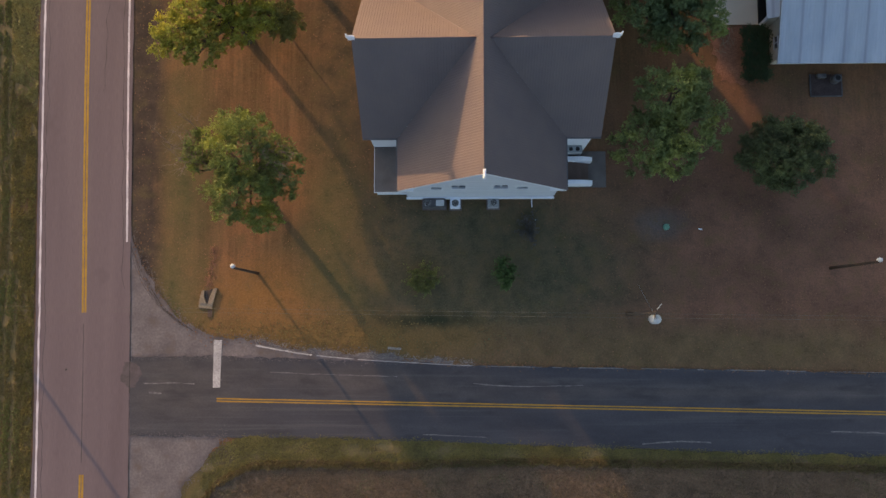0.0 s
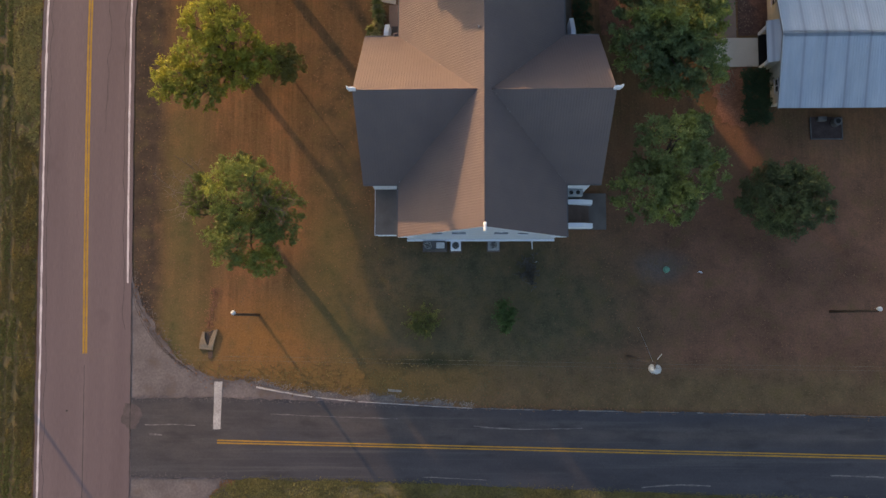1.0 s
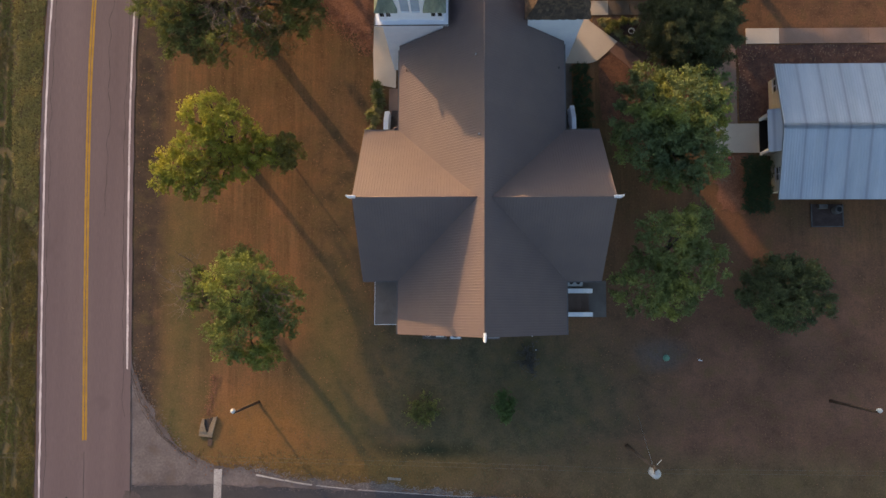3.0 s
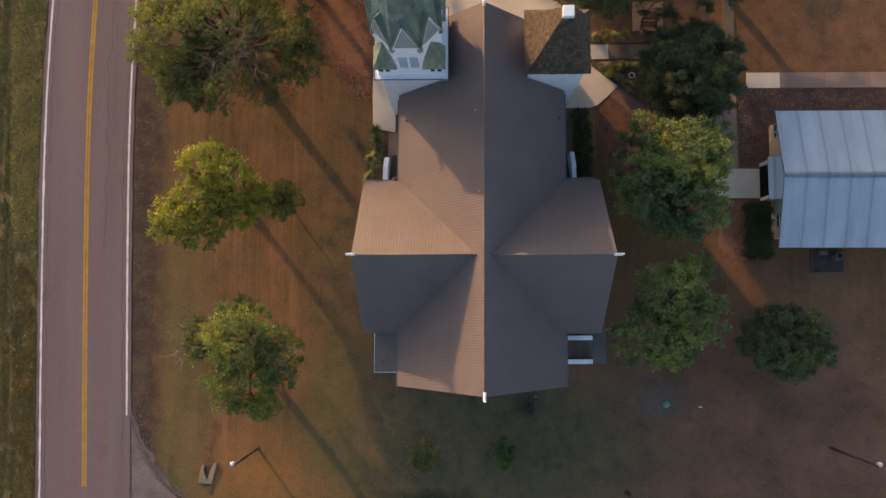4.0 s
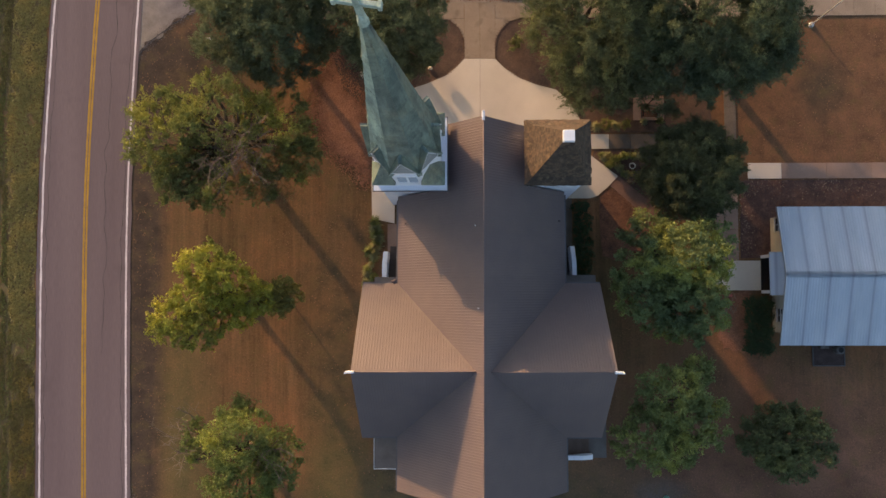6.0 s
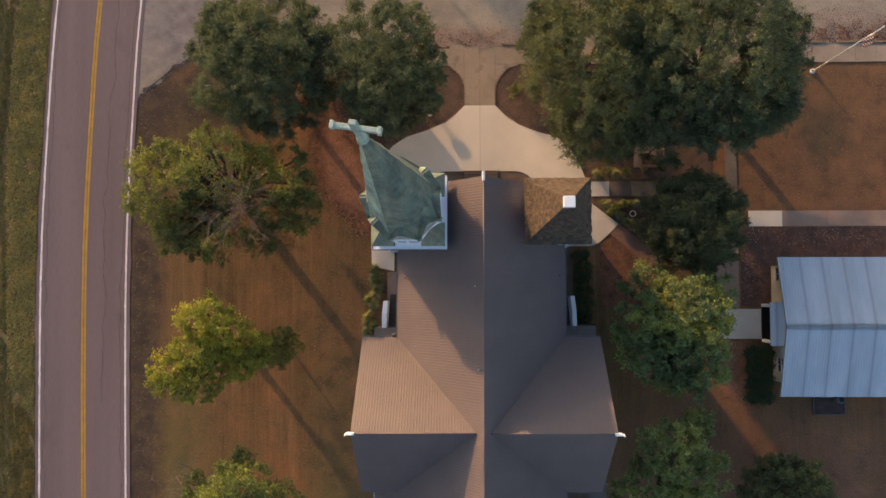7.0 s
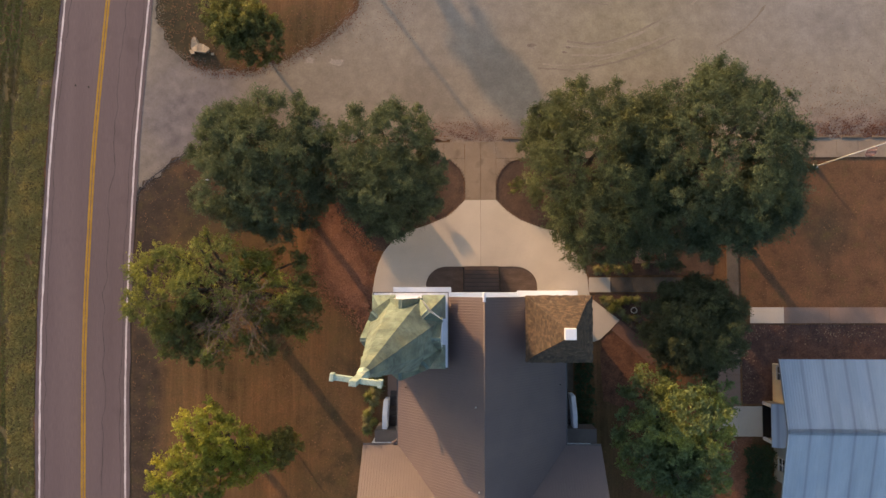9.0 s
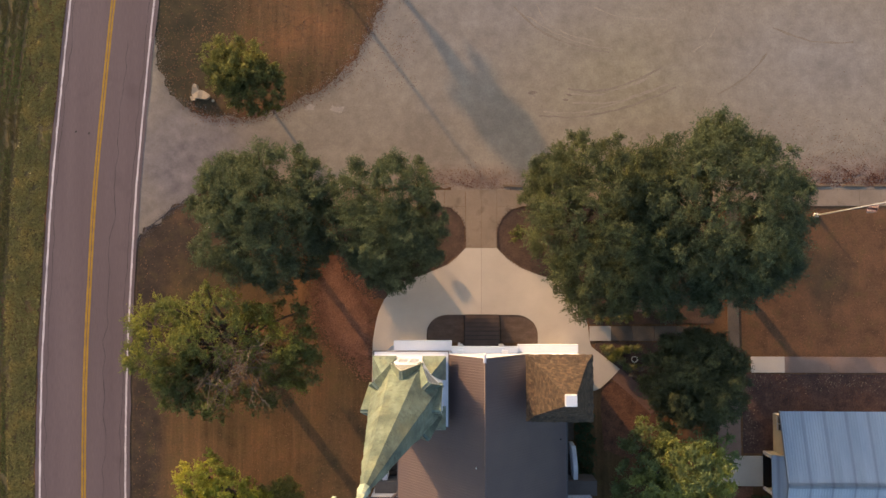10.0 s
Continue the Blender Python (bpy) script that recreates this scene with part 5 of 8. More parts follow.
part("door", boxed(RX - 1.0, RX + 1.0, nn - 0.2, nn - 0.12, 1.25, 4.2), M_WOOD, church, "brown double door")
for x0, x1 in ((nw, nw + WT), (ne - WT, ne)):
    for y0, y1 in ((ns + WT, TR_S + 0.36), (TR_N - 0.36, nn - WT)):
        part("wall", boxed(x0, x1, y0, y1, 0, EAVE + 0.15), M_WHITE, church)
for sx, x in ((-1, TR_W + 0.36), (1, TR_E - 0.36)):
    g2 = [(TR_S + 0.36, 0), (TR_N - 0.36, 0), (TR_N - 0.36, EAVE + 0.15), (TY, TR_RIDGE - 0.3), (TR_S + 0.36, EAVE + 0.15)]
    if sx > 0:
        m = mat_from((x, 0, 0), (0, 1, 0), (0, 0, 1), (1, 0, 0))
    else:
        m = mat_from((x, 0, 0), (0, -1, 0), (0, 0, 1), (-1, 0, 0))
        g2 = [(-u, v) for u, v in g2][::-1]
    part("wall", wall_panel(g2, [], m, WT), M_WHITE, church, "white transept gable wall")
    xi = nw + WT if sx < 0 else ne - WT
    for y0, y1 in ((TR_S + 0.36, TR_S + 0.36 + WT), (TR_N - 0.36 - WT, TR_N - 0.36)):
        part("wall", boxed(min(x, xi) + (WT if sx < 0 else 0), max(x, xi) - (WT if sx > 0 else 0), y0, y1, 0, EAVE + 0.15), M_WHITE, church)
# gable trim: rake boards, eave returns and the sill board low on the south wall
b = bmesh.new()
for sx in (-1, 1):
    xe = NAVE_W if sx < 0 else NAVE_E
    p, q = Vector((xe, NAVE_S + 0.02, EAVE - 0.12)), Vector((RX, NAVE_S + 0.02, RIDGE - 0.12))
    d = (q - p).normalized()
    n2 = Vector((-d.z, 0, d.x)) * (1 if sx < 0 else -1)
    ring = []
    for dy in (0.0, 0.06):
        ring.append([b.verts.new(p + Vector((0, dy, 0))), b.verts.new(q + Vector((0, dy, 0))), b.verts.new(q + Vector((0, dy, -0.32))), b.verts.new(p + Vector((0, dy, -0.32)))])
    b.faces.new(ring[0]), b.faces.new(ring[1][::-1])
    for i in range(4):
        b.faces.new((ring[0][i], ring[1][i], ring[1][(i + 1) % 4], ring[0][(i + 1) % 4]))
bmesh.ops.recalc_face_normals(b, faces=b.faces)
part("rake_board", b, M_WHITE, church)
for x0, x1 in ((NAVE_W, NAVE_W + 1.15), (NAVE_E - 1.15, NAVE_E)):
    part("eave_return", boxed(x0, x1, NAVE_S + 0.02, ns, EAVE - 0.45, EAVE - 0.1, bevel=0.02), M_WHITE, church)
part("water_table", boxed(nw - 0.08, ne + 0.08, ns - 0.14, ns, 0.75, 0.95, bevel=0.02), M_WHITE, church)
part("foundation", boxed(nw - 0.03, ne + 0.03, ns - 0.06, ns, 0.0, 0.75), M_CONC, church, "grey concrete foundation")
part("drain_pipe", tube(tube(bmesh.new(), (6.7, ns - 0.1, 0.05), (6.7, ns - 0.1, 1.1), 0.04, 0.04), (6.7, ns - 0.1, 0.06), (6.72, ns - 0.7, 0.05), 0.04, 0.04), M_WHITE, church)
for x, y in ((NAVE_W - 0.15, TR_N + 0.25),):
    part("downspout", tube(tube(bmesh.new(), (x, y, 0.0), (x, y, EAVE - 0.1), 0.06, 0.06), (x, y, EAVE - 0.12), (x - 0.25, y - 0.15, EAVE + 0.02), 0.10, 0.13), M_ROOF, church, "brown downspout head")
for x, y in ((RX - 0.35, 24.2), (RX - 0.55, 29.6), (-2.9, 30.2), (8.2, 30.4)):
    z = RIDGE - abs(x - RX) * s_n
    part("vent_pipe", tube(bmesh.new(), (x, y, z - 0.1), (x, y, z + 0.22), 0.05, 0.05), M_STEEL if x > 0 and x < 3 else M_BLACK, church)

# ---- great tower with spire ----
tower = part("tower", boxed(CX - 2.12, CX + 2.12, CY - 2.12, CY + 2.12, 0, 10.8), M_WHITE, church, "white square bell tower")
b = bmesh.new()
box(b, CX - 2.52, CX + 2.52, CY - 2.52, CY + 2.52, 10.85, 11.05, 0.03)
box(b, CX - 2.36, CX + 2.36, CY - 2.36, CY + 2.36, 10.55, 10.85, 0.03)
part("cornice", b, M_WHITE, tower)
for x0, x1, y0, y1 in ((-2.54, 2.54, -2.54, -2.48), (-2.54, 2.54, 2.48, 2.54), (-2.54, -2.48, -2.48, 2.48), (2.48, 2.54, -2.48, 2.48)):
    part("cornice_gutter", boxed(CX + x0, CX + x1, CY + y0, CY + y1, 11.0, 11.09), M_GUTTER, tower)
OCT_A, OCT_W = 2.08, 1.72
b = bmesh.new()
pts = [(CX + math.cos(radians(22.5 + 45 * k)) * OCT_A / math.cos(radians(22.5)), CY + math.sin(radians(22.5 + 45 * k)) * OCT_A / math.cos(radians(22.5))) for k in range(8)]
prism([(CX + (x - CX) * 0.97, CY + (y - CY) * 0.97) for x, y in pts], 11.0, 16.2, b)
part("belfry", b, M_WHITE, tower, "white octagonal belfry")
GZ, GA = 16.0, 20.0
for k in range(8):
    a = radians(45 * k)
    w = Vector((math.cos(a), math.sin(a), 0))
    u = Vector((-math.sin(a), math.cos(a), 0))
    m = mat_from(Vector((CX, CY, 0)) + w * (OCT_A + 0.05), u, (0, 0, 1), w)
    hw = OCT_W / 2
    card = k % 2 == 0
    holes = [rect(-0.64, -0.07, 12.3, 14.6), rect(0.07, 0.64, 12.3, 14.6)] if card else []
    part("gable_wall", wall_panel([(-hw, 11.04), (hw, 11.04), (hw, GZ), (0, GA - 0.12), (-hw, GZ)], holes, m, 0.2), M_WHITE, tower)
    if card:
        for (u0, v0), _, (u1, v1), _ in holes:
            b = bmesh.new()
            for i in range(10):
                z = v0 + 0.06 + i * 0.22
                s = bmesh.new()
                box(s, u0, u1, z, z + 0.17, -0.16, -0.06)
                bmesh.ops.rotate(s, cent=(0, z + 0.085, -0.11), matrix=Matrix.Rotation(0.6, 3, "X"), verts=s.verts)
                bmesh.ops.transform(s, matrix=m, verts=s.verts)
                me = bpy.data.meshes.new("tmp")
                s.to_mesh(me)
                s.free()
                b.from_mesh(me)
                bpy.data.meshes.remove(me)
            part("louver", b, M_LOUVER, tower, "grey slatted louver")
        b = bmesh.new()
        n = 14
        for i in range(n):
            a0, a1 = math.pi * i / n, math.pi * (i + 1) / n
            for r0, r1 in ((0.68, 0.82),):
                q = [(math.cos(t) * r, 14.75 + math.sin(t) * r * 1.1) for t, r in ((a0, r0), (a1, r0), (a1, r1), (a0, r1))]
                lo = [b.verts.new((x, y, 0.0)) for x, y in q]
                hi = [b.verts.new((x, y, 0.07)) for x, y in q]
                b.faces.new(hi)
                for j in range(4):
                    b.faces.new((lo[j], lo[(j + 1) % 4], hi[(j + 1) % 4], hi[j]))
        bmesh.ops.recalc_face_normals(b, faces=b.faces)
        bmesh.ops.transform(b, matrix=m, verts=b.verts)
        part("arch_moulding", b, M_WHITE, tower)
    b = bmesh.new()
    lo = [b.verts.new(p) for p in ((-0.70, 16.45, 0.0), (0.70, 16.45, 0.0), (0.0, 19.45, 0.0))]
    hi = [b.verts.new(p) for p in ((-0.70, 16.45, 0.04), (0.70, 16.45, 0.04), (0.0, 19.45, 0.04))]
    b.faces.new(hi)
    for j in range(3):
        b.faces.new((lo[j], lo[(j + 1) % 3], hi[(j + 1) % 3], hi[j]))
    bmesh.ops.recalc_face_normals(b, faces=b.faces)
    bmesh.ops.transform(b, matrix=m, verts=b.verts)
    part("gable_panel", b, M_SLATE, tower, "grey shingled gable panel")
    # gable roof running back into the spire
    b = bmesh.new()
    for s in (-1, 1):
        e, t = Vector((s * (hw + 0.10), GZ - 0.18, 0)), Vector((0, GA + 0.05, 0))
        back = -1.6
        q = [(e.x, e.y, 0.10), (t.x, t.y, 0.10), (t.x, t.y, back), (e.x, e.y, back)]
        d = (t - e).normalized()
        off = Vector((-d.y, d.x, 0)) * 0.09 * (1 if s > 0 else -1) * -1
        lo = [b.verts.new(p) for p in q]
        hi = [b.verts.new(Vector(p) + off) for p in q]
        b.faces.new(lo), b.faces.new(hi[::-1])
        for j in range(4):
            b.faces.new((lo[j], hi[j], hi[(j + 1) % 4], lo[(j + 1) % 4]))
    bmesh.ops.recalc_face_normals(b, faces=b.faces)
    bmesh.ops.transform(b, matrix=m, verts=b.verts)
    part("gable_roof", b, M_SPIRE, tower, "green gable roof")
    b = bmesh.new()
    for s in (-1, 1):
        e, t = Vector((s * (hw + 0.10), GZ - 0.2, 0.07)), Vector((0, GA + 0.03, 0.07))
        lo = [b.verts.new(p) for p in ((e.x, e.y - 0.10, 0.06), (e.x, e.y, 0.06), (t.x, t.y, 0.06), (t.x, t.y - 0.16, 0.06))]
        hi = [b.verts.new((v.co.x, v.co.y, 0.098)) for v in lo]
        b.faces.new(hi)
        for j in range(4):
            b.faces.new((lo[j], lo[(j + 1) % 4], hi[(j + 1) % 4], hi[j]))
    bmesh.ops.recalc_face_normals(b, faces=b.faces)
    bmesh.ops.transform(b, matrix=m, verts=b.verts)
    part("verge_board", b, M_WHITE, tower, "white verge board")
    if not card:
        sx, sy = (1 if w.x > 0 else -1), (1 if w.y > 0 else -1)
        i0, i1 = 0.86, 2.18
        xs_, ys_ = sorted((CX + sx * i0, CX + sx * i1)), sorted((CY + sy * i0, CY + sy * i1))
        cb = part("corner_block", boxed(xs_[0], xs_[1], ys_[0], ys_[1], 11.04, 12.88), M_WHITE, tower)
        b = bmesh.new()
        j = 2.37
        base = [(CX + sx * 0.84, CY + sy * j), (CX + sx * j, CY + sy * j), (CX + sx * j, CY + sy * 0.84), (CX + sx * 0.84, CY + sy * 0.84)]
        ap = b.verts.new((CX + sx * 1.36, CY + sy * 1.36, 16.2))
        lo = [b.verts.new((*p, 12.96)) for p in base]
        lo2 = [b.verts.new((*p, 12.84)) for p in base]
        b.faces.new(lo2)
        for q in range(4):
            b.faces.new((lo[q], lo[(q + 1) % 4], ap))
            b.faces.new((lo[q], lo2[q], lo2[(q + 1) % 4], lo[(q + 1) % 4]))
        bmesh.ops.recalc_face_normals(b, faces=b.faces)
        part("corner_roof", b, M_SPIRE, tower, "green hipped corner roof")
        for q in (-0.22, 0.22):
            b = bmesh.new()
            box(b, CX + sx * 1.72 + q - 0.14, CX + sx * 1.72 + q + 0.14, CY + sy * i1 - 0.02, CY + sy * i1 + 0.02, 11.85, 12.4)
            part("corner_window", b, M_DARK, tower)
            b = bmesh.new()
            box(b, CX + sx * i1 - 0.02, CX + sx * i1 + 0.02, CY + sy * 1.72 + q - 0.14, CY + sy * 1.72 + q + 0.14, 11.85, 12.4)
            part("corner_window", b, M_DARK, tower)
# spire: a plain body under shingles laid in courses
SZ0, SZ1, SR0 = 15.9, 36.5, 2.06 / math.cos(radians(22.5))


def spire_r(z):
    f = (z - SZ0) / (SZ1 - SZ0)
    return SR0 * (1 - f) + 0.10 * f + 0.02


def shingles(rows):
    """Overlapping wedge-shaped shingles as lists of points and faces. rows: foot left, foot right, head right, head left, the outward normal and the butt's thickness."""
    co, fc = [], []
    for fl, fr, hr, hl, w, t in rows:
        k = len(co)
        co += [fl + w * t, fr + w * t, hr + w * 0.006, hl + w * 0.006, fl - w * 0.02, fr - w * 0.02]
        fc += [(k, k + 1, k + 2, k + 3), (k + 4, k + 5, k + 1, k), (k + 4, k, k + 3), (k + 5, k + 2, k + 1)]
    return co, fc


b = bmesh.new()
rows = [[b.verts.new((CX + math.cos(radians(22.5 + 45 * k)) * spire_r(z), CY + math.sin(radians(22.5 + 45 * k)) * spire_r(z), z)) for k in range(8)] for z in (SZ0, SZ1)]
for k in range(8):
    b.faces.new((rows[0][k], rows[0][(k + 1) % 8], rows[1][(k + 1) % 8], rows[1][k]))
b.faces.new(rows[1])
part("spire", b, M_SPIRE, tower, "tall octagonal spire in green weathered shingles")
g = random.Random(8)
to_axis = Matrix.Translation((CX - BASE["church"].x, CY - BASE["church"].y, 0))
n_courses, single_from = 62, 36
joined = ([], [])
for i in range(n_courses):
    z0, z1 = SZ0 + (SZ1 - SZ0) * i / n_courses, SZ0 + (SZ1 - SZ0) * (i + 1) / n_courses
    own = i >= single_from
    for k in range(8 if not own else 1):
        a = radians(45 * k)
        w, u = Vector((math.cos(a), math.sin(a), 0.09)).normalized(), Vector((-math.sin(a), math.cos(a), 0))
        h0, h1 = spire_r(z0) * math.sin(radians(22.5)), spire_r(z1) * math.sin(radians(22.5))
        a0, a1 = spire_r(z0) * math.cos(radians(22.5)), spire_r(z1) * math.cos(radians(22.5))
        n = max(1, round(2 * h0 / 0.34))
        cuts = [0.0] + [(j + g.uniform(-0.22, 0.22)) / n for j in range(1, n)] + [1.0]
        for f0, f1 in zip(cuts, cuts[1:]):
            slip = 0.0 if g.random() < 0.75 else g.uniform(0.02, 0.10)
            t = g.uniform(0.018, 0.05) + (0.04 if g.random() < 0.08 else 0)
            foot = [Vector((math.cos(a) * a0, math.sin(a) * a0, z0 - slip)) + u * h0 * (2 * f - 1) for f in (f0, f1)]
            head = [Vector((math.cos(a) * a1, math.sin(a) * a1, z1 + 0.03)) + u * h1 * (2 * f - 1) for f in (f1, f0)]
            row = (foot[0], foot[1], head[0], head[1], w, t)
            if not own:
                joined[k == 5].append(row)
                continue
            me = bpy.data.meshes.new("shingle")
            co, fc = shingles([row])
            me.from_pydata(co, [], fc)
            me.materials.append(M_SPIRE)
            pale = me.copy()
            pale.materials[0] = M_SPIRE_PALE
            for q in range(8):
                ob = new("shingle", pale if q == 5 else me)      # the south-west face carries its skylight in the colour
                ob.parent = tower
                ob.matrix_basis = to_axis @ pose(0, 0, g.uniform(-0.03, 0.0), 0, 0, 45 * q)
for rows, mt, lb in zip(joined, (M_SPIRE, M_SPIRE_PALE), ("weathered green shingles in rough courses", "paler green shingles in rough courses, skylight put into the colour")):
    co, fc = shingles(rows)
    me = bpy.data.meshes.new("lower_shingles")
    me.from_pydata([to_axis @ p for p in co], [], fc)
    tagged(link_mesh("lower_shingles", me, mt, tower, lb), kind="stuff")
b = bmesh.new()
tube(b, (CX, CY, SZ1 - 0.2), (CX, CY, SZ1 + 0.35), 0.24, 0.16, 8)
bmesh.ops.create_icosphere(b, subdivisions=2, radius=0.17, matrix=pose(CX, CY, SZ1 + 0.45))
box(b, CX - 0.12, CX + 0.12, CY - 0.09, CY + 0.09, SZ1 + 0.5, SZ1 + 2.45, 0.02)
box(b, CX - 0.78, CX + 0.78, CY - 0.09, CY + 0.09, SZ1 + 1.45, SZ1 + 1.69, 0.02)
for x in (-0.78, 0.78):
    box(b, CX + x - 0.07, CX + x + 0.07, CY - 0.13, CY + 0.13, SZ1 + 1.40, SZ1 + 1.74, 0.02)
bmesh.ops.rotate(b, cent=(CX, CY, 0), matrix=Matrix.Rotation(radians(-8), 3, "Z"), verts=b.verts)
M_CROSS = surface("verdigris_copper", (0.22, 0.30, 0.27), (0.42, 0.50, 0.44), 2.0, 12, 0.2, 0.7, 0.2, 0.01)
part("cross", b, M_CROSS, tower, "verdigris copper cross")

# ---- small tower ----
tower2 = part("tower", boxed(DX - 1.9, DX + 1.9, DY - 1.9, DY + 1.9, 0, 10.9), M_WHITE, church, "white lower tower with a brown hipped roof")
part("cornice", boxed(DX - 2.05, DX + 2.05, DY - 2.05, DY + 2.05, 10.6, 10.95, bevel=0.04), M_WHITE, tower2)
Z0, Z1, TOP = 10.98, 16.2, 0.36


def flared(f):
    """Half-width of the bell-cast roof at a share f of its height."""
    return DH - 0.50 * f / 0.125 if f < 0.125 else (DH - 0.50) + (TOP - DH + 0.50) * (f - 0.125) / 0.875


g = random.Random(12)
n_courses, joined = 26, []
for side_k in range(4):
    a = radians(90 * side_k)
    w, u = Vector((math.cos(a), math.sin(a), 0)), Vector((-math.sin(a), math.cos(a), 0))
    b = bmesh.new()
    ring = []
    for f in (0.0, 0.125, 1.0):
        r, z = flared(f), Z0 + (Z1 - Z0) * f
        ring.append([b.verts.new(Vector((DX, DY, z)) + w * r + u * s * r) for s in (-1, 1)])
    for lo, hi in zip(ring, ring[1:]):
        b.faces.new((lo[0], lo[1], hi[1], hi[0]))
    part("roof_slope", b, M_SHINGLE, tower2)
    for i in range(n_courses):
        f0, f1 = i / n_courses, (i + 1) / n_courses
        r0, r1, z0, z1 = flared(f0), flared(f1), Z0 + (Z1 - Z0) * f0, Z0 + (Z1 - Z0) * f1
        nrm = (w * (z1 - z0) + Vector((0, 0, r0 - r1))).normalized()
        n = max(2, round(2 * r0 / 0.24))
        cuts = [0.0] + [(j + g.uniform(-0.25, 0.25)) / n for j in range(1, n)] + [1.0]
        for c0, c1 in zip(cuts, cuts[1:]):
            if g.random() < 0.03:
                continue
            slip = g.uniform(0.0, 0.05)
            t = g.uniform(0.012, 0.05)
            foot = [Vector((DX, DY, z0 - slip)) + w * (r0 + slip * (r0 - r1) / (z1 - z0)) + u * r0 * (2 * c - 1) for c in (c0, c1)]
            head = [Vector((DX, DY, z1)) + w * r1 + u * r1 * (2 * c - 1) for c in (c1, c0)]
            joined.append((foot[0], foot[1], head[0], head[1], nrm, t))
co, fc = shingles(joined)
me = bpy.data.meshes.new("wood_shingles")
me.from_pydata([p - BASE[tower2.name] for p in co], [], fc)
tagged(link_mesh("wood_shingles", me, M_SHINGLE, tower2, "curled brown wooden shingles in uneven courses"), kind="stuff")
b = bmesh.new()
box(b, DX - 0.35, DX + 0.35, DY - 0.35, DY + 0.35, Z1 - 0.25, Z1 + 0.35, 0.04)
part("roof_cap", b, M_WHITE, tower2, "white square roof cap")
part("roof_soffit", boxed(DX - DH, DX + DH, DY - DH, DY + DH, Z0 - 0.05, Z0 - 0.002), M_ROOF, tower2)

# ---- front portal, steps, rails ----
for x in (1.0, 4.2):
    part("pilaster", boxed(x - 0.2, x + 0.2, nn, nn + 0.28, 0, 7.0, bevel=0.03), M_WHITE, church)
part("frieze", boxed(0.36, 5.2, nn, 37.0, 6.0, 6.6, bevel=0.03), M_WHITE, church)
part("tower_ledge", boxed(-3.9, 0.36, 36.66, 37.38, 5.5, 6.1, bevel=0.03), M_WHITE, church, "white ledge low on the tower front")
part("tower_ledge", boxed(5.2, 9.6, 36.52, 37.12, 5.5, 6.1, bevel=0.03), M_WHITE, church, "white ledge low on the tower front")
steps = thing("entrance_steps", (2.73, 38, 0), "brown concrete steps with dark handrails up to the church", "steps")
ns_ = 7
for i in range(ns_):
    y1 = 39.02 - 0.32 * i
    part("step", boxed(1.36, 4.1, y1 - 0.35, y1, -0.05, 0.17 * (i + 1), bevel=0.015), M_STEP, steps)
    part("nosing", boxed(1.37, 4.09, y1 - 0.012, y1 + 0.035, 0.17 * (i + 1) - 0.06, 0.17 * (i + 1) + 0.006), M_TAR, steps, "dark step edge")
part("landing", boxed(1.0, 4.45, 36.5, 39.02 - 0.32 * ns_ + 0.02, -0.05, 0.17 * (ns_ + 0.4)), M_STEP, steps)
for x in (1.3, 4.16):
    b = bmesh.new()
    tube(b, (x, 39.0, 0.95), (x, 36.9, 2.15), 0.03, 0.03)
    for y, z in ((38.98, 0.95), (38.0, 1.5), (36.9, 2.15)):
        tube(b, (x, y, -0.05), (x, y, z), 0.025, 0.025)
    part("handrail", b, M_BLACK, steps, "dark metal handrail")

# ---- low additions ----
bulk = thing("west_bulkhead", (-4.85, 13.4, 0), "low lean-to with a flat grey roof in the church's corner", "lean-to")
part("wall", boxed(-5.58, -3.17, 11.7, 15.2, 0, 1.66), M_WHITE, bulk)
part("roof", boxed(-5.66, -3.16, 11.62, 15.2, 1.66, 1.76, bevel=0.02), M_FLAT, bulk, "grey flat roof")
part("fascia", boxed(-5.68, -3.16, 11.585, 11.62, 1.62, 1.78), M_WHITE, bulk)
part("fascia", boxed(-5.695, -5.665, 11.62, 15.2, 1.62, 1.78), M_WHITE, bulk)

stair = thing("side_stair", (10.4, 13.4, 0), "sunken side steps between two white parapet walls", "steps")
part("slab", boxed(8.6, 12.62, 12.2, 15.1, -0.1, 0.16, bevel=0.02), M_FLAT, stair, "grey concrete slab")
for y in (12.25, 14.1):
    b = bmesh.new()
    lo = [b.verts.new(p) for p in ((8.35, y, 0.1), (11.4, y, 0.1), (11.4, y, 1.0), (10.6, y, 1.35), (8.35, y, 1.35))]
    hi = [b.verts.new((v.co.x, y + 0.34, v.co.z)) for v in lo]
    b.faces.new(lo), b.faces.new(hi[::-1])
    for j in range(5):
        b.faces.new((lo[j], hi[j], hi[(j + 1) % 5], lo[(j + 1) % 5]))
    bmesh.ops.recalc_face_normals(b, faces=b.faces)
    part("parapet_wall", b, M_WHITE, stair, "white parapet wall")
for i in range(6):
    part("step", boxed(8.4, 11.2 - 0.33 * i, 12.6, 14.08, 0.1, 0.16 + 0.16 * (i + 1)), M_STEP, stair)
rack = part("condenser_rack", boxed(8.75, 10.5, 14.62, 15.18, 0.16, 1.95, bevel=0.03), M_SLATE, stair, "pale grey condenser rack")
for i in range(3):
    part("fan_well", tube(bmesh.new(), (9.1 + 0.52 * i, 14.9, 1.94), (9.1 + 0.52 * i, 14.9, 1.965), 0.16, 0.16, 14), M_BLACK, rack, "round black fan opening")

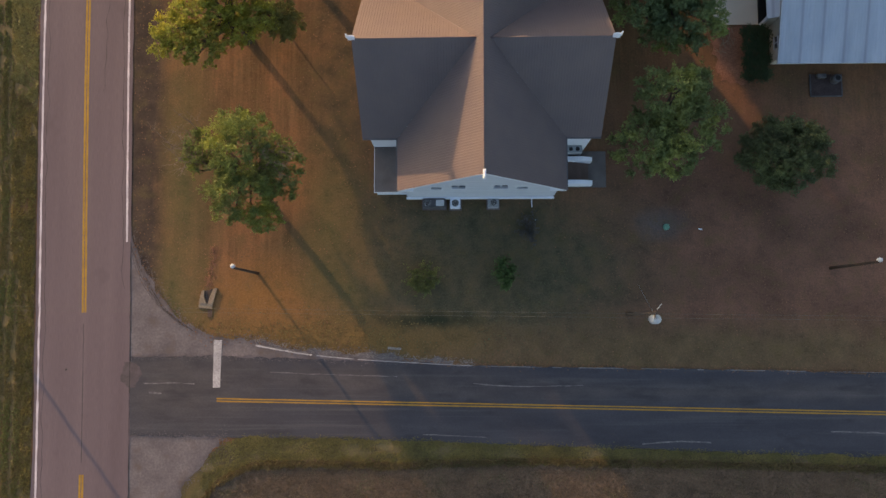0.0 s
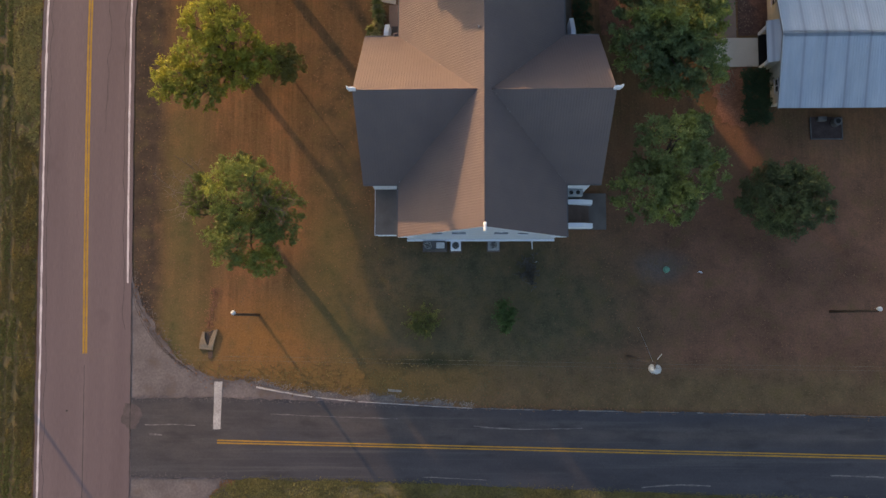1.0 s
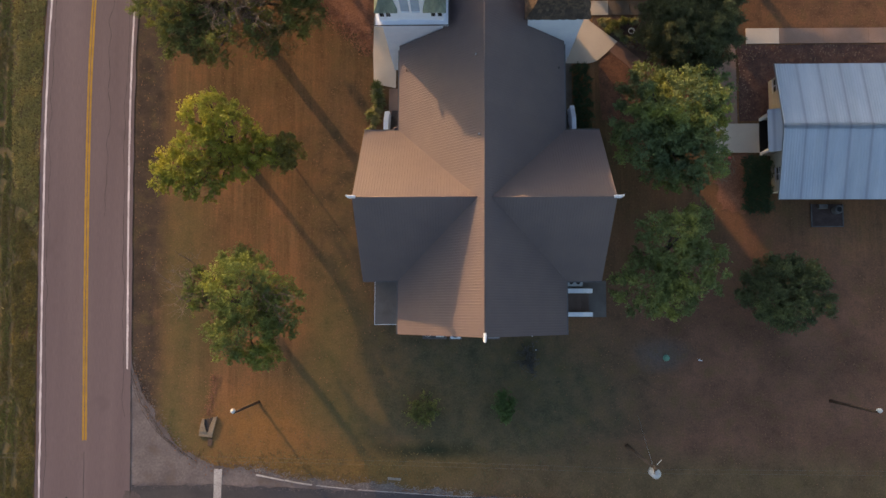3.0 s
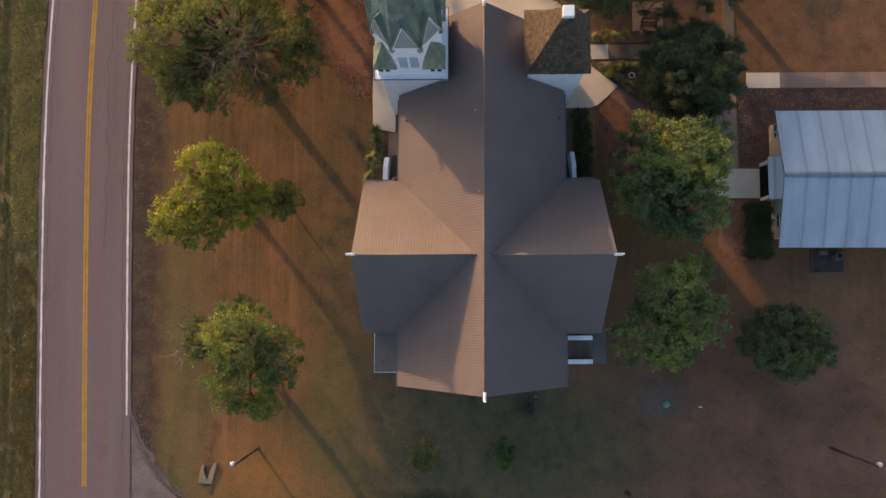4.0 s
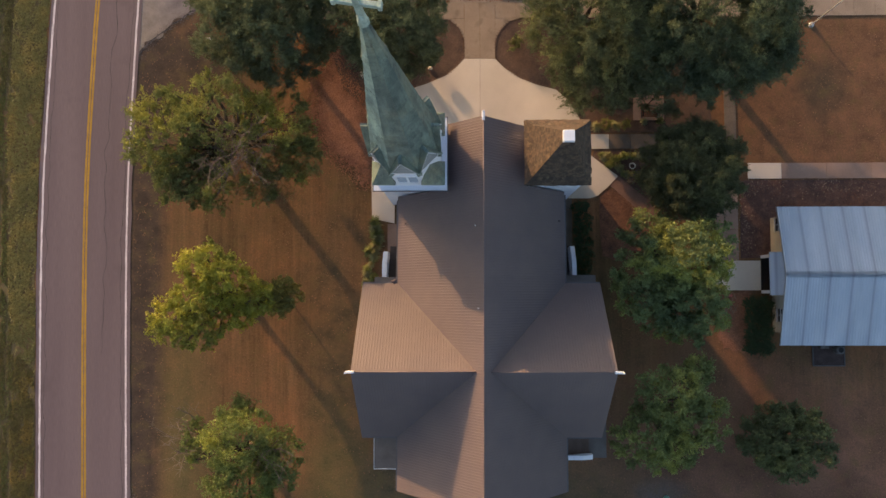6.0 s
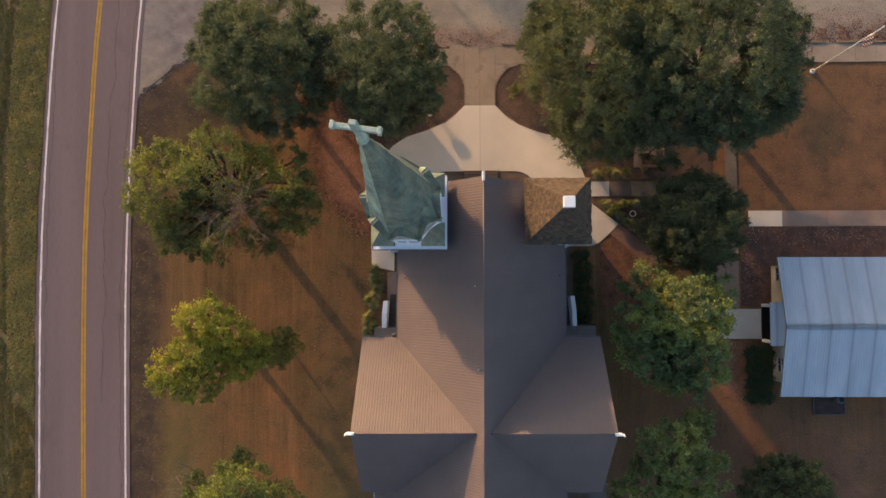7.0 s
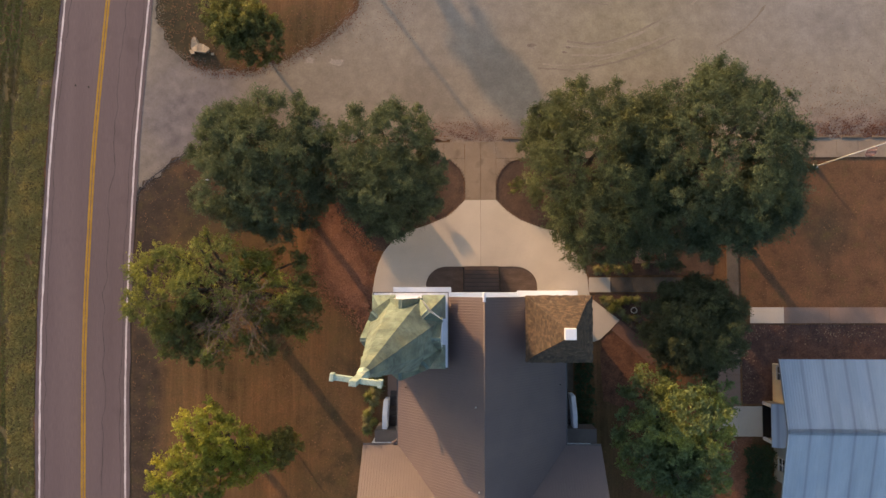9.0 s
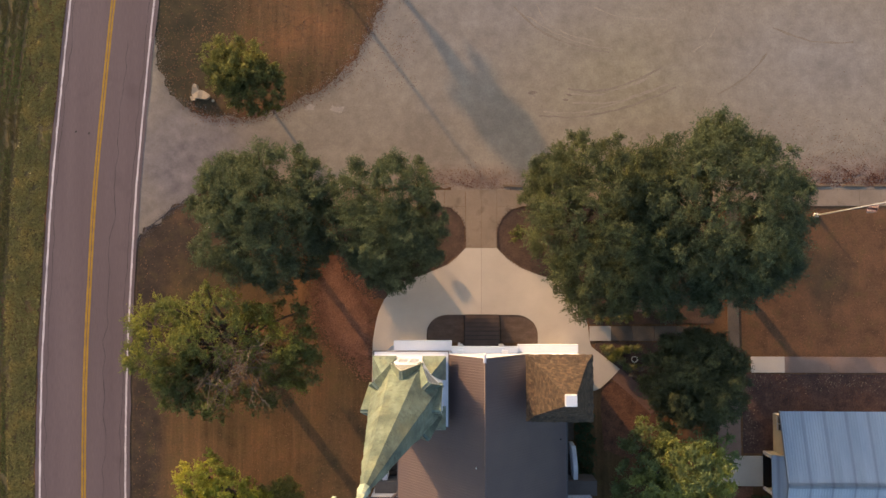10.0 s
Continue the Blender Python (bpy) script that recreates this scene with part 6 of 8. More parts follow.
for nm, x0, x1, y0, y1, zt in (("west_side_steps", -5.0, -4.62, 26.2, 28.5, 3.0), ("east_side_steps", 9.66, 10.0, 26.35, 28.9, 3.0)):
    t = thing(nm, ((x0 + x1) / 2, 27, 0), "white painted side-entrance wall beside a dark landing", "side entrance")
    b = bmesh.new()
    lo = [b.verts.new(p) for p in ((x0, y0, 0), (x0, y1, 0), (x0, y1, zt - 1.1), (x0, y0 + 1.3, zt - 0.1), (x0, y0, zt))]
    hi = [b.verts.new((x1, v.co.y, v.co.z)) for v in lo]
    b.faces.new(lo), b.faces.new(hi[::-1])
    for j in range(5):
        b.faces.new((lo[j], hi[j], hi[(j + 1) % 5], lo[(j + 1) % 5]))
    bmesh.ops.recalc_face_normals(b, faces=b.faces)
    bmesh.ops.bevel(b, geom=list(b.edges), offset=0.03, segments=2, affect="EDGES")
    part("parapet_wall", b, M_WHITE, t, "white parapet wall")
    xa, xb = (x1, -3.1) if x1 < 0 else (8.3, x0)
    part("landing", boxed(xa - (0.9 if x1 < 0 else 0), xb + (0 if x1 < 0 else 1.7), 25.5, y0 + 0.25, 0, 3.4), M_FLAT, t, "grey flat entry roof")
    for i in range(7):
        part("step", boxed(xa, xb, y0 + 0.3 + 0.36 * i, y0 + 0.66 + 0.36 * i, 0, 1.9 - 0.26 * (i + 1)), M_DIMFLAT, t)


# ---- air-conditioning units ----
def fan_unit(x, y, sx, sy, h, body, label, extra=False):
    t = thing("air_conditioner", (x, y, 0), label, "air conditioner", "air conditioners behind the church")
    part("pad", boxed(x - sx / 2 - 0.1, x + sx / 2 + 0.1, y - sy / 2 - 0.1, y + sy / 2 + 0.1, -0.05, 0.08), M_APRON, t)
    case = part("casing", boxed(x - sx / 2, x + sx / 2, y - sy / 2, y + sy / 2, 0.08, h, bevel=0.04), body, t)
    r = min(sx, sy) * 0.38
    fx = x - sx / 2 + sy / 2 if extra else x
    b = bmesh.new()
    tube(b, (fx, y, h - 0.02), (fx, y, h + 0.012), r, r, 20)
    part("fan_well", b, M_BLACK, case, "round black fan opening")
    b = bmesh.new()
    for k in range(4):
        s = bmesh.new()
        box(s, 0.03, r * 0.92, -0.08, 0.08, -0.01, 0.01)
        bmesh.ops.rotate(s, matrix=Matrix.Rotation(0.35, 3, "X"), verts=s.verts)
        bmesh.ops.transform(s, matrix=pose(fx, y, h + 0.03, 0, 0, 90 * k + 25), verts=s.verts)
        me = bpy.data.meshes.new("tmp")
        s.to_mesh(me)
        s.free()
        b.from_mesh(me)
        bpy.data.meshes.remove(me)
    tube(b, (fx, y, h), (fx, y, h + 0.06), 0.07, 0.07, 10)
    part("fan", b, M_DARKCASE, case)
    b = bmesh.new()
    for rr in (0.5, 0.8, 1.0):
        n = 20
        for i in range(n):
            a0, a1 = 2 * math.pi * i / n, 2 * math.pi * (i + 1) / n
            tube(b, (fx + math.cos(a0) * r * rr, y + math.sin(a0) * r * rr, h + 0.07), (fx + math.cos(a1) * r * rr, y + math.sin(a1) * r * rr, h + 0.07), 0.009, 0.009, 4)
    part("fan_guard", b, M_STEEL, case)
    if extra:
        part("duct_cover", boxed(x + 0.15, x + sx / 2 - 0.08, y - sy / 2 + 0.1, y + sy / 2 - 0.15, h, h + 0.14, bevel=0.03), M_AC_PALE, case)


fan_unit(-1.05, 10.88, 1.75, 0.72, 1.0, M_DARKCASE, "large grey air conditioner with one fan", True)
fan_unit(0.62, 10.86, 0.8, 0.74, 0.85, M_WHITE, "pale square air conditioner with a top fan")
fan_unit(3.62, 10.9, 0.85, 0.74, 0.9, M_AC, "grey square air conditioner with a black fan")

# ---- metal-roofed building ----
hall = thing("hall", (34, 26.8, 0), "low beige hall with a pale standing-seam metal roof", "building")
HX0, HX1, HS, HN, HE, HR = 25.38, 46.0, 21.24, 31.85, 2.88, 4.35
HY = (HS + HN) / 2 + 0.06
for k, ye in ((1, HS), (-1, HN)):
    dy = HY - ye
    roof_slope((HX0 if k > 0 else HX1, ye, HE), (1 if k > 0 else -1, 0, 0), (0, dy, HR - HE), HX1 - HX0, math.hypot(dy, HR - HE), [], hall, M_SEAM, width=0.82, rib=0.2062, rib_h=0.02, deck=0.12, name="roof_sheet")
b = bmesh.new()
for dy in (-1, 1):
    b.faces.new([b.verts.new(p) for p in ((HX0 - 0.03, HY, HR + 0.07), (HX1, HY, HR + 0.07), (HX1, HY + dy * 0.22, HR - 0.02), (HX0 - 0.03, HY + dy * 0.22, HR - 0.02))])
bmesh.ops.solidify(b, geom=b.faces, thickness=0.012)
part("ridge_cap", b, M_SEAM, hall)
for ye in (HS, HN):
    b = bmesh.new()
    p, q = Vector((HX0 - 0.02, ye, HE)), Vector((HX0 - 0.02, HY, HR))
    lo = [b.verts.new(v) for v in (p + Vector((0, 0, 0.05)), q + Vector((0, 0, 0.05)), q - Vector((0, 0, 0.16)), p - Vector((0, 0, 0.16)))]
    hi = [b.verts.new(v.co + Vector((0.1, 0, 0))) for v in lo]
    b.faces.new(lo), b.faces.new(hi[::-1])
    for j in range(4):
        b.faces.new((lo[j], hi[j], hi[(j + 1) % 4], lo[(j + 1) % 4]))
    bmesh.ops.recalc_face_normals(b, faces=b.faces)
    part("verge_trim", b, M_STEEL, hall)
hx, hs, hn = HX0 + 0.6, HS + 0.9, HN - 0.6
wins = [rect(-31.1, -30.1, 0.95, 2.0), rect(-24.0, -23.0, 0.95, 2.0), rect(-27.6, -26.4, 0.15, 2.2)]
m = mat_from((hx, 0, 0), (0, -1, 0), (0, 0, 1), (-1, 0, 0))
part("wall", wall_panel([(-hn, 0), (-hs, 0), (-hs, HE), (-HY, HR - 0.18), (-hn, HE)], wins, m, 0.2), M_BEIGE, hall, "beige gable wall")
for w0 in wins[:2]:
    y0, y1, z0, z1 = -w0[1][0], -w0[0][0], w0[0][1], w0[2][1]
    fr = part("window", boxed(hx - 0.04, hx + 0.05, y0 - 0.06, y1 + 0.06, z0 - 0.08, z0), M_WHITE, hall, "dark sash window")
    part("pane", boxed(hx + 0.08, hx + 0.1, y0, y1, z0, z1), M_DARK, fr)
    part("glazing_bar", boxed(hx + 0.03, hx + 0.08, y0, y1, (z0 + z1) / 2 - 0.03, (z0 + z1) / 2 + 0.03), M_WHITE, fr)
    part("glazing_bar", boxed(hx + 0.03, hx + 0.08, (y0 + y1) / 2 - 0.02, (y0 + y1) / 2 + 0.02, z0, z1), M_WHITE, fr)
for y0, y1 in ((hs, hs + 0.2), (hn - 0.2, hn)):
    part("wall", boxed(hx + 0.2, HX1 - 0.4, y0, y1, 0, HE - 0.05), M_BEIGE, hall)
part("wall", boxed(HX1 - 0.6, HX1 - 0.4, hs + 0.2, hn - 0.2, 0, HE), M_BEIGE, hall)
porch = part("porch", boxed(25.15, 25.3, 25.2, 25.45, 0, 2.25), M_WHITE, hall, "small entry porch with a dark opening")
part("post", boxed(25.15, 25.3, 28.0, 28.25, 0, 2.25), M_WHITE, porch)
part("cheek_wall", boxed(25.3, hx, 25.2, 25.36, 0, 2.25), M_BEIGE, porch)
part("cheek_wall", boxed(25.3, hx, 28.09, 28.25, 0, 2.25), M_BEIGE, porch)
part("door", boxed(hx + 0.05, hx + 0.1, 26.4, 27.6, 0.15, 2.2), M_DARK, porch, "dark glass door")
# floor made black to stand in for the shade inside the porch
part("porch_floor", boxed(25.16, hx, 25.36, 28.09, 0, 0.12), M_BLACK, porch, "black floor, shade of the porch opening")
b = bmesh.new()
q = [(24.98, 25.05, 2.27), (24.98, 28.4, 2.27), (25.75, 28.4, 2.62), (26.1, 28.0, 2.75), (26.1, 25.4, 2.75), (25.75, 25.05, 2.62)]
hi = [b.verts.new(p) for p in q]
lo = [b.verts.new((x, y, z - 0.1)) for x, y, z in q]
b.faces.new(hi), b.faces.new(lo[::-1])
for j in range(6):
    b.faces.new((lo[j], lo[(j + 1) % 6], hi[(j + 1) % 6], hi[j]))
bmesh.ops.recalc_face_normals(b, faces=b.faces)
part("porch_roof", b, M_SEAM, porch, "pale metal porch roof")
unit = thing("ground_unit", (30.4, 20.45, 0), "round dark condenser on a dark slab behind the hall", "air conditioner")
part("pad", boxed(29.1, 31.5, 19.5, 21.25, -0.05, 0.1, bevel=0.02), M_DARK_PAD, unit, "dark concrete pad")
for x0, x1, y0, y1 in ((29.04, 31.56, 19.42, 19.5), (29.02, 29.1, 19.5, 21.25), (31.5, 31.58, 19.5, 21.25)):
    part("pad_border", boxed(x0, x1, y0, y1, -0.05, 0.13), M_DARKCASE, unit)
part("casing", tube(tube(bmesh.new(), (30.95, 20.75, 0.1), (30.95, 20.75, 0.72), 0.34, 0.34, 20), (30.95, 20.75, 0.72), (30.95, 20.75, 0.78), 0.34, 0.27, 20), M_DARKCASE, unit, "round dark casing")
part("fan_well", tube(bmesh.new(), (30.95, 20.75, 0.76), (30.95, 20.75, 0.79), 0.2, 0.2, 18), M_BLACK, unit)
part("pipe_cover", boxed(29.5, 30.2, 20.85, 21.2, 0.1, 0.5, bevel=0.05), M_DARKCASE, unit)


# ---- poles and wires ----
def lamp_pole(x, y, h, dx, dy, label):
    t = thing("street_lamp", (x, y, 0), label, "street lamp", "lamp poles on the lawn")
    part("pole", tube(bmesh.new(), (x, y, -0.3), (x, y, h), 0.13, 0.09, 10), M_POLE, t, "dark wooden pole", True)
    b = bmesh.new()
    tube(b, (x, y, h - 0.15), (x + dx, y + dy, h + 0.05), 0.03, 0.03)
    part("arm", b, M_STEEL, t)
    b = bmesh.new()
    bmesh.ops.create_uvsphere(b, u_segments=14, v_segments=8, radius=0.17, matrix=pose(x + dx, y + dy, h + 0.06) @ Matrix.Diagonal((1, 1, 0.7, 1)))
    tube(b, (x + dx, y + dy, h - 0.25), (x + dx, y + dy, h + 0.0), 0.12, 0.155, 12)
    part("lamp_head", b, M_AC_PALE, t, "pale round lamp head", True)


lamp_pole(-15.13, 5.41, 6.75, -0.05, 0.12, "dark wooden pole with a pale yard lamp on the lawn")
lamp_pole(30.06, 5.7, 7.0, 0.1, 0.12, "dark wooden pole with a pale yard lamp on the lawn")


def utility_pole(x, y, h, transformer, label, wood=M_POLE):
    t = thing("utility_pole", (x, y, 0), label, "utility pole", "utility poles")
    part("pole", tube(bmesh.new(), (x, y, -0.4), (x, y, h), 0.16, 0.11, 10), wood, t, "wooden pole", True)
    b = boxed(x - 0.05, x + 0.05, y - 0.45, y + 0.15, h - 0.55, h - 0.42, bevel=0.01)
    part("crossarm", b, M_TIMBER, t)
    for dy in (-0.34, -0.06):
        b = bmesh.new()
        tube(b, (x, y + dy, h - 0.42), (x, y + dy, h - 0.25), 0.035, 0.025, 8)
        part("insulator", b, M_CERAMIC, t)
    if transformer:
        b = bmesh.new()
        tube(b, (x + 0.12, y - 0.42, h - 1.5), (x + 0.12, y - 0.42, h - 0.55), 0.33, 0.33, 18)
        tube(b, (x + 0.12, y - 0.42, h - 0.55), (x + 0.12, y - 0.42, h - 0.46), 0.34, 0.2, 18)
        can = part("transformer", b, M_AC_PALE, t, "pale grey transformer can", True)
        for k in (-0.12, 0.14):
            b = bmesh.new()
            tube(b, (x + 0.12 + k, y - 0.42, h - 0.48), (x + 0.12 + k, y - 0.36, h - 0.2), 0.04, 0.03, 8)
            part("bushing", b, M_CERAMIC, can)
        b = bmesh.new()
        tube(b, (x + 0.1, y + 0.25, h - 0.2), (x + 0.35, y + 0.62, h + 0.05), 0.03, 0.025, 8)
        part("cutout_fuse", b, M_CERAMIC, t)
        b = bmesh.new()
        tube(b, (x, y, h - 0.8), (15.0, 4.45, 0.0), 0.012, 0.012, 5)
        part("guy_wire", b, M_STEEL, t)
    return t


utility_pole(14.1, 2.15, 9.2, True, "wooden utility pole with a pale transformer near its top", M_POLE_PALE)
utility_pole(-36.95, 2.85, 8.6, False, "wooden utility pole beside the crop field")
utility_pole(62.0, 1.6, 9.2, False, "wooden utility pole along the side road")
for nm, dy, z in (("power_line", -0.34, 0.0), ("power_line", -0.06, 0.0)):
    for (xa, ya, za), (xb, yb, zb) in (((-36.95, 2.85 + dy, 8.38), (14.1, 2.15 + dy, 8.98)), ((14.1, 2.15 + dy, 8.98), (62, 1.6 + dy, 8.98))):
        b = bmesh.new()
        n = 24
        pts = [Vector((xa + (xb - xa) * i / n, ya + (yb - ya) * i / n, za + (zb - za) * i / n - 0.9 * 4 * (i / n) * (1 - i / n))) for i in range(n + 1)]
        for p, q in zip(pts, pts[1:]):
            tube(b, p, q, 0.006, 0.006, 5, False)
        single("power_line", b, M_WIRE, (xa, ya, za), "thin sagging overhead power line", "power line", "power lines along the side road")
utility_pole(-15.6, 74.6, 8.8, False, "wooden utility pole beyond the gravel lot")

flag = thing("flagpole", (29.72, 47.1, 0), "white metal flagpole with a small faded flag", "flagpole")
part("base", tube(bmesh.new(), (29.72, 47.1, -0.05), (29.72, 47.1, 0.25), 0.24, 0.16, 14), M_AC_PALE, flag)
part("pole", tube(bmesh.new(), (29.72, 47.1, 0.2), (29.72, 47.1, 10.6), 0.06, 0.03, 10), M_AC_PALE, flag, smooth=True)
b = bmesh.new()
bmesh.ops.create_uvsphere(b, u_segments=10, v_segments=6, radius=0.09, matrix=pose(29.72, 47.1, 10.66))
part("finial_ball", b, M_AC_PALE, flag)
b = bmesh.new()
rows = []
for i in range(13):
    f = i / 12
    rows.append([b.verts.new((29.76 + 0.22 * f + 0.05 * math.sin(f * 11 + k * 0.7), 47.06 - 0.42 * f + 0.07 * math.sin(f * 10 + k * 0.5), 9.5 - k * 0.22 - 0.75 * f)) for k in range(8)])
for a0, a1 in zip(rows, rows[1:]):
    for k in range(7):
        b.faces.new((a0[k], a0[k + 1], a1[k + 1], a1[k]))
bmesh.ops.solidify(b, geom=b.faces, thickness=0.01)
part("flag", b, M_FLAGC, flag, "limp red and white flag")
part("halyard", tube(bmesh.new(), (29.79, 47.05, 1.2), (29.76, 47.07, 10.5), 0.008, 0.008, 5), M_CERAMIC, flag)

# ---- parking timbers, bench, small things ----
timber = bmesh.new()
box(timber, -0.85, 0.85, -0.08, 0.08, 0, 0.11, 0.02)
tm = single("parking_bumper", timber, M_TIMBER, (0, 0, 0), "weathered pale timber parking bumper on the gravel", "parking bumper", "parking bumpers along the footpath")
tm.matrix_basis = pose(5.3, 49.52, 0.015, 0, 0, -3)
for x, r in ((7.7, 1), (23.2, 0), (25.6, 2), (28.0 - 0.4, -1), (30.0, 1), (32.7, -1), (35.2, 1), (37.6, 0), (-1.6, 4), (-4.2, 1)):
    copy_thing(tm, pose(x, 49.5, 0.015, 0, 0, r))

bench = thing("bench", (16.35, 40.0, 0), "brown wooden bench on a small concrete pad", "bench")
part("pad", boxed(15.16, 17.66, 39.28, 41.72, -0.1, 0.08, bevel=0.02), M_CONC_BROWN, bench, "tan concrete pad")
for i in range(4):
    part("seat_slat", boxed(15.75, 17.02, 39.45 + 0.13 * i, 39.56 + 0.13 * i, 0.46, 0.50), M_WOOD, bench)
for i in range(3):
    part("back_slat", boxed(15.75, 17.02, 40.02, 40.06, 0.58 + 0.13 * i, 0.68 + 0.13 * i), M_WOOD, bench)
for x in (15.82, 16.95):
    part("leg", boxed(x - 0.04, x + 0.04, 39.47, 40.0, 0.08, 0.46), M_BLACK, bench)
    part("back_post", boxed(x - 0.03, x + 0.03, 39.98, 40.08, 0.08, 0.98), M_BLACK, bench)
    part("armrest", boxed(x - 0.035, x + 0.035, 39.45, 40.0, 0.66, 0.70), M_BLACK, bench)

b = bmesh.new()
n = 24
for i in range(n):
    a0, a1 = 2 * math.pi * i / n, 2 * math.pi * (i + 1) / n
    tube(b, (14.97 + math.cos(a0) * 0.24, 35.5 + math.sin(a0) * 0.225, 0.32), (14.97 + math.cos(a1) * 0.24, 35.5 + math.sin(a1) * 0.225, 0.32), 0.042, 0.042, 7)
tube(b, (14.97, 35.5, 0.0), (14.97, 35.5, 0.30), 0.17, 0.25, 16, False)
single("planter_pot", b, M_CERAMIC, (14.97, 35.5, 0), "round pale hollow pot in the mulch bed", "planter")
single("pot_soil", tube(bmesh.new(), (14.97, 35.5, 0.0), (14.97, 35.5, 0.16), 0.16, 0.2, 14), M_MULCH, (14.97, 35.5, 0), "dark soil in the round pot", "soil")

culvert = thing("culvert_headwall", (-19.2, 3.1, 0), "pale concrete culvert headwall with splayed wings on the lawn", "culvert")
part("apron_slab", prism([(-19.84, 2.70), (-18.76, 2.60), (-18.70, 2.98), (-19.80, 3.06)], -0.2, 0.09), M_CULVERT, culvert)
for q in ([(-19.80, 3.06), (-19.72, 3.5), (-19.58, 4.06), (-19.38, 4.06), (-19.42, 3.6), (-19.20, 3.02)], [(-18.70, 2.98), (-18.36, 4.26), (-18.66, 4.18), (-18.98, 3.4), (-19.06, 3.01)]):
    part("wing_wall", prism(q, -0.25, 0.14), M_CULVERT, culvert)
part("channel", prism([(-19.18, 3.04), (-19.07, 3.03), (-18.99, 3.42), (-18.68, 4.18), (-19.36, 4.04), (-19.40, 3.62)], -0.2, 0.012), M_CRACK, culvert, "dirt-filled drain channel")
part("grate", boxed(-19.1, -18.75, 1.95, 2.5, -0.05, 0.05), M_MULCH, culvert)

cover = thing("septic_cover", (17.3, 9.0, 0), "round green lid on a grey weathered slab", "septic cover")
part("lid", tube(tube(bmesh.new(), (17.31, 9.0, -0.05), (17.31, 9.0, 0.14), 0.27, 0.25, 18), (17.31, 9.0, 0.14), (17.31, 9.0, 0.18), 0.2, 0.14, 14), M_GREENCAP, cover, "green plastic lid")
single("white_stake", tube(bmesh.new(), (19.85, 8.85, 0.0), (20.1, 8.78, 0.12), 0.05, 0.04, 8), M_WHITE, (19.9, 8.85, 0), "short white plastic pipe end in the lawn", "pipe")
single("white_marker", tube(bmesh.new(), (7.0, 9.6, 0.0), (7.0, 9.6, 0.25), 0.05, 0.05, 8), M_WHITE, (7.0, 9.6, 0), "small white marker in the grass", "marker")
toy = thing("litter_heap", (22.7, 24.2, 0), "scattered sticks and a pink scrap on bare soil", "debris")
part("scrap", boxed(22.56, 22.8, 24.95, 25.1, 0, 0.16, bevel=0.04), M_PINK, toy, "pink plastic scrap")
for i in range(22):
    x, y, a = 22.75 + random.uniform(-0.8, 0.5), 24.2 + random.uniform(-1.3, 0.7), random.uniform(0, 3.1)
    part("stick", tube(bmesh.new(), (x, y, 0.04), (x + math.cos(a) * 0.6, y + math.sin(a) * 0.6, 0.1), 0.03, 0.018, 5), M_STRAWSTICK, toy)
rockt = thing("boulder", (-20.5, 57.3, 0), "pale flat limestone slab with broken pieces at the lot's corner", "rock")
for k, (pl, z) in enumerate((([(-21.1, 57.95), (-20.75, 57.98), (-20.55, 57.5), (-20.05, 57.35), (-19.7, 56.95), (-19.95, 56.72), (-20.7, 56.8), (-21.15, 57.05)], 0.34),
                             ([(-21.3, 57.0), (-20.95, 56.95), (-20.9, 56.7), (-21.2, 56.66)], 0.2), ([(-19.6, 56.75), (-19.4, 56.8), (-19.35, 56.6), (-19.55, 56.55)], 0.14))):
    b = prism(ragged(pl, 0.16, 0.12, k + 2.0), -0.1, z)
    for v in b.verts:
        if v.co.z > 0:
            v.co += noise.noise_vector(v.co * 2.2) * 0.10
    part("stone", b, M_LIMESTONE, rockt)

# ---- trees ----
tree("tree", -15.6, 12.9, [(0.5, 1.6, 6.0, 2.9, 2.7, 2.6), (0.4, -1.9, 5.0, 3.0, 2.3, 2.4), (3.1, 0.0, 4.6, 1.9, 2.6, 2.0), (1.9, -3.5, 4.2, 1.6, 1.4, 1.6), (0.3, 3.8, 4.4, 1.1, 1.0, 1.0), (-3.0, 1.4, 4.6, 1.3, 1.8, 1.2)], L_LIME,
     "leafy green tree with dead bare limbs on the lawn", 0.36, 0.62, 135, 0.092, 3, [(-5.0, 1.7, 5.0), (-4.2, 0.6, 5.4), (-3.2, 3.0, 4.8), (3.9, 1.0, 6.3), (3.3, 0.2, 6.6), (-4.4, 2.6, 4.9)], 1.25, 22, spray=10)
tree("tree", -16.3, 24.6, [(-1.6, 2.9, 6.0, 2.2, 1.7, 2.0), (0.0, 1.7, 5.8, 2.2, 2.0, 2.0), (-4.3, -1.5, 4.8, 2.3, 1.9, 1.9), (-2.2, -1.8, 4.8, 2.2, 1.9, 1.8), (-2.0, 0.4, 5.4, 2.4, 1.8, 1.9), (1.9, 0.2, 4.6, 1.9, 1.6, 1.4), (0.6, -1.0, 4.4, 1.7, 1.4, 1.3)], L_YELLOW,
     "spreading tree with yellow and lime autumn leaves", 0.32, 0.62, 125, 0.108, 5, (), 0.92, 26)
tree("tree", -13.0, 25.0, [(-0.2, -0.1, 3.2, 1.9, 1.8, 1.5), (0.2, 0.1, 2.0, 1.5, 1.4, 0.9)], L_ISLAND, "small olive-green sapling beside the yellow tree", 0.08, 0.5, 150, 0.085, 29)
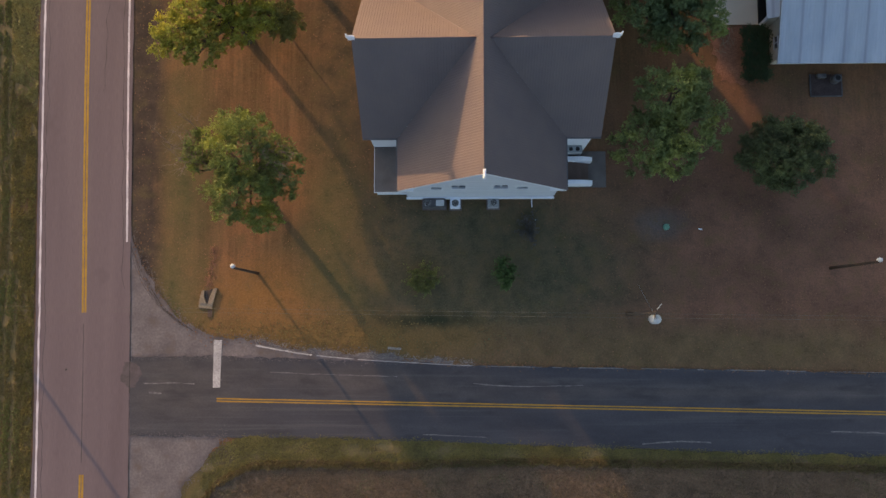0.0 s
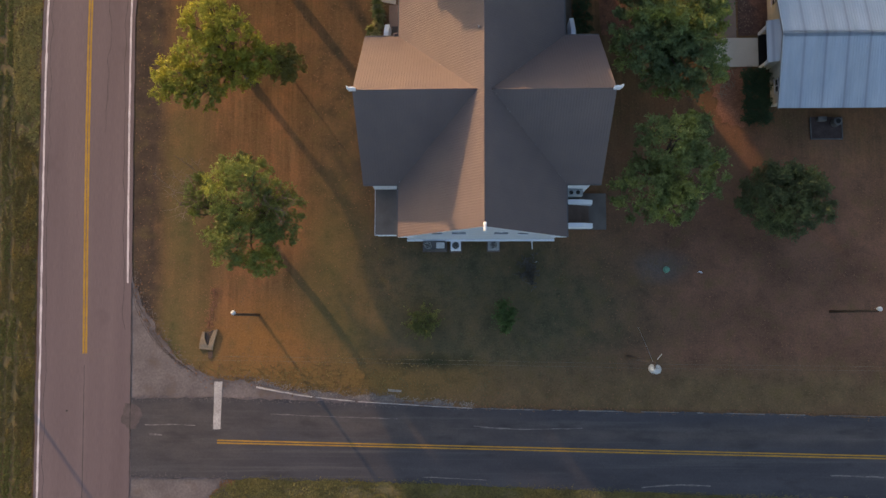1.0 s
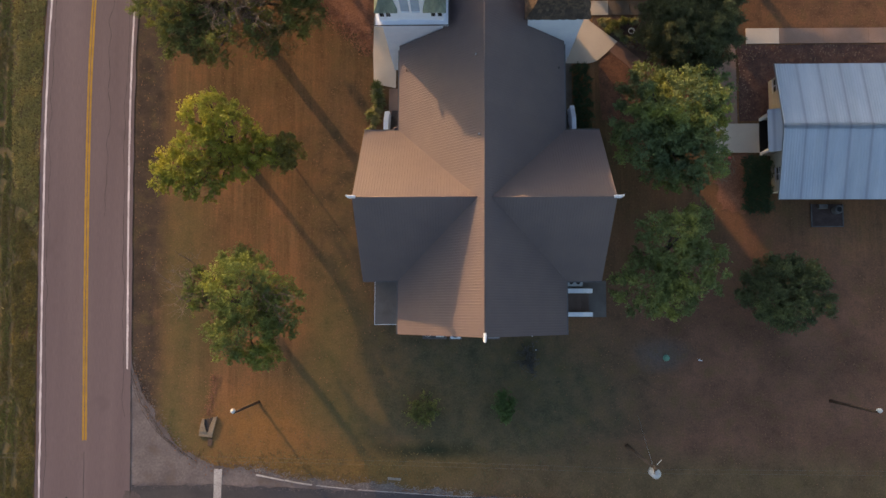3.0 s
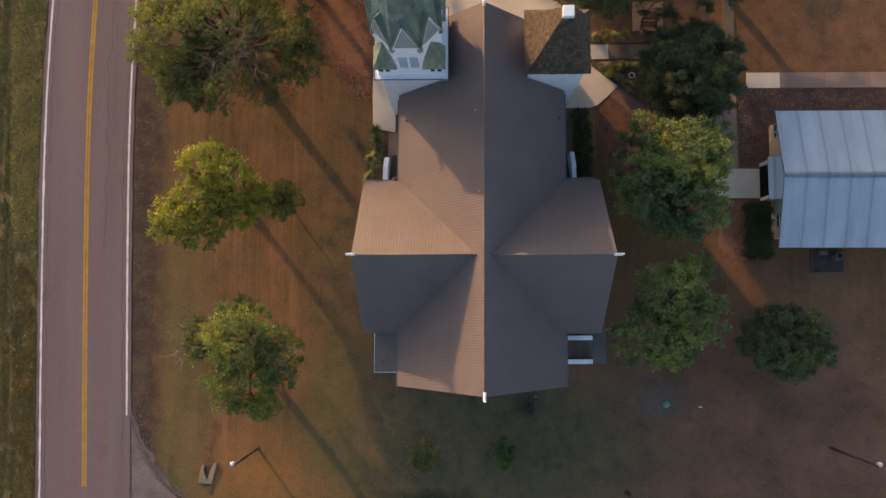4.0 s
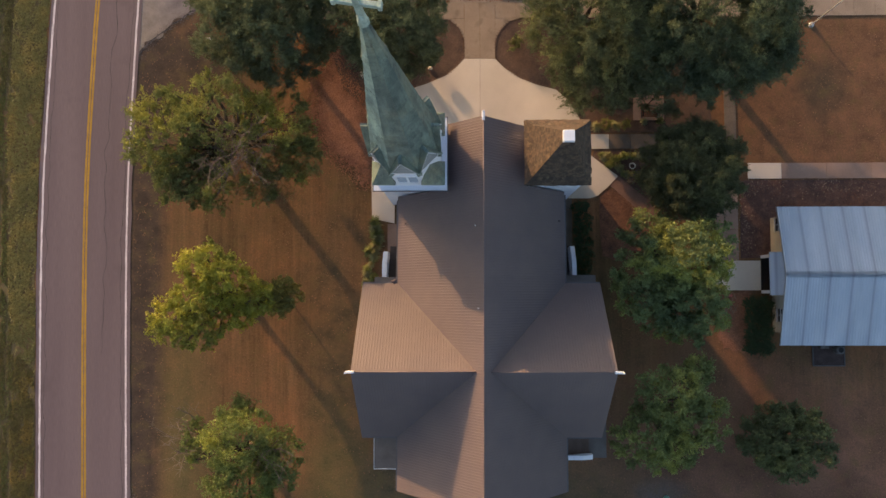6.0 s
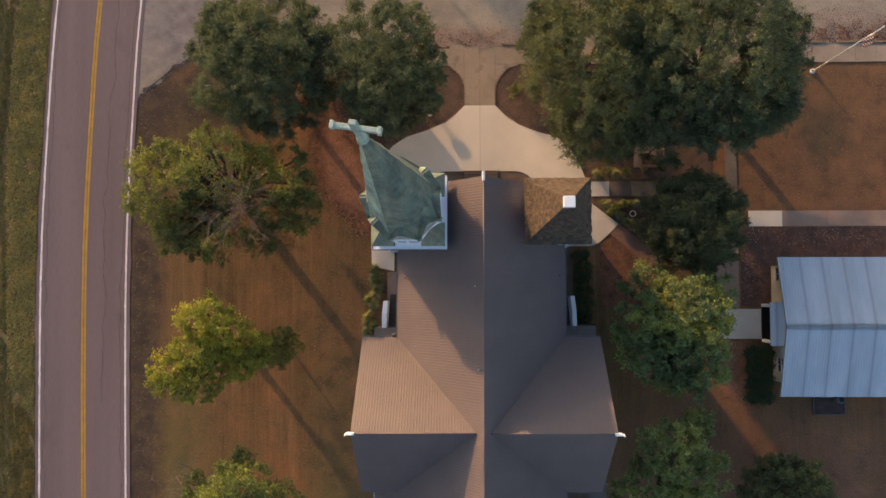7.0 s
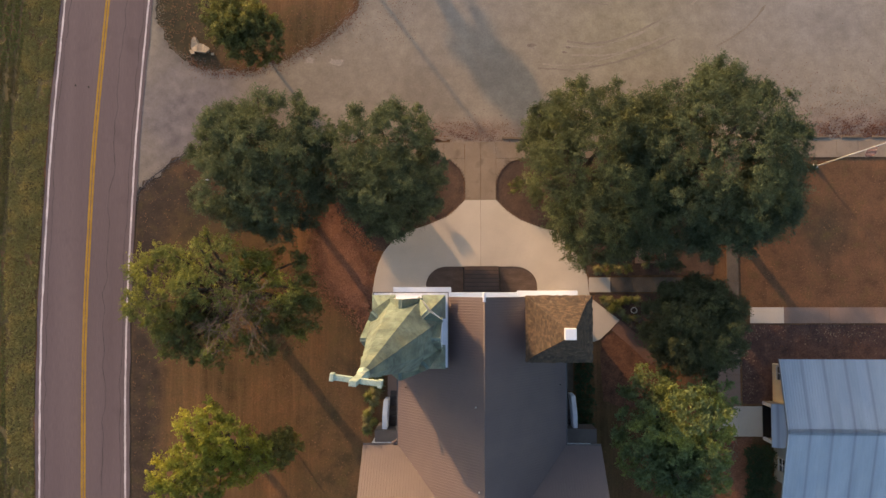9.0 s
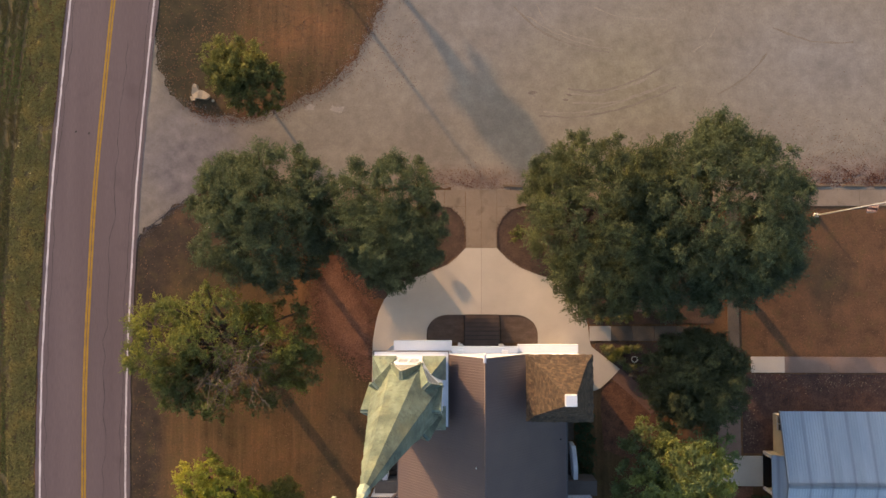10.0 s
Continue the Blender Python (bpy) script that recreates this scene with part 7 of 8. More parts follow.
tree("tree", -16.4, 36.6, [(-0.4, 1.7, 6.6, 4.3, 3.2, 3.2), (-4.9, 0.6, 5.4, 3.2, 3.7, 2.6), (3.8, 0.6, 5.4, 3.5, 3.3, 2.6), (-0.6, -3.0, 4.8, 4.4, 2.6, 2.4), (5.2, -1.4, 4.6, 2.2, 2.1, 1.8), (-3.6, -2.4, 4.6, 3.0, 2.4, 2.0)], L_DRY,
     "broad tree with thinning olive and gold leaves", 0.46, 0.66, 170, 0.092, 7, [(1.0, -1.5, 8.0), (2.6, -2.5, 7.2), (0.2, -2.8, 7.2), (3.2, -1.0, 7.4), (1.2, 0.4, 8.4), (2.2, 0.2, 8.0), (-0.6, -2.2, 7.6), (1.8, -1.8, 7.8)], 0.82, 60, spray=12, aspect=0.36, dry=[(2.6, -1.8, 5.2, 4.2, 3.4, 2.2), (-1.6, -2.6, 4.8, 3.6, 2.6, 1.9), (4.4, 1.0, 4.8, 2.4, 2.4, 1.6)], thin=[(1.7, -0.6, 2.0, 0.55), (0.8, -2.4, 1.7, 0.7), (4.5, 1.8, 1.8, 0.75), (0.6, -3.9, 2.4, 0.8)])
tree("oak_tree", -13.9, 46.6, [(0, 0, 5.4, 5.5, 5.9, 4.6), (1.0, -2.2, 4.8, 4.0, 3.6, 3.6), (-2.0, 1.5, 5.0, 3.4, 3.6, 3.4), (3.4, 1.6, 4.8, 2.2, 3.0, 2.8)], L_OAK, "dense dark green oak beside the gravel lot", 0.34, 0.8, 390, 0.093, 9, n_scale=1.2, spray=20, aspect=0.27)
tree("oak_tree", -4.6, 46.4, [(0, 0, 5.2, 4.7, 5.3, 4.4), (0.4, -1.8, 4.6, 3.8, 3.4, 3.4), (0.4, -2.2, 2.2, 3.2, 2.0, 1.6)], L_OAK, "rounded dark green oak above the planting bed", 0.32, 0.76, 440, 0.088, 11, n_scale=1.2, spray=20, aspect=0.27)
tree("oak_tree", 10.6, 46.2, [(-0.2, 0.4, 5.8, 5.0, 6.4, 4.8), (0.8, -4.2, 4.6, 3.6, 3.6, 3.4), (3.4, -2.4, 5.4, 3.6, 4.6, 4.0), (3.6, 2.8, 5.4, 3.2, 3.6, 3.8), (-2.4, 2.8, 4.6, 2.8, 2.9, 2.8)], L_OAK_OLIVE, "big olive-green oak in front of the church", 0.36, 0.84, 390, 0.093, 13, n_scale=1.2, spray=20, aspect=0.27)
tree("oak_tree", 19.6, 46.4, [(0.4, 0.6, 6.4, 6.2, 6.9, 5.4), (-2.2, -4.2, 4.8, 4.0, 3.8, 3.6), (1.2, -3.8, 5.0, 3.4, 3.4, 3.4), (4.2, -2.8, 5.0, 2.8, 3.2, 3.2), (4.6, 0.2, 5.0, 2.9, 3.6, 3.4), (5.2, -2.6, 4.4, 2.2, 2.8, 2.4), (-4.6, -0.8, 5.4, 2.6, 3.8, 3.4), (0.4, 4.6, 5.2, 4.2, 3.0, 3.4), (-5.0, 1.6, 5.8, 2.4, 3.6, 3.4)], L_OAK, "huge dense oak overhanging lawn and footpath", 0.42, 0.86, 370, 0.095, 15, n_scale=1.2, spray=20, aspect=0.27)
tree("tree", 18.6, 34.4, [(0, 0, 4.6, 4.0, 3.8, 3.6), (0.6, -0.6, 4.0, 3.4, 3.2, 3.0), (0.2, 1.6, 4.0, 3.2, 2.6, 2.6), (-0.7, 0.1, 4.3, 3.7, 3.5, 3.2)], L_DARK, "dark round evergreen between the footpaths", 0.26, 0.6, 300, 0.08, 17, n_scale=1.1, spray=15, aspect=0.3)
tree("tree", 16.5, 26.3, [(0.6, 1.2, 6.2, 3.5, 3.2, 2.8), (-1.8, -0.6, 5.0, 2.8, 3.3, 2.6), (1.6, -2.0, 5.2, 2.9, 2.9, 2.5), (-1.2, 3.6, 4.2, 2.3, 1.8, 1.6), (3.0, 2.6, 5.2, 1.8, 2.0, 1.7), (0.2, 0.2, 5.4, 2.6, 2.8, 2.0), (0.6, -3.2, 4.4, 2.2, 1.6, 1.5)], L_MIX,
     "green tree turning yellow between church and hall", 0.3, 0.62, 130, 0.115, 19, (), 0.9)
tree("tree", 16.3, 16.3, [(-0.1, 1.6, 5.8, 2.8, 2.5, 2.4), (-1.5, -1.6, 4.8, 2.7, 2.6, 2.3), (1.9, -0.3, 5.0, 2.5, 2.5, 2.2), (0.6, -2.7, 4.2, 2.0, 1.7, 1.6), (2.2, 3.3, 4.4, 1.5, 1.3, 1.4)], L_GREEN,
     "rounded green tree with pale sunlit clumps", 0.26, 0.58, 125, 0.115, 21, (), 0.9)
tree("tree", 25.6, 14.1, [(0.2, 0, 3.2, 3.5, 3.0, 2.4), (-0.6, 0.3, 2.8, 3.0, 2.7, 2.0)], L_ROUND, "low rounded dark green tree on the lawn", 0.2, 0.6, 200, 0.09, 23, n_scale=1.25, aspect=0.34)
tree("tree", -16.3, 58.1, [(-0.5, 0.6, 3.4, 2.9, 2.5, 1.9), (1.0, -1.0, 2.8, 2.8, 2.4, 1.8), (-1.2, -0.2, 2.6, 1.9, 1.8, 1.4), (0.3, -0.1, 3.1, 2.4, 2.0, 1.8)], L_ISLAND, "small olive-green tree on the grass island", 0.13, 0.58, 150, 0.095, 25)
# out of view; added to cast the band of shadow across the lot
tree("tree", -11.3, 75.5, [(0, 0, 6.6, 2.5, 2.5, 2.6), (0.1, 0.1, 4.4, 2.2, 2.2, 2.0)], L_OAK_OLIVE, "unseen tall tree beyond the gravel lot, added for its shadow", 0.26, 0.9, 170, 0.12, 27)

# ---- shrubs, hedges, spiky plants ----
shrub("shrub", 4.45, 5.35, 1.0, 1.45, 1.6, L_BUSH, "dark green evergreen bush on the lawn", n=24, seed=5)
for k in range(7):
    shrub("hedge_shrub", 10.75 + 0.06 * (k % 2), 26.5 + 0.92 * k, 0.95, 0.66, 1.25, L_HEDGE, "dark clipped hedge along the church wall", "hedge", 10, 150, 0.06, 40 + k, "hedge by the church")
for k in range(8):
    shrub("hedge_shrub", 23.95 + 1.0 * (k % 2), 21.0 + 1.12 * (k // 2), 0.80, 0.80, 1.3, L_HEDGE, "dark clipped hedge at the hall's porch", "hedge", 14, 170, 0.055, 60 + k, "hedge by the hall")
g = random.Random(77)
for k in range(15):
    y = 30.9 - 0.37 * k + g.uniform(-0.12, 0.12)
    x = -5.75 - 0.045 * k + g.uniform(-0.35, 0.35)
    r = g.uniform(0.55, 0.85) * (1.0 if k < 8 else 0.62)
    t = thing("spiky_plant", (x, y, 0), "clump of green sword leaves beside the church" if k < 9 else "low yellowish clump beside the church", "plant", "spiky plants by the church")
    blades("leaf_rosette", x, y, r, g.uniform(0.8, 1.15) * (1.0 if k < 8 else 0.6), 190, (x, y, 0), L_YUCCA if k % 2 else L_SHRUB, t)
for k, (x, y, r) in enumerate(((12.1, 38.75, 0.55), (12.9, 38.85, 0.6), (13.7, 38.75, 0.55), (14.4, 38.8, 0.5), (12.9, 36.2, 0.5), (13.5, 36.0, 0.45), (13.9, 35.4, 0.45), (14.3, 36.3, 0.4), (14.5, 34.9, 0.35), (13.2, 35.6, 0.35), (16.0, 39.1, 0.35), (17.2, 39.1, 0.35))):
    if k % 2 == 0:
        t = thing("spiky_plant", (x, y, 0), "yellow-green grassy clump in the mulch bed", "plant", "plants in the beds")
        blades("leaf_rosette", x, y, r, 0.6, 150, (x, y, 0), L_YUCCA, t)
    else:
        shrub("shrub", x, y, r, r, 0.6, L_SHRUB, "yellow-green low shrub in the mulch bed", n=9, per_lobe=90, size=0.05, seed=80 + k, group="plants in the beds")
g = random.Random(31)
for k in range(16):
    x = 12.7 + 2.6 * (k % 8) / 7 + g.uniform(-0.15, 0.15)
    y = (36.45 if k < 8 else 36.45 - min(1.5, 0.75 * (x - 12.5))) - g.uniform(0, 0.35)
    if math.hypot(x - 14.97, y - 35.5) < 0.5:
        continue
    t = thing("spiky_plant", (x, y, 0), "pale yellow-green grassy clump in the mulch bed", "plant", "plants in the beds")
    blades("leaf_rosette", x, y, g.uniform(0.3, 0.5), 0.45, 110, (x, y, 0), L_YUCCA if k % 3 else L_SHRUB, t)
shrub("shrub", -1.3, 44.1, 0.6, 0.5, 0.8, L_HEDGE, "dark low bush in the mulch bed", n=9, per_lobe=120, size=0.06, seed=95)
for x, y, r in ((15.4, 34.8, 0.4), (14.8, 34.3, 0.32), (15.9, 35.6, 0.35), (16.4, 33.6, 0.3)):
    shrub("shrub", x, y, r, r, 0.4, L_GREY, "small grey-leaved plant in the mulch bed", n=8, per_lobe=60, size=0.045, seed=int(x * 10), group="plants in the beds")
shrub("shrub", -6.4, 42.9, 0.9, 1.0, 0.8, L_GREY, "grey twiggy bush under the oak", n=9, per_lobe=80, size=0.05, seed=96)
shrub("shrub", 5.6, 45.6, 0.8, 0.9, 0.7, L_SHRUB, "yellow-leaved bush at the bed's edge", n=9, per_lobe=110, size=0.06, seed=97)
shrub("shrub", 6.45, 8.8, 1.1, 1.6, 0.6, L_GREY, "low grey-blue bush behind the church", n=16, per_lobe=110, size=0.055, seed=98)
shrub("shrub", -1.9, 4.8, 1.55, 1.5, 0.8, L_SHRUB, "thin yellowish brush on the lawn", n=26, per_lobe=90, size=0.075, seed=99)
single("statue_plinth", boxed(-7.05, -6.68, 42.92, 43.26, 0, 0.9, bevel=0.04), M_CERAMIC, (-6.86, 43.09, 0), "small pale stone plinth under the oak", "plinth")

# ---- grass, crops, fallen leaves ----
def scatter(n, x0, x1, y0, y1, seed):
    g = np.random.default_rng(seed)
    return g.uniform(x0, x1, n), g.uniform(y0, y1, n)


CL = np.array(CENTRE)


def road_x(y):
    return np.interp(y, CL[:, 1], CL[:, 0])


x, y = scatter(150000, -38, -30, -16, 72, 1)
off = road_x(y) - 3.95 - x                      # distance from the asphalt's edge
wav = np.array([noise.noise(Vector((a * 0.25, b * 0.10, 4.0))) for a, b in zip(off, y)])
mott = np.array([noise.noise(Vector((a * 1.4, b * 0.8, 7.0))) + 0.5 * noise.noise(Vector((a * 3.5, b * 2.6, 1.0))) for a, b in zip(x, y)])
band = np.interp(y, [-16, -8, -3, 6, 20, 50, 72], [1.2, 1.1, 1.2, 1.5, 2.2, 2.9, 3.2]) + 0.5 * wav
grassy = (off > 0.12 + 0.12 * np.abs(wav)) & (off < band) & (mott + RNG.normal(0, 0.25, len(x)) > -0.28)
north = y + 6 * wav > 18
tufts("verge_grass", x[grassy & north], y[grassy & north], 0.12, 0.04, L_VERGE_W, "rank green and yellowish grass along the road", lean=1.2)
tufts("verge_grass", x[grassy & ~north], y[grassy & ~north], 0.12, 0.04, L_VERGE_S, "drying olive grass along the road", lean=1.0)
rows_w = (off > band) & (np.abs(((off + 0.3 * wav) / 0.8) % 1.0 - 0.5) < 0.36 + RNG.normal(0, 0.12, len(x))) & (mott > -0.4)
tufts("crop_rows", x[rows_w], y[rows_w], 0.10, 0.05, L_TUFT_G, "rows of drying crop beside the road", "crop", lean=0.9)
VERGE_EDGE = np.array([(-30, -30), (-21.0, -14.5), (-19.5, -12.2), (-18.9, -9.2), (-17.95, -8.15), (-16.4, -7.4), (-14.1, -7.22), (-11, -7.4), (-8.2, -7.45), (-6.7, -7.38), (-5.4, -7.8), (-3.4, -7.5), (-1.5, -7.6), (0, -7.82), (4.7, -7.98), (13, -8.15), (22, -8.45), (40, -8.8)])
WEED_EDGE = np.array([(-30, -30), (-20.2, -13.4), (-18.1, -10.75), (-16.9, -10.1), (-15.4, -9.4), (-12.5, -9.22), (-9.4, -9.2), (-4.4, -9.35), (-0.5, -9.15), (4.7, -9.0), (20, -9.15), (40, -9.6)])
x, y = scatter(90000, -21, 40, -15, -7.0, 3)
wavy = np.array([noise.noise(Vector((a * 0.7, 3.1, 0))) + 0.6 * noise.noise(Vector((a * 2.2, 9.0, 0))) for a in x])
k = y < np.interp(x, VERGE_EDGE[:, 0], VERGE_EDGE[:, 1]) + 0.14 * wavy
lush = np.array([noise.noise(Vector((a * 0.5, b * 0.9, 2.0))) for a, b in zip(x, y)]) + RNG.normal(0, 0.25, len(x)) > -0.18
rim = np.interp(x, WEED_EDGE[:, 0], WEED_EDGE[:, 1]) + 0.12 * wavy
far = y < rim
crest = far & (y > rim - 0.55 - 0.25 * wavy)
tufts("roadside_grass", x[k & ~far & lush], y[k & ~far & lush], 0.075, 0.05, L_TUFT_Y, "yellow-green grass along the side road", lean=2.0)
tufts("weed_crest", x[crest], y[crest], 0.20, 0.035, leafy("tawny_weed", [(0.095, 0.090, 0.042), (0.150, 0.118, 0.056), (0.185, 0.142, 0.068)], 0.5, 0.3), "tawny and green weeds standing along the field's edge", "weeds", lean=0.7)
thick = far & (RNG.random(len(x)) < 0.6)
tufts("weed_field", x[thick], y[thick], 0.09, 0.045, leafy("brown_weed", [(0.098, 0.072, 0.046), (0.150, 0.104, 0.068), (0.135, 0.115, 0.060)], 0.5, 0.2), "brown and olive weeds south of the side road", "weeds", lean=0.9)
x, y = scatter(16000, -26, 38, -2, 50, 4)
hard = np.zeros(len(x), bool)
for pl in (SIDE, APRON_N, LOT, COURT_L, COURT_R, BED_STAIR, BED_W, BED_E, BED_FORK, BED_FORK_S, BED_BUILDING, CHURCH_PLAN, BUILDING_PLAN, [(21.5, 25.4), (25.2, 25.4), (25.2, 28), (23.5, 28), (23.5, 48), (21.5, 48)], [(23, 34.4), (40, 34.4), (40, 35.8), (23, 35.8)], [(-14, 47.8), (40, 47.8), (40, 49.3), (-14, 49.3)], [(-6.3, 31), (-3, 31), (-3, 37), (-6.3, 37)], [(10, 25), (13.5, 25), (13.5, 38.3), (10, 38.3)]):
    hard |= inside(pl, x, y)
hard |= x < road_x(y) + 3.95
green = ((x - 1) / 10.5) ** 2 + ((y - 4.5) / 6.5) ** 2 + RNG.normal(0, 0.35, len(x)) < 1
tufts("lawn_grass", x[~hard & ~green], y[~hard & ~green], 0.028, 0.035, L_TUFT_O, "short dry orange lawn grass", lean=3.0)
tufts("green_grass", x[~hard & green], y[~hard & green], 0.03, 0.035, leafy("green_blade", [(0.060, 0.065, 0.030), (0.100, 0.092, 0.045)], 0.6, 0.2), "short olive lawn grass", lean=3.0)
x, y = scatter(5000, -26, 2, -2.2, 3.0, 5)
k = (~inside(SIDE, x, y)) & (~inside(APRON_N, x, y)) & (y < 0.9 + 0.05 * (x + 20) + RNG.normal(0, 0.6, len(x))) & (x < -5 + RNG.normal(0, 2.5, len(x)))
tufts("corner_grass", x[k], y[k], 0.035, 0.05, leafy("corner_blade", [(0.115, 0.085, 0.036), (0.165, 0.110, 0.04), (0.18, 0.135, 0.048)], 0.5, 0.3), "yellowed grass at the junction's edge", lean=3.0)
x, y = scatter(5000, -26, -3, 54, 72, 6)
k = (~inside(LOT, x, y)) & (x > road_x(y) + 3.9)
tufts("island_grass", x[k], y[k], 0.04, 0.04, L_TUFT_O, "dry grass on the lot's island", lean=3.0)


def fallen(n, x0, x1, y0, y1, seed, name="fallen_leaves", clump=0.5):
    g = np.random.default_rng(seed)
    x, y = g.uniform(x0, x1, n), g.uniform(y0, y1, n)
    k = np.array([0.5 * noise.noise(Vector((a * 0.35, b * 0.35, seed))) + 0.3 * noise.noise(Vector((a * 1.7, b * 1.7, seed))) for a, b in zip(x, y)]) + g.normal(0, 0.22, n) > clump - 0.42
    x, y = x[k], y[k]
    c = np.stack([x, y, np.full(len(x), 0.05) + g.uniform(0, 0.03, len(x))], 1)
    nr = np.stack([g.normal(0, 0.35, len(x)), g.normal(0, 0.35, len(x)), np.ones(len(x))], 1)
    me = quad_mesh(name, c, nr, g.uniform(0.02, 0.05, len(x)), 0.6, (0, 0, 0))
    return tagged(link_mesh(name, me, L_FALLEN), "scattered reddish-brown fallen leaves", "fallen leaves", "", "stuff")


fallen(1500, 24, 42, 49.4, 55.0, 8, clump=0.55)
fallen(1800, -2.0, 5.2, 49.2, 50.9, 2, clump=0.5)
fallen(3600, -9.8, -2.5, 57.5, 66, 3, clump=0.58)
fallen(1100, -20.5, -13, 54.9, 56.2, 4, clump=0.55)
fallen(2400, -10.5, -6.2, 35, 45, 5, clump=0.45)
fallen(2200, 23.6, 38, 32.2, 34.3, 6, clump=0.45)
fallen(1400, 12, 21, 29, 41, 7, clump=0.5)


def edge_stones(name, line, n, width, seed, material, label, category="gravel", size=(0.015, 0.05)):
    """Small flat pieces strewn along a line."""
    g = np.random.default_rng(seed)
    L = np.array(smooth_line(line, 0.2))
    i = g.integers(0, len(L), n)
    c = np.stack([L[i, 0] + g.normal(0, width, n), L[i, 1] + g.normal(0, width, n), g.uniform(0.03, 0.055, n)], 1)
    nr = np.stack([g.normal(0, 0.2, n), g.normal(0, 0.2, n), np.ones(n)], 1)
    me = quad_mesh(name, c, nr, g.uniform(*size, n), 0.8, (0, 0, 0))
    return tagged(link_mesh(name, me, material), label, category, "", "stuff")


edge_stones("loose_gravel", APRON_N[:10], 2600, 0.28, 1, M_APRON, "loose grey gravel along the apron's edge")
edge_stones("loose_gravel", [(-15.3, 0.1), (-10, -0.8), (-4.1, -1.2), (2, -1.7)], 1400, 0.16, 2, M_PALE, "pale crumbled gravel at the road's edge")
edge_stones("loose_gravel", APRON_S[1:7], 1200, 0.3, 3, M_APRON, "loose grey gravel along the apron's edge")
edge_stones("loose_gravel", LOT[:6], 1400, 0.25, 4, M_APRON, "loose grey gravel along the lot's edge")
edge_stones("loose_gravel", LOT[13:26], 3000, 0.3, 5, M_LOT, "loose tan gravel along the island's edge")
edge_stones("fallen_leaves", LOT[13:23], 2600, 0.32, 6, L_FALLEN, "reddish leaves blown along the island's edge", "fallen leaves", (0.02, 0.06))
edge_stones("leaf_litter", LITTER_W + LITTER_W[:1], 5200, 0.45, 15, M_LITTER, "reddish litter thinning out into the lawn", "leaf litter", (0.03, 0.09))
edge_stones("grass_clumps", LITTER_W + LITTER_W[:1], 1500, 0.4, 16, L_TUFT_O, "dry lawn grass creeping into the litter", "grass", (0.03, 0.09))
edge_stones("grass_clumps", APRON_N[1:8], 260, 0.3, 7, L_TUFT_O, "dry grass creeping over the gravel", "grass", (0.03, 0.10))

edge_stones("spilled_straw", [(-19.1, 4.5), (-18.9, 5.6), (-18.6, 7.4)], 420, 0.22, 8, M_LITTER, "orange straw spilled behind the culvert", "straw", (0.02, 0.06))


def drift(n, cx, cy, sx, sy, seed):
    """Leaves blown together, thinning outwards."""
    g = np.random.default_rng(seed)
    x, y = g.normal(cx, sx, n), np.abs(g.normal(0, sy, n)) + cy
    k = (y > 49.32) & (g.random(n) < np.array([0.62 + 0.9 * noise.noise(Vector((a * 0.8, b * 1.4, seed))) for a, b in zip(x, y)]))
    x, y = x[k], y[k]
    c = np.stack([x, y, g.uniform(0.03, 0.06, len(x))], 1)
    nr = np.stack([g.normal(0, 0.35, len(x)), g.normal(0, 0.35, len(x)), np.ones(len(x))], 1)
    me = quad_mesh("fallen_leaves", c, nr, g.uniform(0.025, 0.06, len(x)), 0.6, (0, 0, 0))
    return tagged(link_mesh("fallen_leaves", me, L_FALLEN), "drift of reddish-brown leaves along the gravel's edge", "fallen leaves", "", "stuff")


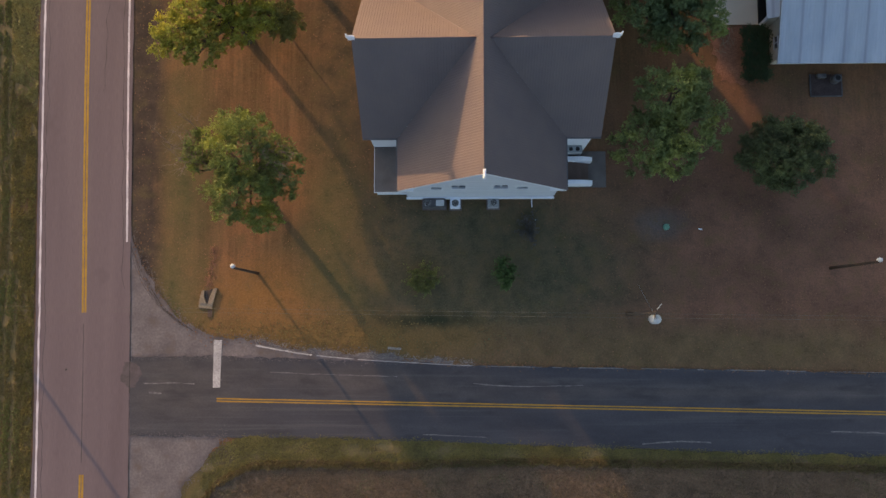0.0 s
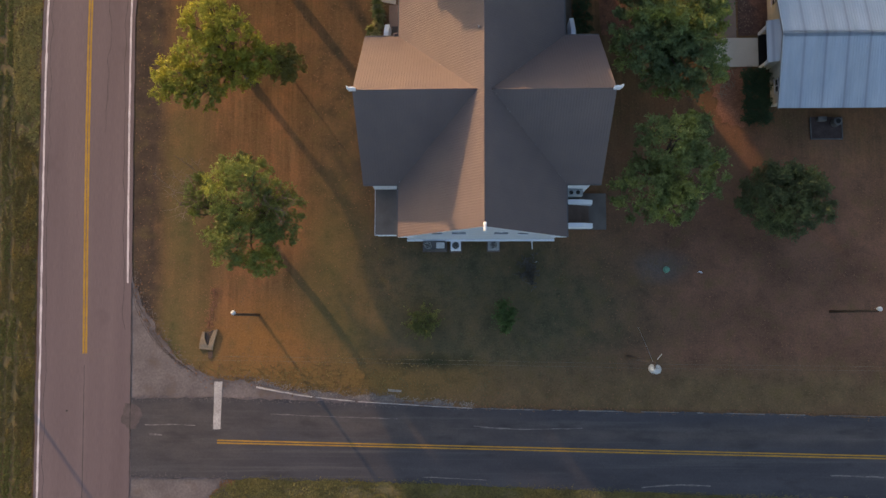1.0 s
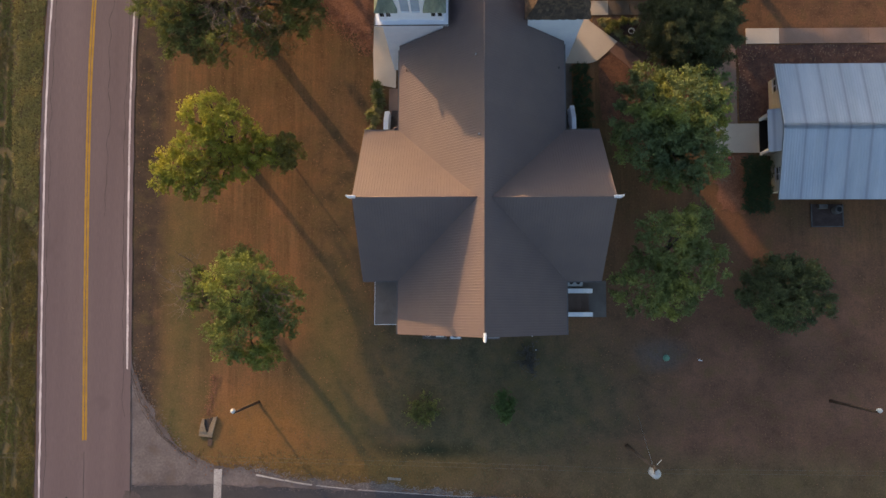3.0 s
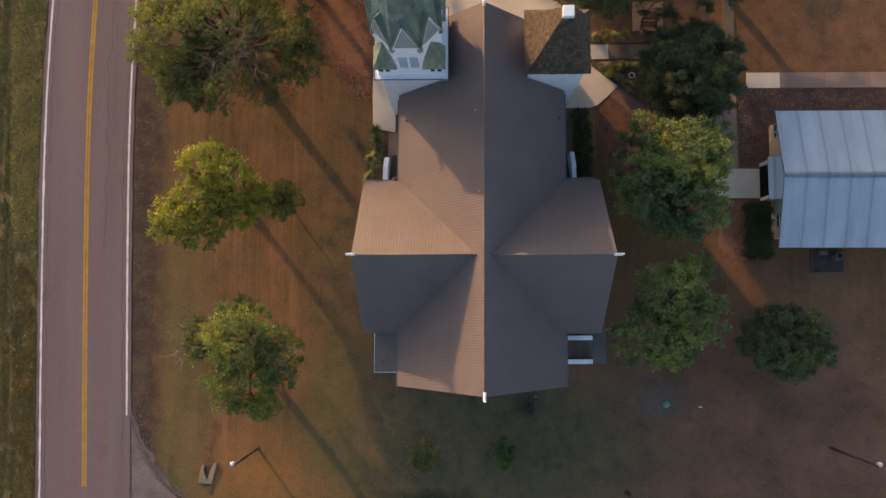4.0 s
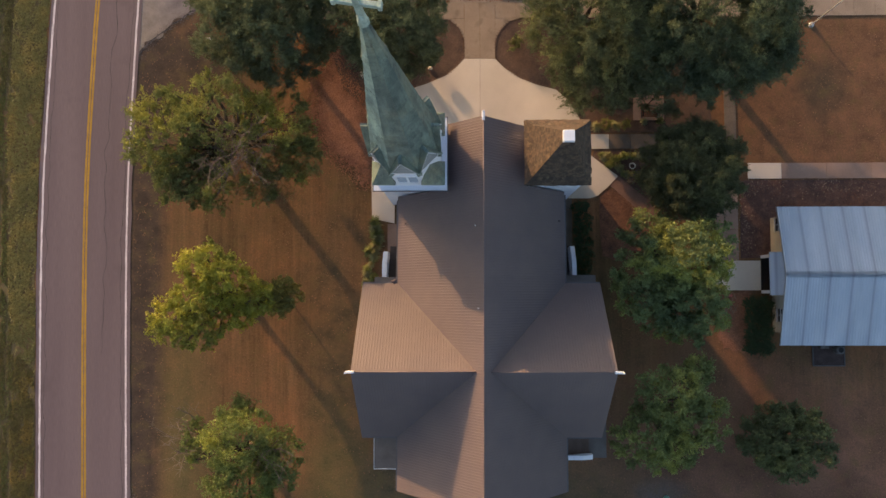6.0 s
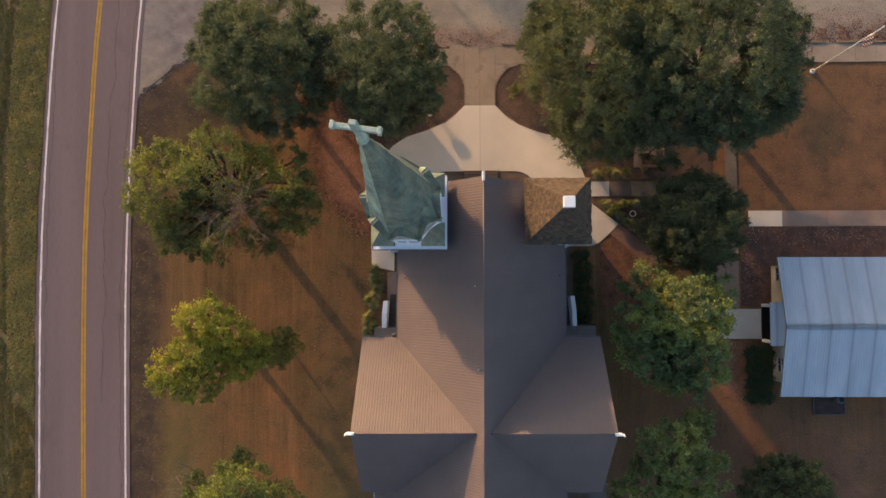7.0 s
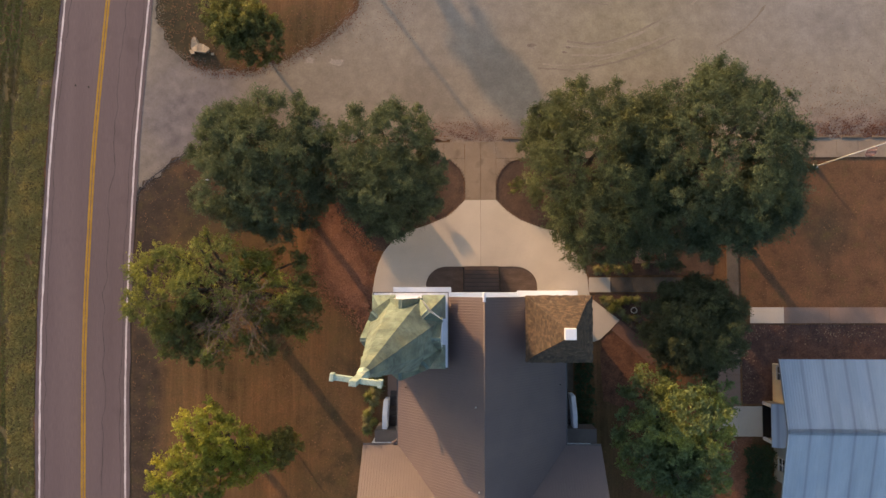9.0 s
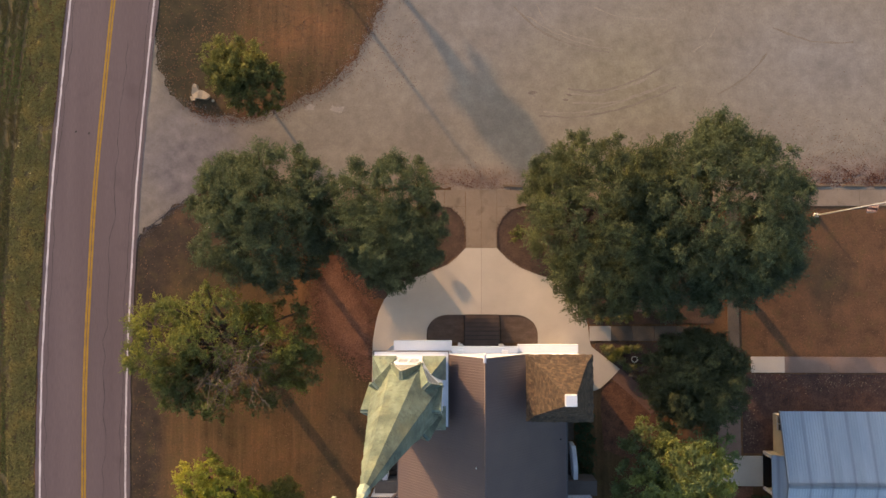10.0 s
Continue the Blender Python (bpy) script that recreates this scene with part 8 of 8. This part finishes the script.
drift(6500, 34.5, 49.4, 3.6, 1.0, 1)
drift(1500, 31, 49.6, 4.0, 2.6, 2)
drift(900, 1.5, 49.35, 2.6, 0.8, 3)

sign = thing("yard_sign", (-19.6, 46.1, 0), "small white sign on a post at the lawn's edge", "sign")
part("board", boxed(-19.8, -19.35, 46.06, 46.10, 0.55, 0.95, bevel=0.008), M_WHITE, sign)
part("post", boxed(-19.62, -19.54, 46.105, 46.16, -0.1, 0.95), M_TIMBER, sign)
b = bmesh.new()
bmesh.ops.create_icosphere(b, subdivisions=2, radius=0.2, matrix=pose(-1.4, 43.7, 0.1) @ Matrix.Diagonal((1.0, 0.8, 0.8, 1)))
for v in b.verts:
    v.co += noise.noise_vector(v.co * 4) * 0.05
single("garden_stone", b, M_CERAMIC, (-1.4, 43.7, 0), "small pale stone beside the dark bush", "stone")
edge_stones("loose_gravel", [(-25.0, -1.2), (-18, -1.2), (-10, -1.45), (-4.1, -1.6)], 1100, 0.14, 9, M_APRON, "loose grey gravel at the road's edge", "gravel", (0.02, 0.07))
edge_stones("grass_clumps", [(-16, -7.5), (-4.1, -7.7), (7.3, -8.05), (13.4, -8.2)], 900, 0.16, 10, L_TUFT_Y, "grass creeping over the asphalt's edge", "grass", (0.04, 0.13))
edge_stones("grass_clumps", [(13.4, -8.25), (22, -8.5), (33, -8.7), (60, -9.4)], 900, 0.12, 11, L_TUFT_Y, "grass creeping over the asphalt's edge", "grass", (0.03, 0.10))
edge_stones("grass_clumps", [(-4, -1.5), (3, -1.85), (18, -2.1), (33.6, -2.4)], 700, 0.12, 12, L_TUFT_O, "dry grass creeping over the asphalt's edge", "grass", (0.03, 0.09))
edge_stones("loose_gravel", [(-25.1, -7.3), (-20, -7.4), (-17.5, -7.5)], 420, 0.14, 13, M_APRON, "loose grey gravel at the road's edge", "gravel", (0.02, 0.07))
edge_stones("dry_stems", [(23.9, 28.6), (24.2, 30.6), (24.1, 33.6), (28, 33.9), (34, 33.6)], 420, 0.45, 14, M_STRAWSTICK, "pale dry stems strewn over the mulch", "stems", (0.03, 0.08))
